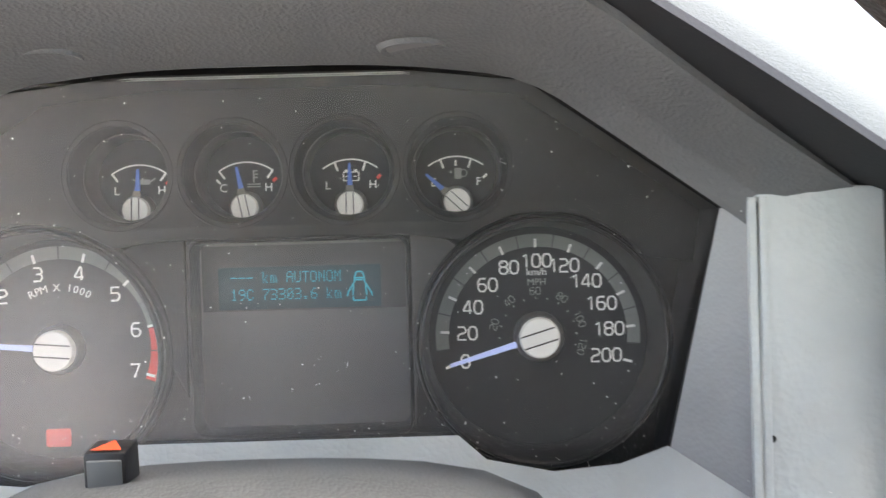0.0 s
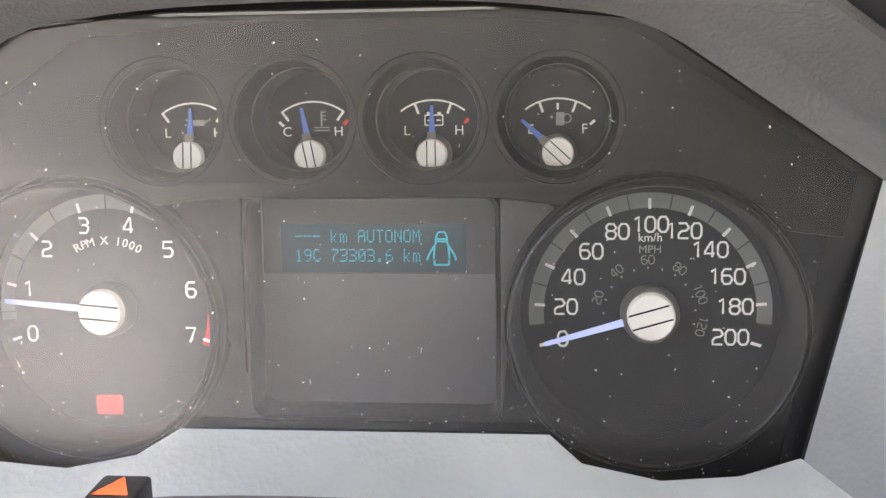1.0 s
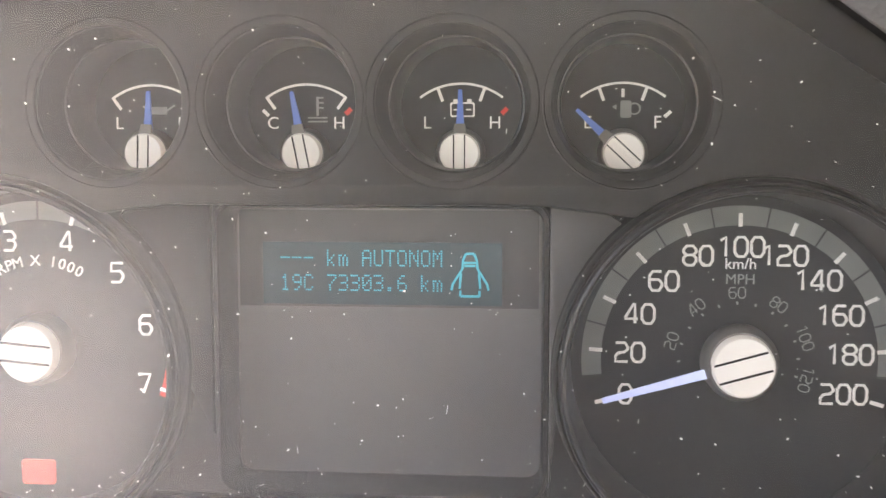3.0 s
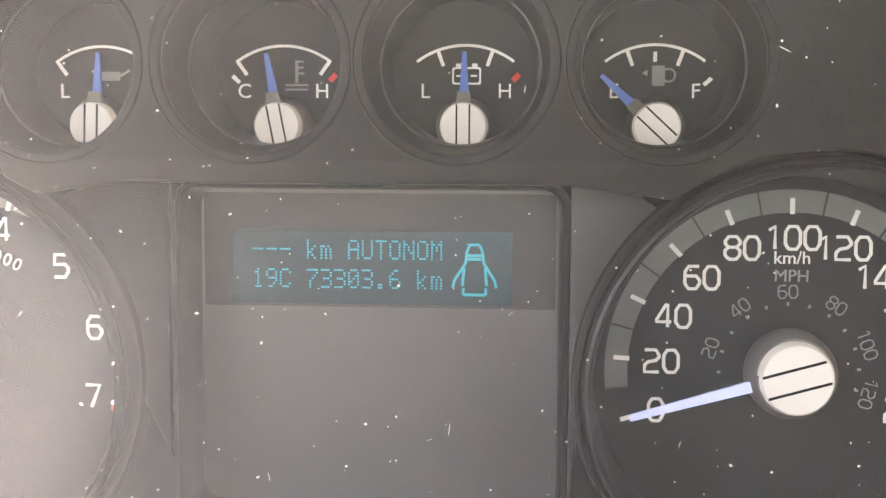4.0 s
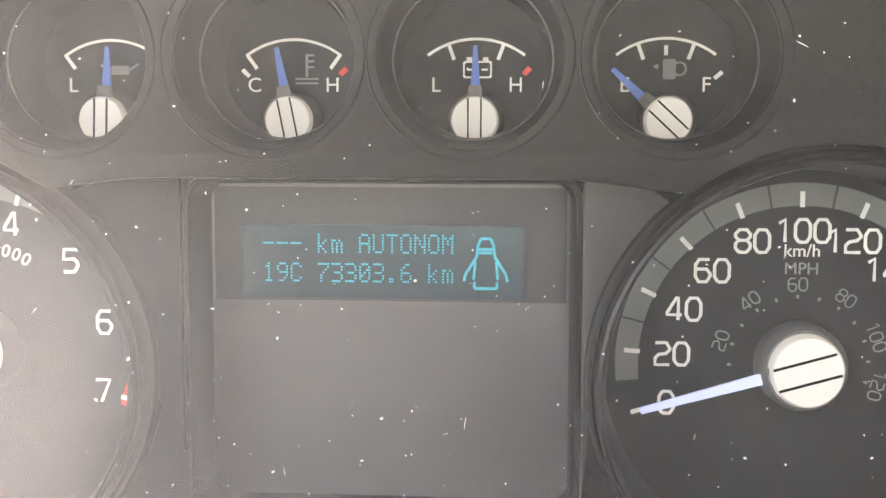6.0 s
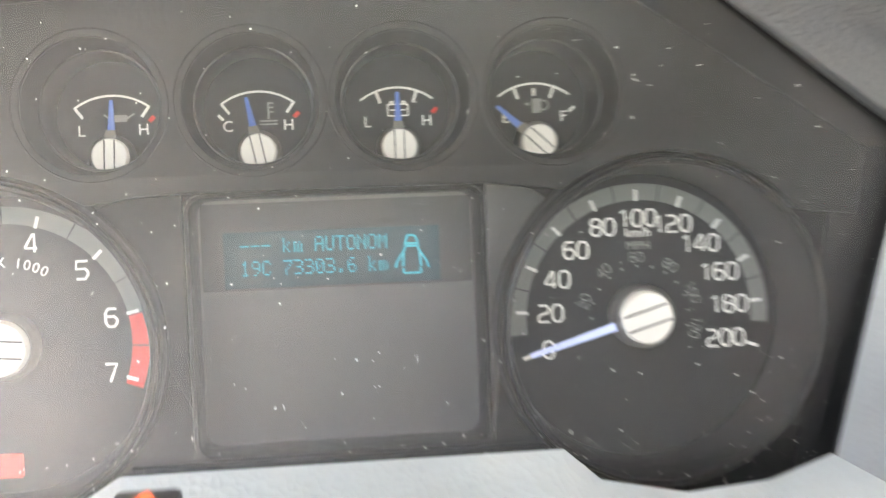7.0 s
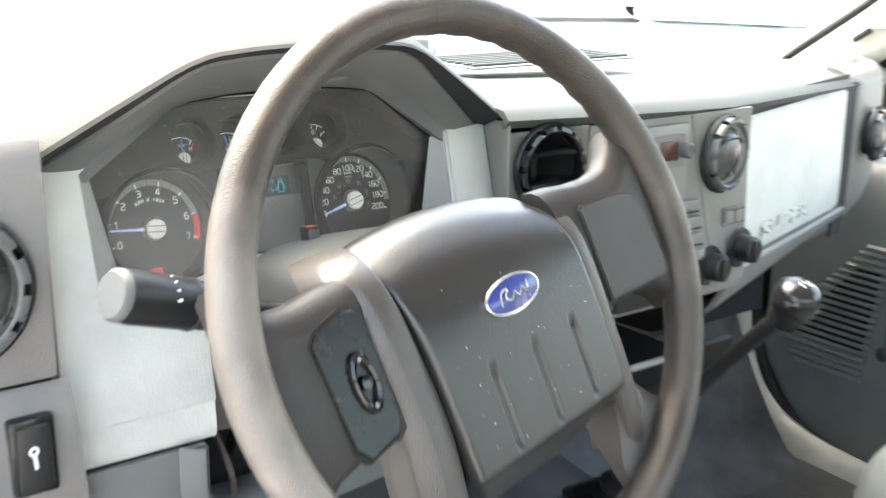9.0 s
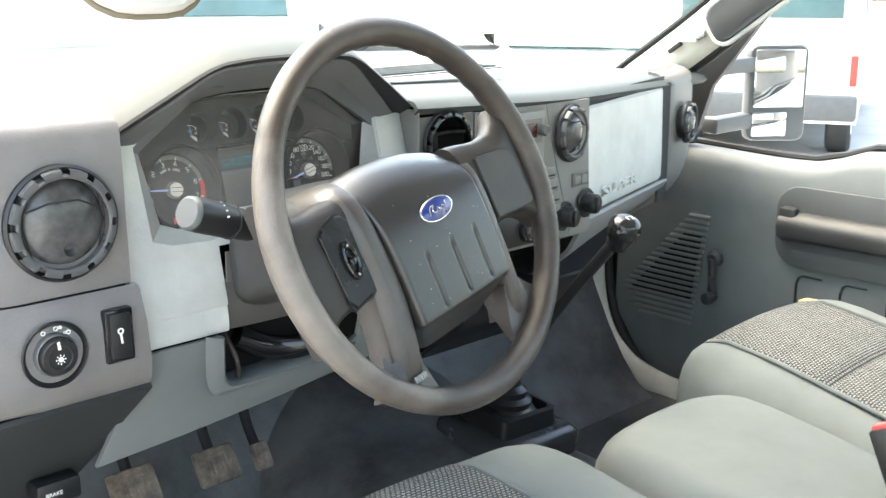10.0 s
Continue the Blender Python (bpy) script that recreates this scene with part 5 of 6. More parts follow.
# knee panel with the key opening
notch = [(-0.100, 1.2515), (-0.0985, 1.222), (-0.095, 1.203), (-0.088, 1.192), (-0.076, 1.187), (-0.03, 1.187), (0.03, 1.191), (0.09, 1.197), (0.100, 1.205), (0.104, 1.2515)]
kn_out = [(-0.1925, 1.2515)] + notch + [(0.196, 1.2515), (0.300, 1.2515), (0.300, 1.185), (0.10, 1.165), (0.062, 1.159), (-0.02, 1.148), (-0.131, 1.137), (-0.239, 1.129)]


def knee_y(z):
    return -0.0955 + max(0.0, 1.235 - z) * 0.34


kn = plate([kn_out], 0, 0.008, None, 0.001)
for v in kn.verts:
    v.co.y += knee_y(v.co.z)
part("knee_panel", kn, M["knee"], dash, "mid grey knee panel with a key opening")
# flared lip round the left and lower side of the opening
lip_in = curve_points([(x, knee_y(z), z) for x, z in notch[:8]], 4)
mid_n = Vector((0.0, 0, 1.23))
flare = []
for dist, out in ((-0.022, -0.0005), (-0.012, -0.006), (-0.003, -0.0075), (0.002, -0.002), (0.003, 0.012), (0.003, 0.035)):
    loop = []
    for p in lip_in:
        to = Vector((mid_n.x - p.x, 0, mid_n.z - p.z)).normalized()
        w = 1.0 - 0.7 * max(0.0, min(1.0, (p.x + 0.085) / 0.05))
        loop.append(p + to * dist * (w if dist < 0 else 1) + Vector((0, out, 0)))
    flare.append(loop)
part("opening_rim", sheet(flare, 0.002), M["knee"], dash, "flared rim of the key opening")
# black sheets put in for the dark of the opening and underdash
part("opening_back", box(-0.11, 0.11, -0.030, -0.026, 1.14, 1.29), M["void"], dash)
part("underdash_cover", box(-0.42, 0.86, 0.12, 0.13, 1.12, 1.40), M["void"], dash)
lower_cover = [[(x, y + 0.10 * (x + 0.0) ** 2 * 8, z) for x in np.linspace(-0.086, 0.098, 9)] for y, z in ((-0.096, 1.345), (-0.0955, 1.312), (-0.090, 1.310), (-0.0885, 1.262), (-0.082, 1.252), (-0.060, 1.248))]
part("column_cover", sheet(lower_cover, 0.004), M["cover"], dash, "taupe grey cover below the column")
part("lock_housing", tube(curve_points([(-0.060, -0.060, 1.235), (-0.02, -0.070, 1.215), (0.03, -0.066, 1.205), (0.075, -0.055, 1.215)], 5), 0.015, 14), M["gloss"], dash, "glossy black shape behind the key opening")
part("wire", tube(curve_points([(-0.075, -0.05, 1.25), (-0.070, -0.075, 1.21), (-0.062, -0.06, 1.17)], 6), 0.003, 8), M["rim"], dash, "brown wire")
part("brake_release", box(-0.305, -0.256, -0.052, -0.02, 1.098, 1.124, 0.004), M["black"], dash, "black parking brake release handle")
part("release_lettering", text("BRAKE", 0.0062, -0.287, 1.111, -0.0526, 0.0006), M["print"], dash)

# ---- steering wheel, turned a little to the left ----
WC, TAU, TURN_DEG = Vector((0.0255, -0.2899, 1.404)), 21.5, 10.5
# wheel frame: x to the right, z up in the wheel's plane, -y to the driver
# the wheel's place and yaw are fitted to the camera's view
WR = pose(0, 0, 0, 0, 0, 5.2) @ pose(0, 0, 0, -TAU)
RIMM = Matrix.Translation(WC) @ WR @ pose(0, 0, 0, 0, -TURN_DEG, 0)
WM = RIMM @ Matrix.Translation((-0.007, 0, 0))
wheel = thing("steering_wheel", WC, "worn dark brown four-spoke steering wheel with a black airbag pad", "steering wheel")
R, r0 = 0.1930, 0.0152
rim_loops = []
for k in range(96):
    a = 2 * math.pi * k / 96
    grip = 1.0 + 0.05 * math.cos(4 * a)
    loop = []
    for j in range(16):
        b = 2 * math.pi * j / 16
        rr = r0 * grip
        # finger bumps on the inner, far side
        if 0.15 < a < 2.0 and math.cos(b) < -0.2:
            rr *= 1 + 0.06 * math.sin(a * 46)
        u = R + rr * math.cos(b) * 0.95
        loop.append((u * math.cos(a), -1.05 * rr * math.sin(b), u * math.sin(a)))
    rim_loops.append(loop)
rim_loops.append(rim_loops[0])
part("rim", loft(rim_loops, caps=False, m=RIMM), M["rim"], wheel, "worn brown grey vinyl rim")

# airbag pad: flat face that rolls back over its top, three moulded slots, an undercut below
PAD_ROWS = [(-0.127, 0.046, 0.020), (-0.119, 0.054, 0.010), (-0.109, 0.064, -0.004), (-0.102, 0.071, -0.0155), (-0.098, 0.0745, -0.0205), (-0.093, 0.0755, -0.0225), (-0.06, 0.0755, -0.0240), (-0.02, 0.0760, -0.0247), (-0.004, 0.0768, -0.0238),
            (0.010, 0.0776, -0.0214), (0.024, 0.0782, -0.0174), (0.036, 0.0786, -0.0118), (0.046, 0.0790, -0.0048), (0.054, 0.0790, 0.003), (0.0605, 0.0788, 0.012), (0.0655, 0.0784, 0.022), (0.0680, 0.0778, 0.030), (0.0670, 0.0770, 0.038)]


def pad_at(z):
    """Half width and depth of the pad's face at one height, by the smooth line of its side."""
    for (za, wa, ya), (zb, wb, yb) in zip(PAD_ROWS, PAD_ROWS[1:]):
        if za <= z <= zb:
            t = (z - za) / (zb - za)
            return wa + (wb - wa) * t, ya + (yb - ya) * t
    return PAD_ROWS[-1][1:]


side_line = curve_points([(w, y, z) for z, w, y in PAD_ROWS], 6)
for _ in range(40):
    side_line = [p if k in (0, len(side_line) - 1) or p.z < -0.085 else side_line[k - 1] * 0.25 + p * 0.5 + side_line[k + 1] * 0.25 for k, p in enumerate(side_line)]
pad_rows = []
for w, y, z in side_line:
    row = []
    for k in range(161):
        u = -1 + k / 80
        e = max(0.0, (abs(u) - 0.93) / 0.07)
        yy = y + 0.0055 * (1 - (1 - e * e) ** 0.5) + 0.0010 * u * u
        for sx in (-0.0365, 0.0035, 0.0425):
            dx, over = abs(u * w - sx), max(0.0, -0.043 - z - 0.046, z + 0.043)
            d = (dx * dx + over * over) ** 0.5
            yy += 0.0028 * max(0.0, min(1.0, (0.0038 - d) / 0.0014))
        row.append((u * w, yy, z + 0.0015 - (0.0875 * u * w + 1.7 * (u * w) ** 2) * max(0.0, min(1.0, (z - 0.005) / 0.05))))
    row = [(-w, max(y + 0.010, 0.030), row[0][2])] + row + [(w, max(y + 0.010, 0.030), row[-1][2])]
    pad_rows.append(row)
pad_bm = loft(pad_rows, closed=False, caps=False, m=WM)
pad_ob = part("airbag_pad", pad_bm, M["hub"], wheel, "black pebbled airbag pad with three moulded slots", 60)
rng = random.Random(7)


def specks(count, place, size):
    """Small flakes of dust and lint lying on a surface."""
    bm = bmesh.new()
    for _ in range(count):
        p, n = place()
        a = n.orthogonal().normalized()
        b = n.cross(a)
        turn = rng.random() * 6.28
        a, b = a * math.cos(turn) + b * math.sin(turn), b * math.cos(turn) - a * math.sin(turn)
        s = size * (0.4 + rng.random() ** 3)
        long = s * (1.0 if rng.random() < 0.9 else 4.0)
        p = p + n * 0.0003
        bm.faces.new([bm.verts.new(p + q) for q in (a * long, b * s, -a * long, -b * s)])
    return bm


def on_pad():
    z = rng.uniform(-0.09, 0.045)
    w, y = pad_at(z)
    return WM @ Vector((rng.uniform(-0.9, 0.9) * w, y + 0.0002, z)), (WM.to_3x3() @ Vector((0, -1, 0.15))).normalized()


tagged(part("dust", specks(60, on_pad, 0.00032), M["dust"], pad_ob, "pale dust flakes"), kind="stuff")
# oval badge
def oval(w, h, y0, depth):
    return plate([[(w * math.cos(2 * math.pi * k / 48), h * math.sin(2 * math.pi * k / 48)) for k in range(48)]], y0, depth, WM, 0.0006)


badge = part("badge", oval(0.0245, 0.0118, -0.0262, 0.004), M["chrome"], pad_ob, "oval badge, blue in a silver border")
part("badge_field", oval(0.0230, 0.0103, -0.0268, 0.002), M["blue"], badge)
flour = tube(curve_points([(-0.0135, -0.0271, -0.004), (-0.011, -0.0271, 0.0035), (-0.005, -0.0271, 0.0045), (-0.0085, -0.0271, -0.0005), (-0.0035, -0.0271, -0.003), (0.0005, -0.0271, 0.001), (0.004, -0.0271, -0.0025), (0.0075, -0.0271, 0.0012), (0.0115, -0.0271, -0.002), (0.0135, -0.0271, 0.0045)], 5), 0.00085, 6, WM)
part("badge_flourish", flour, M["chrome"], badge, "plain silver flourish")

for s in (-1, 1):
    # raised rib from the pad's top corner down to the rim
    top_end = [(0.076, 0.034, 0.0475), (0.082, 0.018, 0.0435), (0.0865, 0.004, 0.036), (0.0885, -0.0080, 0.025), (0.0885, -0.0140, 0.008)] if s > 0 else \
              [(-0.080, 0.030, 0.0680), (-0.085, 0.014, 0.0635), (-0.0885, 0.001, 0.0560), (-0.0895, -0.0095, 0.0430), (-0.0895, -0.0155, 0.022), (-0.0890, -0.0172, 0.002)]
    rib_line = curve_points(top_end + [(s * 0.0875, -0.0165, -0.02), (s * 0.0870, -0.0150, -0.06), (s * 0.0895, -0.0100, -0.10), (s * 0.0925, -0.0015, -0.134), (s * 0.096, 0.007, -0.152)], 5)
    loops = []
    for k, p in enumerate(rib_line):
        w = 0.0105 + 0.0015 * k / len(rib_line)
        slim = min(1.0, 0.45 + 0.045 * k) if s < 0 else 1.0
        loops.append([p + Vector((dx * w * (slim if dx < 0 else 1.0), dy, 0)) for dx, dy in (((-1, 0.042), (-1, 0.0035), (-0.85, 0.0010), (-0.6, 0.0), (0.1, 0.0), (0.25, 0.0006), (1.0, 0.0085), (1.1, 0.011), (1.1, 0.042)) if s > 0 else ((-1.75, 0.042), (-1.75, 0.0135), (-1.6, 0.0105), (-0.70, 0.0008), (-0.5, 0.0), (0.6, 0.0), (0.85, 0.0010), (1, 0.0035), (1, 0.042)))])
    part("rib", loft(loops, m=WM), M["rib"], wheel, "brown grey pebbled rib", 40)
    # side spoke with a rolled top edge
    sp = []
    lift = -0.003 if s > 0 else 0.008
    for x, z0, z1, y in ((0.080, -0.060, 0.050, 0.000), (0.098, -0.054, 0.050 + lift * 0.6, -0.002), (0.118, -0.051, 0.047 + lift, -0.003), (0.138, -0.052, 0.045 + lift, -0.003), (0.155, -0.056, 0.047 + lift, -0.002), (0.168, -0.064, 0.056 + lift, 0.000), (0.180, -0.078, 0.070 + lift, 0.003)):
        zm = (z0 + z1) / 2
        sp.append([(s * x, y + dy, z) for z, dy in ((z0, 0.022), (z0 + 0.001, 0.006), (z0 + 0.004, -0.002), (z0 + 0.010, -0.006), (zm, -0.0075), (z1 - 0.020, -0.0065), (z1 - 0.012, -0.004), (z1 - 0.005, 0.001), (z1 - 0.001, 0.008), (z1, 0.018), (z1 - 0.006, 0.028), (zm, 0.030))])
    spoke = part("spoke", loft(sp, m=WM), M["spoke"], wheel, "moulded side spoke", 60)
    if s > 0:
        cov = [(0.101, -0.043), (0.160, -0.047), (0.166, -0.044), (0.168, -0.036), (0.160, 0.012), (0.155, 0.019), (0.147, 0.022), (0.105, 0.027), (0.101, 0.024)]
        blank = [[(0.135 + (x - 0.135) * f, y, -0.01 + (z + 0.01) * f) for x, z in cov] for f, y in ((1.0, -0.009), (1.0, -0.0115), (0.985, -0.0122))]
        part("cover_gap", loft([[(0.135 + (x - 0.135) * f, y, -0.01 + (z + 0.01) * f) for x, z in cov] for f, y in ((1.035, -0.006), (1.035, -0.0108))], m=WM), M["groove"], spoke)
        part("blank_cover", loft(blank, m=WM), M["spoke"], spoke, "plain dark spoke cover", 30)
    else:
        ring = [(-0.143, -0.040), (-0.136, -0.049), (-0.112, -0.044), (-0.107, -0.036), (-0.105, 0.030), (-0.110, 0.036), (-0.118, 0.038), (-0.138, 0.033), (-0.145, 0.026)]
        pod = [[(-0.124 + (x + 0.124) * f, y, -0.006 + (z + 0.006) * f) for x, z in ring] for f, y in ((1.0, -0.004), (1.0, -0.0115), (0.96, -0.0128), (0.5, -0.0128))]
        pd = part("control_pod", loft(pod, m=WM), M["pod"], spoke, "glossy black control pod", 30)
        part("pod_gap", loft([[(-0.124 + (x + 0.124) * f, y, -0.006 + (z + 0.006) * f) for x, z in ring] for f, y in ((1.05, -0.004), (1.05, -0.0098))], m=WM), M["groove"], spoke)
        pm = WM @ Matrix.Translation((-0.1215, -0.0126, -0.006)) @ pose(0, 0, 0, 90)
        part("rocker_ring", revolve([(0.0125, 0), (0.0125, 0.003), (0.0105, 0.0045), (0.0080, 0.003), (0.0078, 0)], 28, pm @ Matrix.Diagonal((0.70, 1.55, 1, 1))), M["gloss"], pd)
        part("button", revolve([(0.0045, 0), (0.0040, 0.0040), (0, 0.0044)], 20, pm), M["gloss"], pd)
        for dz in (-0.0145, 0.0145):
            part("rocker_mark", revolve([(0.0016, 0.0), (0.0014, 0.0046), (0, 0.0048)], 10, pm @ Matrix.Translation((0, dz, 0))), M["ring"], pd)
    # lower foot that carries the rib into the rim
    foot = loft([[(s * x, y, z) for x, y, z in ((0.076, 0.000, -0.112), (0.100, -0.003, -0.112), (0.112, 0.014, -0.108), (0.076, 0.040, -0.112))],
                 [(s * x, y, z) for x, y, z in ((0.074, 0.004, -0.134), (0.106, 0.001, -0.130), (0.122, 0.010, -0.124), (0.074, 0.034, -0.134))],
                 [(s * x, y, z) for x, y, z in ((0.068, 0.006, -0.154), (0.100, 0.006, -0.152), (0.134, 0.008, -0.136), (0.070, 0.022, -0.160))],
                 [(s * x, y, z) for x, y, z in ((0.064, 0.004, -0.176), (0.100, 0.004, -0.168), (0.142, 0.006, -0.146), (0.068, 0.014, -0.178))]], m=WM)
    part("spoke_foot", foot, M["rib"], wheel)
for k in range(5):
    part("worn_mark", box(-0.0995 + k * 0.0036, -0.0975 + k * 0.0036, -0.0045, -0.002, -0.1440, -0.1375, 0.0004, m=WM @ pose(0, 0, 0, 0)), M["faint"], wheel, "worn pale moulded marks")
hub_core = loft([[(x, 0.012, z) for x, z in rrect(0.15, 0.15, 0.03)], [(x, 0.030, z) for x, z in rrect(0.14, 0.14, 0.03)], [(x, 0.050, z) for x, z in rrect(0.09, 0.09, 0.03)]], m=WM @ Matrix.Translation((0, 0, -0.035)))
part("hub", hub_core, M["black"], wheel)

# ---- steering column with its shroud, hazard switch and stalk ----
AX = (WR.to_3x3() @ Vector((0, 1, 0))).normalized()
column = thing("steering_column", WC + AX * 0.3, "grey brown steering column shroud with hazard switch and stalk", "steering column")
cols = []
for d, w, h, lift in ((0.048, 0.060, 0.044, -0.006), (0.060, 0.070, 0.050, -0.006), (0.10, 0.080, 0.056, -0.004), (0.14, 0.086, 0.060, 0.003), (0.17, 0.090, 0.061, 0.005), (0.19, 0.090, 0.058, 0.002), (0.21, 0.086, 0.050, -0.004), (0.225, 0.070, 0.035, -0.010)):
    c = WC + AX * d + Vector((-0.006, 0, lift + 0.006 * min(1.0, (d - 0.04) / 0.08)))
    loop = []
    for k in range(40):
        a = 2 * math.pi * k / 40
        ca, sa = math.cos(a), math.sin(a)
        q = (abs(ca) ** 4.4 + abs(sa) ** 4.4) ** (-1 / 4.4)
        loop.append(c + Vector((w * q * ca, 0.12 * h * q * sa, h * q * sa - 0.006 * (q * ca) ** 2 * max(0.0, sa))))
    cols.append(loop)
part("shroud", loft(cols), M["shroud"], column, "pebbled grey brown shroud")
hz = Vector((-0.030, -0.143, 1.4225))
HM = Matrix.Translation(hz) @ pose(0, 0, 0, -8) @ Matrix.Diagonal((0.74, 0.74, 0.74, 1))
hb = part("hazard_switch", box(-0.0075, 0.0075, -0.0085, 0.0085, -0.020, 0.006, 0.0014, m=HM), M["black"], column, "black hazard switch with a red triangle")
part("switch_face", box(-0.0060, 0.0060, -0.0094, -0.008, -0.013, 0.0035, 0.0006, m=HM), M["bumper"], hb)
tri = bmesh.new()
tri.faces.new([tri.verts.new(p) for p in ((-0.0056, -0.0062, 0.0064), (0.0056, -0.0062, 0.0064), (0.0, 0.006, 0.0064))])
bmesh.ops.solidify(tri, geom=tri.faces[:], thickness=0.0006)
tri.transform(HM)
part("triangle", tri, M["orange"], hb, "orange red warning triangle")
st0, st1 = Vector((-0.035, -0.185, 1.366)), Vector((-0.203, -0.222, 1.427))
sd = (st1 - st0)
pts = [st0 + sd * t for t in (0, 0.35, 0.50, 0.57, 0.72, 0.73, 0.95, 1.0)]
stalk = part("stalk", tube(pts, [0.0080, 0.0088, 0.0105, 0.0150, 0.0160, 0.0166, 0.0170, 0.0164], 24), M["black"], column, "black turn signal stalk")
part("stalk_end", tube([st1 - sd * 0.005, st1 + sd * 0.015, st1 + sd * 0.03], [0.0164, 0.0162, 0.0140], 24), M["bumper"], stalk, "grey end button")
part("stalk_ring", tube([st0 + sd * 0.715, st0 + sd * 0.725], 0.0172, 24), M["steel"], stalk)
for k in range(4):
    a = 0.3 + 0.35 * k
    p = st0 + sd * 0.80 + Vector((0, -0.0171 * math.cos(a), 0.0171 * math.sin(a)))
    part("stalk_symbol", box(-0.0022, 0.0022, -0.0006, 0.0006, -0.0008, 0.0008, m=Matrix.Translation(p)), M["print"], stalk)
lock = part("ignition_lock", tube([WC + AX * 0.10 + Vector((0.060, 0, -0.045)), WC + AX * 0.16 + Vector((0.075, -0.02, -0.06))], 0.02, 20), M["black"], column, "black ignition lock barrel")
part("column_tube", tube([WC + AX * 0.24, WC + AX * 0.52], 0.028, 16), M["steel"], column)


# dust and lint on the panel round the cluster
def on_panel():
    s = rng.choice((-1, 1, 1))
    return CL @ Vector((s * rng.uniform(0.158, 0.202), PL - 0.0004, rng.uniform(-0.12, 0.05))), (CL.to_3x3() @ Vector((0, -1, 0))).normalized()


tagged(part("dust", specks(70, on_panel, 0.00022), M["dust"], dash, "pale dust flakes"), kind="stuff")
bent = curve_points([CL @ Vector(p) for p in ((0.1290, -0.0362, -0.0402), (0.1350, -0.0372, -0.0400), (0.1395, -0.0420, -0.0440), (0.1450, -0.0475, -0.0490))], 5)
part("wire_end", tube(bent, 0.0006, 6), M["seal"], dash, "stray bit of black wire")
part("mark", plate([circle(0.1675, -0.028, 0.0012, 10)], PL - 0.0006, 0.0008, CL), M["mask"], dash, "small dark chip")

# ---- pedals ----
def pedal(at, w, h, tilt, label, stem):
    x, y, z = at
    p = thing("pedal", at, label, "pedal", "foot pedals")
    m = Matrix.Translation(at) @ pose(0, 0, 0, tilt)
    pad_bm = box(-w / 2, w / 2, -0.008, 0.008, -h / 2, h / 2, 0.006, m=m)
    pd = part("pad", pad_bm, M["pedal"], p, "dusty worn rubber pad")
    for k in range(5):
        part("rib", box(-w * 0.22 + k * w * 0.11 - 0.002, -w * 0.22 + k * w * 0.11 + 0.002, -0.0105, -0.007, -h * 0.22, h * 0.22, 0.001, m=m), M["pedal"], pd)
    part("arm", tube(curve_points([(x, y + 0.008, z), (x + 0.01, y + 0.06, z + 0.06), (x + 0.015, stem, z + 0.2)], 5), 0.008, 8), M["steel"], p)
    return p


pedal((-0.098, 0.150, 0.980), 0.068, 0.054, -32, "dusty worn clutch pedal pad", 0.22)
pedal((0.028, 0.150, 0.972), 0.064, 0.052, -32, "dusty worn brake pedal pad", 0.22)
pedal((0.112, 0.165, 0.955), 0.028, 0.042, -32, "dusty worn accelerator pedal pad", 0.24)

# ---- gear lever ----
gear = thing("gear_lever", (0.47, 0.01, 0.94), "black floor gear lever with a ball knob and rubber boot", "gear lever")
GB = Matrix.Translation((0.468, 0.005, 0.945)) @ pose(0, 0, 0, 4, 0, -4)
part("base", box(-0.085, 0.085, -0.085, 0.085, -0.04, 0.012, 0.018, 3, m=GB), M["steel"], gear, "satin black lever base")
part("boot", loft([[(x, y, 0.0) for x, y in rrect(0.115, 0.115, 0.015)], [(x, y, 0.040) for x, y in rrect(0.108, 0.108, 0.012)], [(x, y, 0.042) for x, y in rrect(0.092, 0.092, 0.010)], [(x, y, 0.026) for x, y in rrect(0.088, 0.088, 0.010)]], m=GB), M["black"], gear, "black square boot frame")
bel = [(0.040, 0.026), (0.042, 0.034), (0.034, 0.040), (0.036, 0.050), (0.027, 0.056), (0.028, 0.066), (0.018, 0.074), (0.014, 0.10)]
part("bellows", revolve(bel, 24, GB), M["black"], gear)
lever = curve_points([(0.468, 0.0, 1.00), (0.462, -0.04, 1.08), (0.445, -0.13, 1.19), (0.430, -0.21, 1.275), (0.425, -0.235, 1.30)], 6)
part("lever", tube(lever, [0.0085] * (len(lever) - 5) + [0.011, 0.0125, 0.013, 0.013, 0.012], 12), M["black"], gear, "black bent lever with a sleeve")
kn_m = Matrix.Translation((0.424, -0.243, 1.312)) @ pose(0, 0, 0, 20)
knob = part("knob", revolve([(0.0, -0.030), (0.011, -0.029), (0.014, -0.020), (0.0205, -0.008), (0.0225, 0.003), (0.020, 0.013), (0.013, 0.0185), (0.0, 0.0205)], 32, kn_m), M["gloss"], gear, "glossy black ball knob")
sh = None
for k in (-1, 0, 1):
    b = box(k * 0.005 - 0.0006, k * 0.005 + 0.0006, -0.006, 0.006, 0.0188, 0.0200, m=kn_m @ pose(0, 0, 0, 14))
    sh = add(sh, b) if sh else b
add(sh, box(-0.005, 0.005, -0.0006, 0.0006, 0.0190, 0.0202, m=kn_m @ pose(0, 0, 0, 14)))
part("shift_pattern", sh, M["print"], knob)


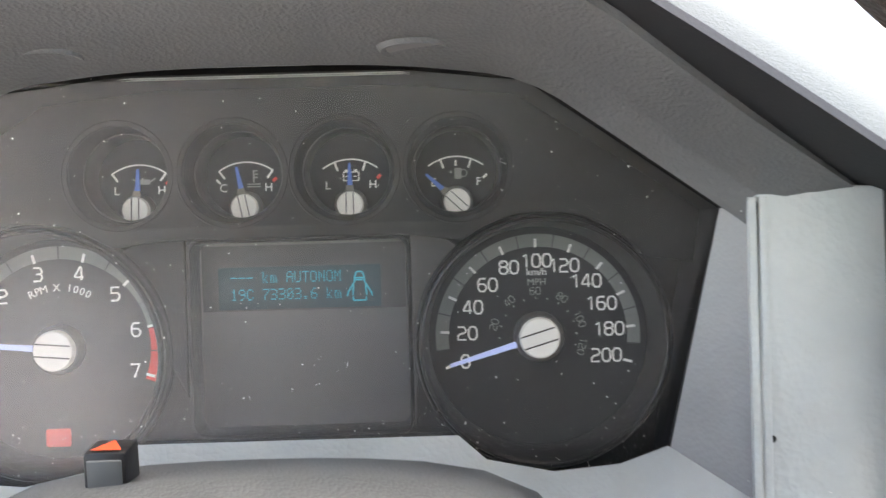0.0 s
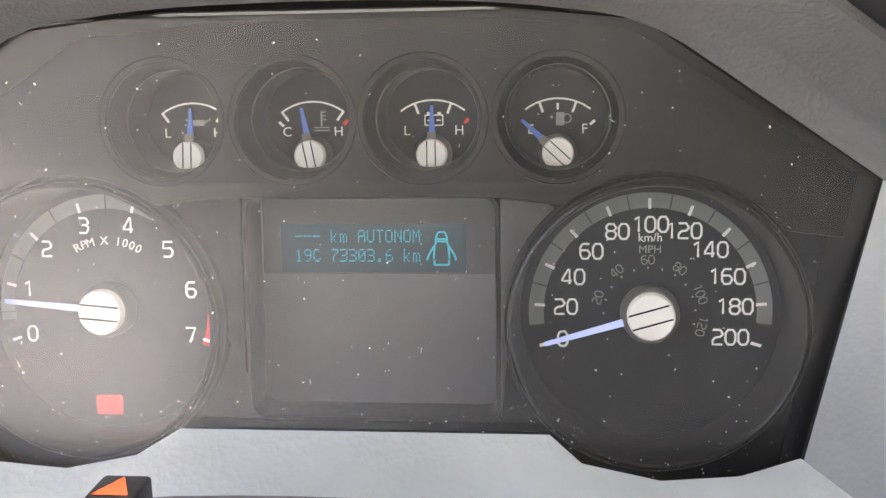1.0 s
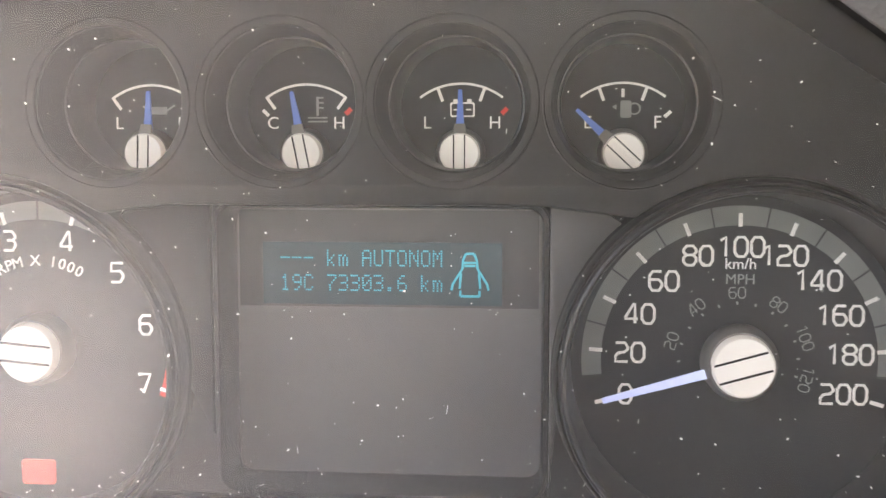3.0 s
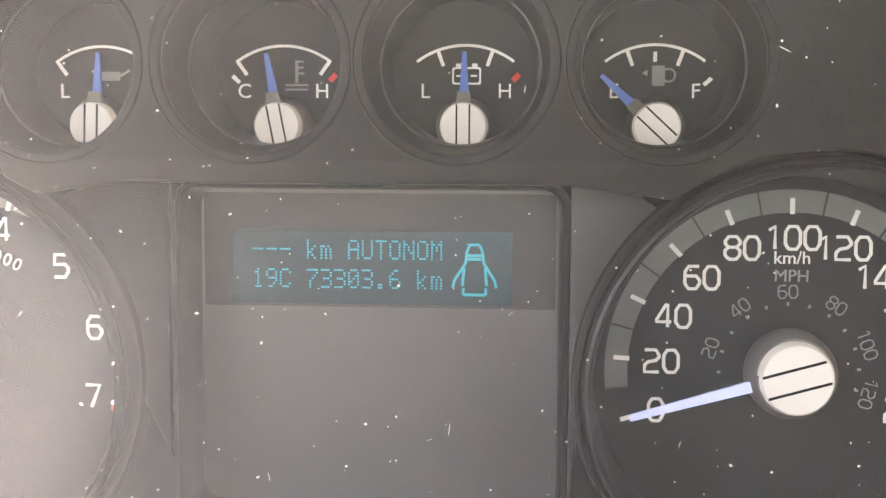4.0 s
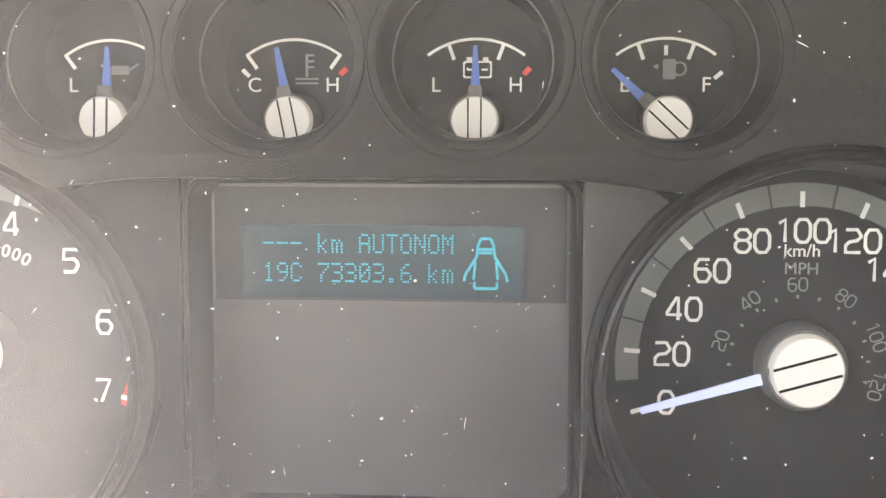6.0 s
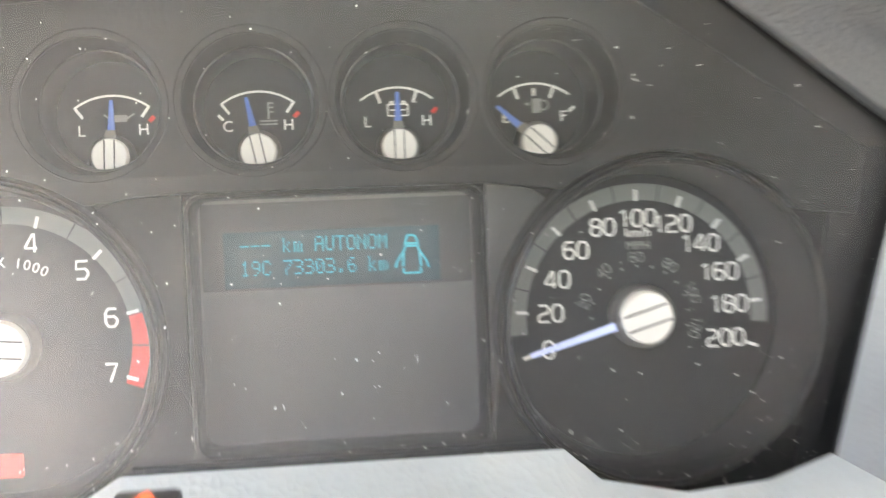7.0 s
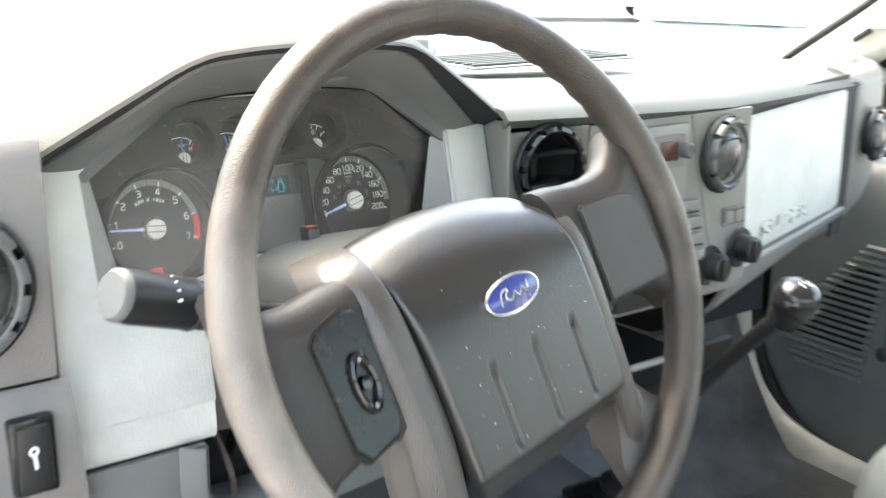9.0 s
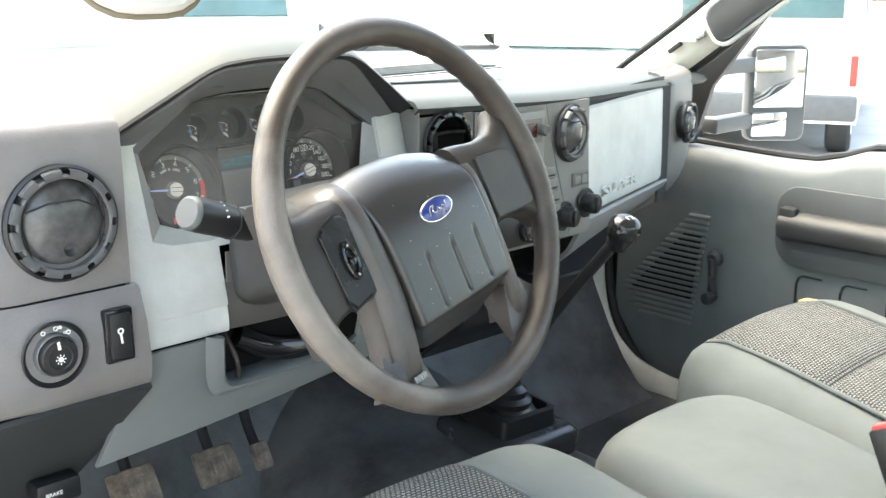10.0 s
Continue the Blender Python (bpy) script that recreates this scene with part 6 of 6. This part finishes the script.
# ---- bench seats ----
def cushion(x0, x1, y0, y1, z, front, crown, edge):
    """A padded block with a rolled front edge and a soft crown."""
    loops = []
    prof = [(y0, z - 0.17), (y0 - 0.010, z - 0.13), (y0 - 0.012, z - 0.10), (y0 - 0.010, z - 0.07), (y0 - 0.004, z - 0.045), (y0 + 0.006, z - 0.026), (y0 + 0.02, z - 0.012), (y0 + 0.038, z - 0.004), (y0 + 0.06, z), (y0 + 0.10, z + 0.001), (y0 + 0.14, z - 0.002), (y0 + 0.20, z - 0.007), (y0 + 0.26, z - 0.014), (y0 + 0.40, z - 0.028), (y1, z - 0.035)]
    us = [0, 0.004, 0.012, 0.025, 0.045, 0.07, 0.10, 0.14, 0.19, 0.26, 0.36, 0.5, 0.64, 0.74, 0.81, 0.86, 0.90, 0.93, 0.955, 0.975, 0.988, 0.996, 1]
    for y, zz in prof:
        row = []
        for u in us:
            e = min(u, 1 - u)
            drop = edge * (1 - min(1, e / 0.12)) ** 2
            back = 0.075 * (1 - (1 - (1 - min(1, e * (x1 - x0) / 0.09)) ** 2) ** 0.5) * max(0.0, 1 - (y - y0) / 0.25)
            row.append((x0 + (x1 - x0) * u, y + back, zz + crown * math.sin(math.pi * u) - drop * (1 if zz > z - 0.1 else 0)))
        loops.append(row)
    return loft(loops, closed=False, caps=False)


def bench(x0, x1, yf, z, woven, label, slope=0.05):
    s = thing("seat", ((x0 + x1) / 2, yf - 0.25, FLOOR), label, "seat", "bench seats")
    # built towards +y from the front edge, then turned to face forward
    # the cushion falls towards its back
    flip = Matrix(((1, 0, 0, 0), (0, -1, 0, yf), (0, -slope, 1, 0), (0, 0, 0, 1)))
    body = cushion(x0, x1, 0, 0.56, z, 0, 0.010, 0.040)
    bmesh.ops.solidify(body, geom=body.faces[:], thickness=0.01)
    body.transform(flip)
    cu = part("cushion", body, M["seat"], s, "pale grey cloth cushion", 60)
    for sx in (x0, x1):
        side = loft([[(sx, y, zz) for y, zz in ((0.075, z - 0.17), (0.065, z - 0.10), (0.078, z - 0.07), (0.095, z - 0.057), (0.14, z - 0.054), (0.40, z - 0.080), (0.56, z - 0.087), (0.56, z - 0.17))],
                     [(sx + (0.004 if sx == x0 else -0.004), y, zz) for y, zz in ((0.075, z - 0.17), (0.065, z - 0.10), (0.078, z - 0.07), (0.095, z - 0.057), (0.14, z - 0.054), (0.40, z - 0.080), (0.56, z - 0.087), (0.56, z - 0.17))]], m=flip)
        part("side_panel", side, M["seat"], s)
    if woven:
        a, b = woven
        ins = []
        for y, zz in ((0.012, z - 0.028), (0.03, z - 0.004), (0.06, z + 0.004), (0.14, z + 0.003), (0.20, z - 0.001), (0.214, z - 0.004), (0.222, z - 0.010), (0.230, z - 0.005), (0.26, z - 0.006), (0.40, z - 0.022), (0.555, z - 0.030)):
            ins.append([(a + (b - a) * u, y, zz + 0.010 * math.sin(math.pi * ((a + (b - a) * u) - x0) / (x1 - x0)) + 0.004 * math.sin(math.pi * u) - (0.006 if u in (0, 1) else 0)) for u in (0, 0.04, 0.15, 0.3, 0.48, 0.5, 0.52, 0.7, 0.85, 0.96, 1)])
        w = loft(ins, closed=False, caps=False, m=flip)
        wv = part("woven_insert", w, M["weave"], cu, "flecked woven centre panel", 60)
        for e in (a, b):
            part("piping", tube([flip @ Vector((e, y, zz)) for y, zz in ((0.012, z - 0.028), (0.03, z - 0.002), (0.06, z + 0.009), (0.14, z + 0.008), (0.26, z - 0.003), (0.40, z - 0.017), (0.555, z - 0.025))], 0.0035, 8), M["seat"], cu)
    base = box(x0 + 0.03, x1 - 0.03, yf - 0.52, yf - 0.04, FLOOR, z - 0.19, 0.01)
    part("base", base, M["steel"], s)
    return s


bench(-0.24, 0.262, -0.232, 1.090, (-0.14, 0.100), "pale grey driver's seat cushion with a flecked woven centre")
bench(0.270, 0.575, -0.290, 1.080, None, "plain pale grey middle seat cushion")
ps = bench(0.578, 1.04, -0.205, 1.106, (0.655, 0.945), "pale grey passenger seat cushion with a flecked centre and torn edge", 0.12)
tear = revolve([(0.0, 0.006), (0.02, 0.005), (0.032, 0.0), (0.03, -0.01)], 14, Matrix.Translation((0.985, -0.235, 1.088)) @ pose(0, 0, 0, 0, 20, 0) @ Matrix.Diagonal((0.9, 1.1, 1.3, 1)))
part("exposed_foam", tear, M["foam"], ps, "torn patch of yellowed foam")
bk = thing("seat_belt_buckle", (0.49, -0.58, 1.05), "black seat belt buckle with a red button", "seat belt buckle")
BM_ = Matrix.Translation((0.49, -0.60, 1.095)) @ pose(0, 0, 0, -25, 8, 10)
part("housing", box(-0.014, 0.014, -0.022, 0.022, -0.06, 0.03, 0.005, m=BM_), M["black"], bk)
part("button", box(-0.011, 0.011, -0.016, 0.016, 0.027, 0.034, 0.002, m=BM_), M["redbtn"], bk, "red release button")

# ---- passenger door, shut ----
pdoor = thing("door_1", (RIGHT, 0.0, 0.75), "grey passenger door panel with armrest, window crank and ribbed speaker grille", "vehicle door", kind="structure")
YF, YR = 0.335, -1.05


def sill_z(y):
    return 1.290 + 0.035 * max(0.0, min(1.0, (-y - 0.08) / 0.12)) ** 1.5 + 0.012 * max(0.0, (y - 0.0) / 0.3)


prof = [[(RIGHT, y, 0.76 + max(0.0, (y - 0.14)) ** 2 * 4.2), (RIGHT - 0.004, y, 0.95), (RIGHT, y, 1.08), (RIGHT - 0.006, y, 1.20), (RIGHT - 0.004, y, sill_z(y) - 0.03), (RIGHT + 0.010, y, sill_z(y) - 0.008), (RIGHT + 0.030, y, sill_z(y)), (RIGHT + 0.075, y, sill_z(y))] for y in np.linspace(YR, YF, 30)]
part("panel", sheet(prof, 0.006), M["door"], pdoor, "grey moulded door panel")
part("skin", sheet([[(RIGHT + 0.085, y, z) for y in (YR, YF + 0.02)] for z in (0.70, 1.0, 1.28)], 0.004), M["white"], pdoor, "white outer door skin")
part("window_seal", tube([(RIGHT + 0.055, y, sill_z(y) + 0.003) for y in np.linspace(YR, YF, 24)], 0.008, 8), M["seal"], pdoor)
# armrest pull and pocket
arm = [[(RIGHT - o, y, z) for o, z in ((0.0, 1.205), (0.014, 1.203), (0.034, 1.190), (0.040, 1.175), (0.036, 1.155), (0.020, 1.146), (0.0, 1.145))] for y in (-0.062, -0.075, -0.10, -0.20, -0.40, -0.70)]
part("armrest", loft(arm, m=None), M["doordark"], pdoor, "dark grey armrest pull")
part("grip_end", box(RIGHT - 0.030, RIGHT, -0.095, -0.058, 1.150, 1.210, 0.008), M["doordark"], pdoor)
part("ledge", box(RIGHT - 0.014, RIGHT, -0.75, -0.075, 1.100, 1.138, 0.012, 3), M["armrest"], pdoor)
# raised dark tubes paint the shade of the moulded grooves
for y in (-0.124, -0.214, -0.304, -0.394):
    part("groove_shade", tube([(RIGHT - 0.0028, y + 0.031, 0.90), (RIGHT - 0.0026, y + 0.031, 1.06), (RIGHT - 0.0028, y + 0.027, 1.072), (RIGHT - 0.0030, y + 0.018, 1.077), (RIGHT - 0.0030, y - 0.020, 1.077)], 0.0022, 6), M["doordark"], pdoor)
# flat pieces on the panel: the recess's and pocket's shade is their colour
part("recess_shade", plate([[(y - 0.41, z + 1.172) for y, z in rrect(0.72, 0.150, 0.045)]], 0, 0.004, Matrix.Translation((RIGHT - 0.0085, 0, 0)) @ pose(0, 0, 0, 0, 0, 90), 0.003), M["armrest"], pdoor, "flat darker panel that paints the armrest recess's shade")
part("pull_pocket", box(RIGHT - 0.0075, RIGHT + 0.0, -0.60, -0.13, 1.208, 1.238, 0.002), M["doordark"], pdoor, "dark block standing in for the pocket above the armrest")
# window crank
CK = Vector((RIGHT - 0.008, 0.081, 1.079))
ck = part("window_crank", revolve([(0.016, 0), (0.016, 0.012), (0.010, 0.018), (0, 0.018)], 24, Matrix.Translation(CK) @ pose(0, 0, 0, 0, -90, 0)), M["doordark"], pdoor, "dark grey window crank")
part("crank_arm", tube([CK + Vector((-0.014, 0, 0)), CK + Vector((-0.018, -0.002, -0.035)), CK + Vector((-0.016, -0.003, -0.075))], [0.010, 0.008, 0.010], 12), M["doordark"], ck)
part("crank_knob", revolve([(0.011, 0), (0.013, 0.012), (0.012, 0.026), (0.007, 0.030), (0, 0.030)], 20, Matrix.Translation(CK + Vector((-0.012, -0.003, -0.078))) @ pose(0, 0, 0, 0, -90, 0)), M["doordark"], ck)
# ribbed speaker grille: louvres that grow shorter downwards
for k in range(20):
    t = k / 19
    z = 1.158 - 0.0122 * k
    y1_ = 0.103 + 0.034 * t
    y0_ = 0.150 + 0.165 * min(1.0, t * 1.3) - 0.20 * max(0, t - 0.77)
    lou = loft([[(RIGHT - 0.004 - o, y, z + dz) for o, dz in ((0.0, 0.004), (0.006, 0.0022), (0.0078, 0.0), (0.0060, -0.0016), (0.0, -0.0030))] for y in (y1_, y1_ + 0.006, y0_ - 0.006, y0_)])
    part("louvre", lou, M["door"], pdoor)
    if 2 < k < 15:
        part("slot", box(RIGHT - 0.0085, RIGHT - 0.004, y1_ + 0.012, y0_ - 0.02, z - 0.0075, z - 0.0040), M["groove"], pdoor)
# quarter pillar of the window
part("front_sail", sheet([[(RIGHT + 0.03, y, z) for y in (y0, y1)] for z, y0, y1 in ((1.30, 0.17, 0.34), (1.42, 0.13, 0.24), (1.56, 0.02, 0.10))], 0.012), M["doordark"], pdoor, "dark corner sail of the door")

# painted sill and rubber seal round the door opening
body_line = [(1.155, 0.395, 1.14), (1.150, 0.398, 1.02), (1.145, 0.375, 0.90), (1.140, 0.315, 0.815), (1.13, 0.20, 0.765), (1.12, -0.05, 0.752), (1.12, -0.6, 0.75)]
# black block added behind the door gap to stop daylight showing through
gap_filler = box(1.182, 1.225, 0.12, 0.47, 0.68, 1.24, 0.004)
body_frame = thing("trim_3", (1.14, 0.2, 0.8), "cream painted door opening with a black rubber seal", "door frame", kind="structure")
part("painted_sill", tube(curve_points([(x, y + 0.015, z) for x, y, z in body_line], 8), 0.056, 14, flat=0.55, up=(1, 0, 0)), M["cream"], body_frame, "cream painted sill")
part("gap_filler", gap_filler, M["seal"], body_frame)
part("rubber_seal", tube(curve_points([(x + 0.012, y - 0.042, z + 0.022) for x, y, z in body_line], 8), 0.010, 10), M["seal"], body_frame, "black rubber seal")

# ---- door mirror ----
mir = thing("door_mirror", (1.40, 0.15, 1.28), "grey towing mirror with a main and a wide-angle glass", "door mirror")
MM = Matrix.Translation((1.42, 0.1215, 1.389)) @ pose(0, 0, 0, 0, 0, -42)
shell = loft([[(x, y, z) for x, z in rrect(w, h, 0.018)] for w, h, y in ((0.121, 0.199, -0.006), (0.127, 0.205, 0.0), (0.127, 0.205, 0.02), (0.115, 0.19, 0.05), (0.07, 0.13, 0.07))], m=MM)
part("shell", shell, M["bumper"], mir, "grey mirror shell")
part("main_glass", box(-0.052, 0.055, -0.0105, -0.006, -0.030, 0.093, 0.003, m=MM), M["mirror"], mir, "large flat mirror glass")
part("wide_glass", box(-0.052, 0.022, -0.0105, -0.006, -0.092, -0.040, 0.003, m=MM), M["mirror"], mir, "small wide-angle mirror glass")
for z in (1.33, 1.45):
    part("arm", box(1.245, 1.40, 0.150, 0.190, z - 0.016, z + 0.016, 0.006), M["bumper"], mir)


# ---- sun visors ----
def visor(name, x0, x1, y, z0, z1, tilt, label):
    root = thing(name, ((x0 + x1) / 2, y, z1), label, "sun visor", "sun visors")
    m = Matrix.Translation(((x0 + x1) / 2, y, (z0 + z1) / 2)) @ pose(0, 0, 0, tilt)
    w, h = x1 - x0, z1 - z0
    part("panel", loft([[(x, yy, z) for x, z in rrect(w * s, h * s, min(0.05, h * 0.3))] for s, yy in ((0.97, -0.010), (1.0, -0.005), (1.0, 0.005), (0.97, 0.010))], m=m), M["headliner"], root, "pale padded visor")
    part("edge_piping", tube([m @ Vector((x, 0, z)) for x, z in rrect(w * 1.005, h * 1.005, min(0.05, h * 0.3))], 0.0035, 6), M["piping"], root, "tan edge piping")
    return root


visor("sun_visor", -0.318, -0.190, -0.226, 1.600, 1.78, -25, "pale padded sun visor folded down")
# the passenger's visor, swung to the side window
vr = thing("sun_visor", (1.08, -0.1, 1.6), "pale padded sun visor swung to the side window", "sun visor", "sun visors")
VM = Matrix.Translation((1.085, -0.080, 1.640)) @ pose(0, 0, 0, -35, 0, 0) @ pose(0, 0, 0, 0, 0, 90)
# the visor's shaded face is a dark material, its lit edge a pale one
part("panel", loft([[(x, yy, z) for x, z in rrect(0.37 * s, 0.072 * s, 0.025)] for s, yy in ((0.96, -0.009), (1.0, -0.004), (1.0, 0.004), (0.96, 0.009))], m=VM), M["doordark"], vr, "visor cloth with shade painted in dark grey")
part("edge_piping", tube([VM @ Vector((x, 0, z)) for x, z in rrect(0.375, 0.077, 0.027) + rrect(0.375, 0.077, 0.027)[:1]], 0.0055, 8), M["headliner"], vr, "pale rounded visor edge")
part("pivot", tube([(1.088, 0.085, 1.530), (1.092, 0.105, 1.520), (1.100, 0.125, 1.518)], 0.007, 10), M["chrome"], vr, "bright visor pivot")
part("pivot_bracket", box(1.085, 1.115, 0.105, 0.145, 1.510, 1.530, 0.004), M["headliner"], vr)

# ---- the truck's own bonnet and the yard outside ----
bon = loft([[(x, y, 1.33 - 0.05 * (y - 0.6) ** 2 - 0.10 * abs((x - MID) / 0.8) ** 3) for x in np.linspace(-0.42, 1.14, 15)] for y in np.linspace(0.43, 1.75, 9)], closed=False, caps=False)
bmesh.ops.solidify(bon, geom=bon.faces[:], thickness=0.02)
solid("bonnet", bon, M["white"], "white painted bonnet of the truck", "vehicle bonnet")


def van(at, turn, length, width, height, label, nose=True, name="van"):
    """A parked van: body with a sloped nose, glass, lamps and wheels; x forward in its own frame."""
    root = thing(name, at, label, "van", "parked vehicles")
    m = Matrix.Translation(at) @ pose(0, 0, 0, 0, 0, turn)
    L, W, H = length / 2, width / 2, height
    side = [(-L, 0.35), (L - 0.1, 0.35), (L, 0.55), (L - 0.02, 0.95), (L - 0.55, 1.12), (L - 1.25, H - 0.12), (L - 1.5, H), (-L + 0.15, H), (-L, H - 0.15)] if nose else \
           [(-L, 0.35), (L, 0.35), (L, H), (-L, H)]
    part("body", loft([[(x, y, z) for x, z in [(px, pz) for px, pz in side]] for y in (-W, -W + 0.06, W - 0.06, W)], m=m), M["white"], root, "white painted body")
    if nose:
        part("windscreen", loft([[(L - 0.58, s * (W - 0.12), 1.16), (L - 1.22, s * (W - 0.2), H - 0.17), (L - 1.19, s * (W - 0.2), H - 0.15), (L - 0.54, s * (W - 0.12), 1.18)] for s in (-1, 1)], m=m), M["carglass"], root, "tinted windscreen")
        for s in (-1, 1):
            part("rear_side_window", box(-L + 0.5, L - 2.3, s * W - 0.01, s * W + 0.01, 1.25, H - 0.25, 0.005, m=m), M["carglass"], root)
            part("side_window", box(L - 2.1, L - 1.2, s * W - 0.01, s * W + 0.01, 1.25, H - 0.25, 0.005, m=m), M["carglass"], root)
            part("headlamp", box(L - 0.12, L + 0.01, s * (W - 0.35) - 0.15, s * (W - 0.35) + 0.15, 0.75, 0.92, 0.03, m=m), M["chrome"], root)
    part("bumper", box(L - 0.12, L + 0.06, -W, W, 0.35, 0.58, 0.03, m=m), M["bumper"], root)
    part("bumper", box(-L - 0.06, -L + 0.1, -W, W, 0.38, 0.60, 0.03, m=m), M["bumper"], root)
    for s in (-1, 1):
        part("tail_lamp", box(-L - 0.02, -L + 0.05, s * (W - 0.05) - 0.03, s * (W - 0.05) + 0.03, 0.68, 0.94, 0.01, m=m), M["red"], root, "red tail lamp")
        part("rear_window", box(-L - 0.008, -L + 0.02, s * W * 0.45 - 0.3, s * W * 0.45 + 0.3, 1.25, H - 0.35, 0.004, m=m), M["carglass"], root)
        for x in (-L + 0.8, L - 0.9):
            wm = m @ Matrix.Translation((x, s * (W - 0.16), 0.34)) @ pose(0, 0, 0, 90)
            w = part("wheel", revolve([(0.19, -0.11), (0.31, -0.11), (0.34, -0.08), (0.34, 0.08), (0.31, 0.11), (0.19, 0.11)], 28, wm), M["tyre"], root)
            part("wheel_rim", revolve([(0, -0.06), (0.12, -0.07), (0.19, -0.11), (0.19, 0.11), (0.12, 0.07), (0, 0.06)], 24, wm), M["chrome"], w)
    return root


def car(at, turn, label):
    """A parked saloon car; x forward in its own frame."""
    root = thing("car", at, label, "car", "parked vehicles")
    m = Matrix.Translation(at) @ pose(0, 0, 0, 0, 0, turn)
    L, W = 2.15, 0.84
    side = [(-L, 0.32), (L - 0.1, 0.30), (L, 0.50), (L - 0.06, 0.70), (L - 0.5, 0.82), (L - 1.0, 0.88), (L - 1.75, 1.27), (L - 2.05, 1.32), (-L + 1.0, 1.30), (-L + 0.5, 1.02), (-L + 0.05, 0.97)]
    part("body", loft([[(x, y * (1 - 0.14 * max(0.0, (z - 0.88) / 0.5)), z) for x, z in side] for y in (-W, -W + 0.08, W - 0.08, W)], m=m), M["white"], root, "white painted body")
    part("windscreen", loft([[(L - 1.04, s * (W - 0.10), 0.905), (L - 1.70, s * (W - 0.2), 1.25), (L - 1.66, s * (W - 0.2), 1.27), (L - 0.99, s * (W - 0.10), 0.925)] for s in (-1, 1)], m=m), M["carglass"], root, "teal tinted windscreen")
    for s in (-1, 1):
        part("side_window", loft([[(x, s * (W - 0.035 + d - 0.10 * (z - 0.88)), z) for x, z in ((L - 1.3, 0.93), (L - 1.85, 1.23), (-L + 1.15, 1.23), (-L + 0.8, 0.98))] for d in (0.0, 0.04)], m=m), M["carglass"], root)
        part("headlamp", box(L - 0.22, L - 0.02, s * (W - 0.2) - 0.14, s * (W - 0.2) + 0.14, 0.56, 0.70, 0.03, m=m), M["chrome"], root)
        part("wing_mirror", box(L - 1.45, L - 1.30, s * (W + 0.08) - 0.08, s * (W + 0.08) + 0.08, 0.90, 1.03, 0.03, m=m), M["white"], root)
        for x in (-L + 0.75, L - 0.85):
            wm = m @ Matrix.Translation((x, s * (W - 0.09), 0.31)) @ pose(0, 0, 0, 90)
            w = part("wheel", revolve([(0.18, -0.10), (0.28, -0.10), (0.31, -0.07), (0.31, 0.07), (0.28, 0.10), (0.18, 0.10)], 28, wm), M["tyre"], root)
            part("wheel_rim", revolve([(0, -0.05), (0.12, -0.06), (0.18, -0.10), (0.18, 0.10), (0.12, 0.06), (0, 0.05)], 24, wm), M["chrome"], w)
    part("grille", box(L - 0.06, L + 0.015, -0.45, 0.45, 0.50, 0.62, 0.01, m=m), M["bumper"], root)
    return root


car((8.9, 6.5, 0), 204, "low white car with a teal windscreen, facing the truck")
van((7.6, 12.0, 0), 233, 5.4, 2.0, 2.3, "tall white delivery van parked in the yard")
van((16.5, 17.5, 0), 322, 5.0, 1.95, 2.2, "white delivery van parked in the row")
van((10.25, 5.15, 0), 25, 5.0, 1.70, 2.1, "white van seen from behind, with red tail lamps")
yw = box(-14, 40, 24, 24.3, 0, 3.2)
tagged(solid("wall_yard", yw, M["wall"], "whitewashed yard wall in hard light", "wall"), kind="structure")
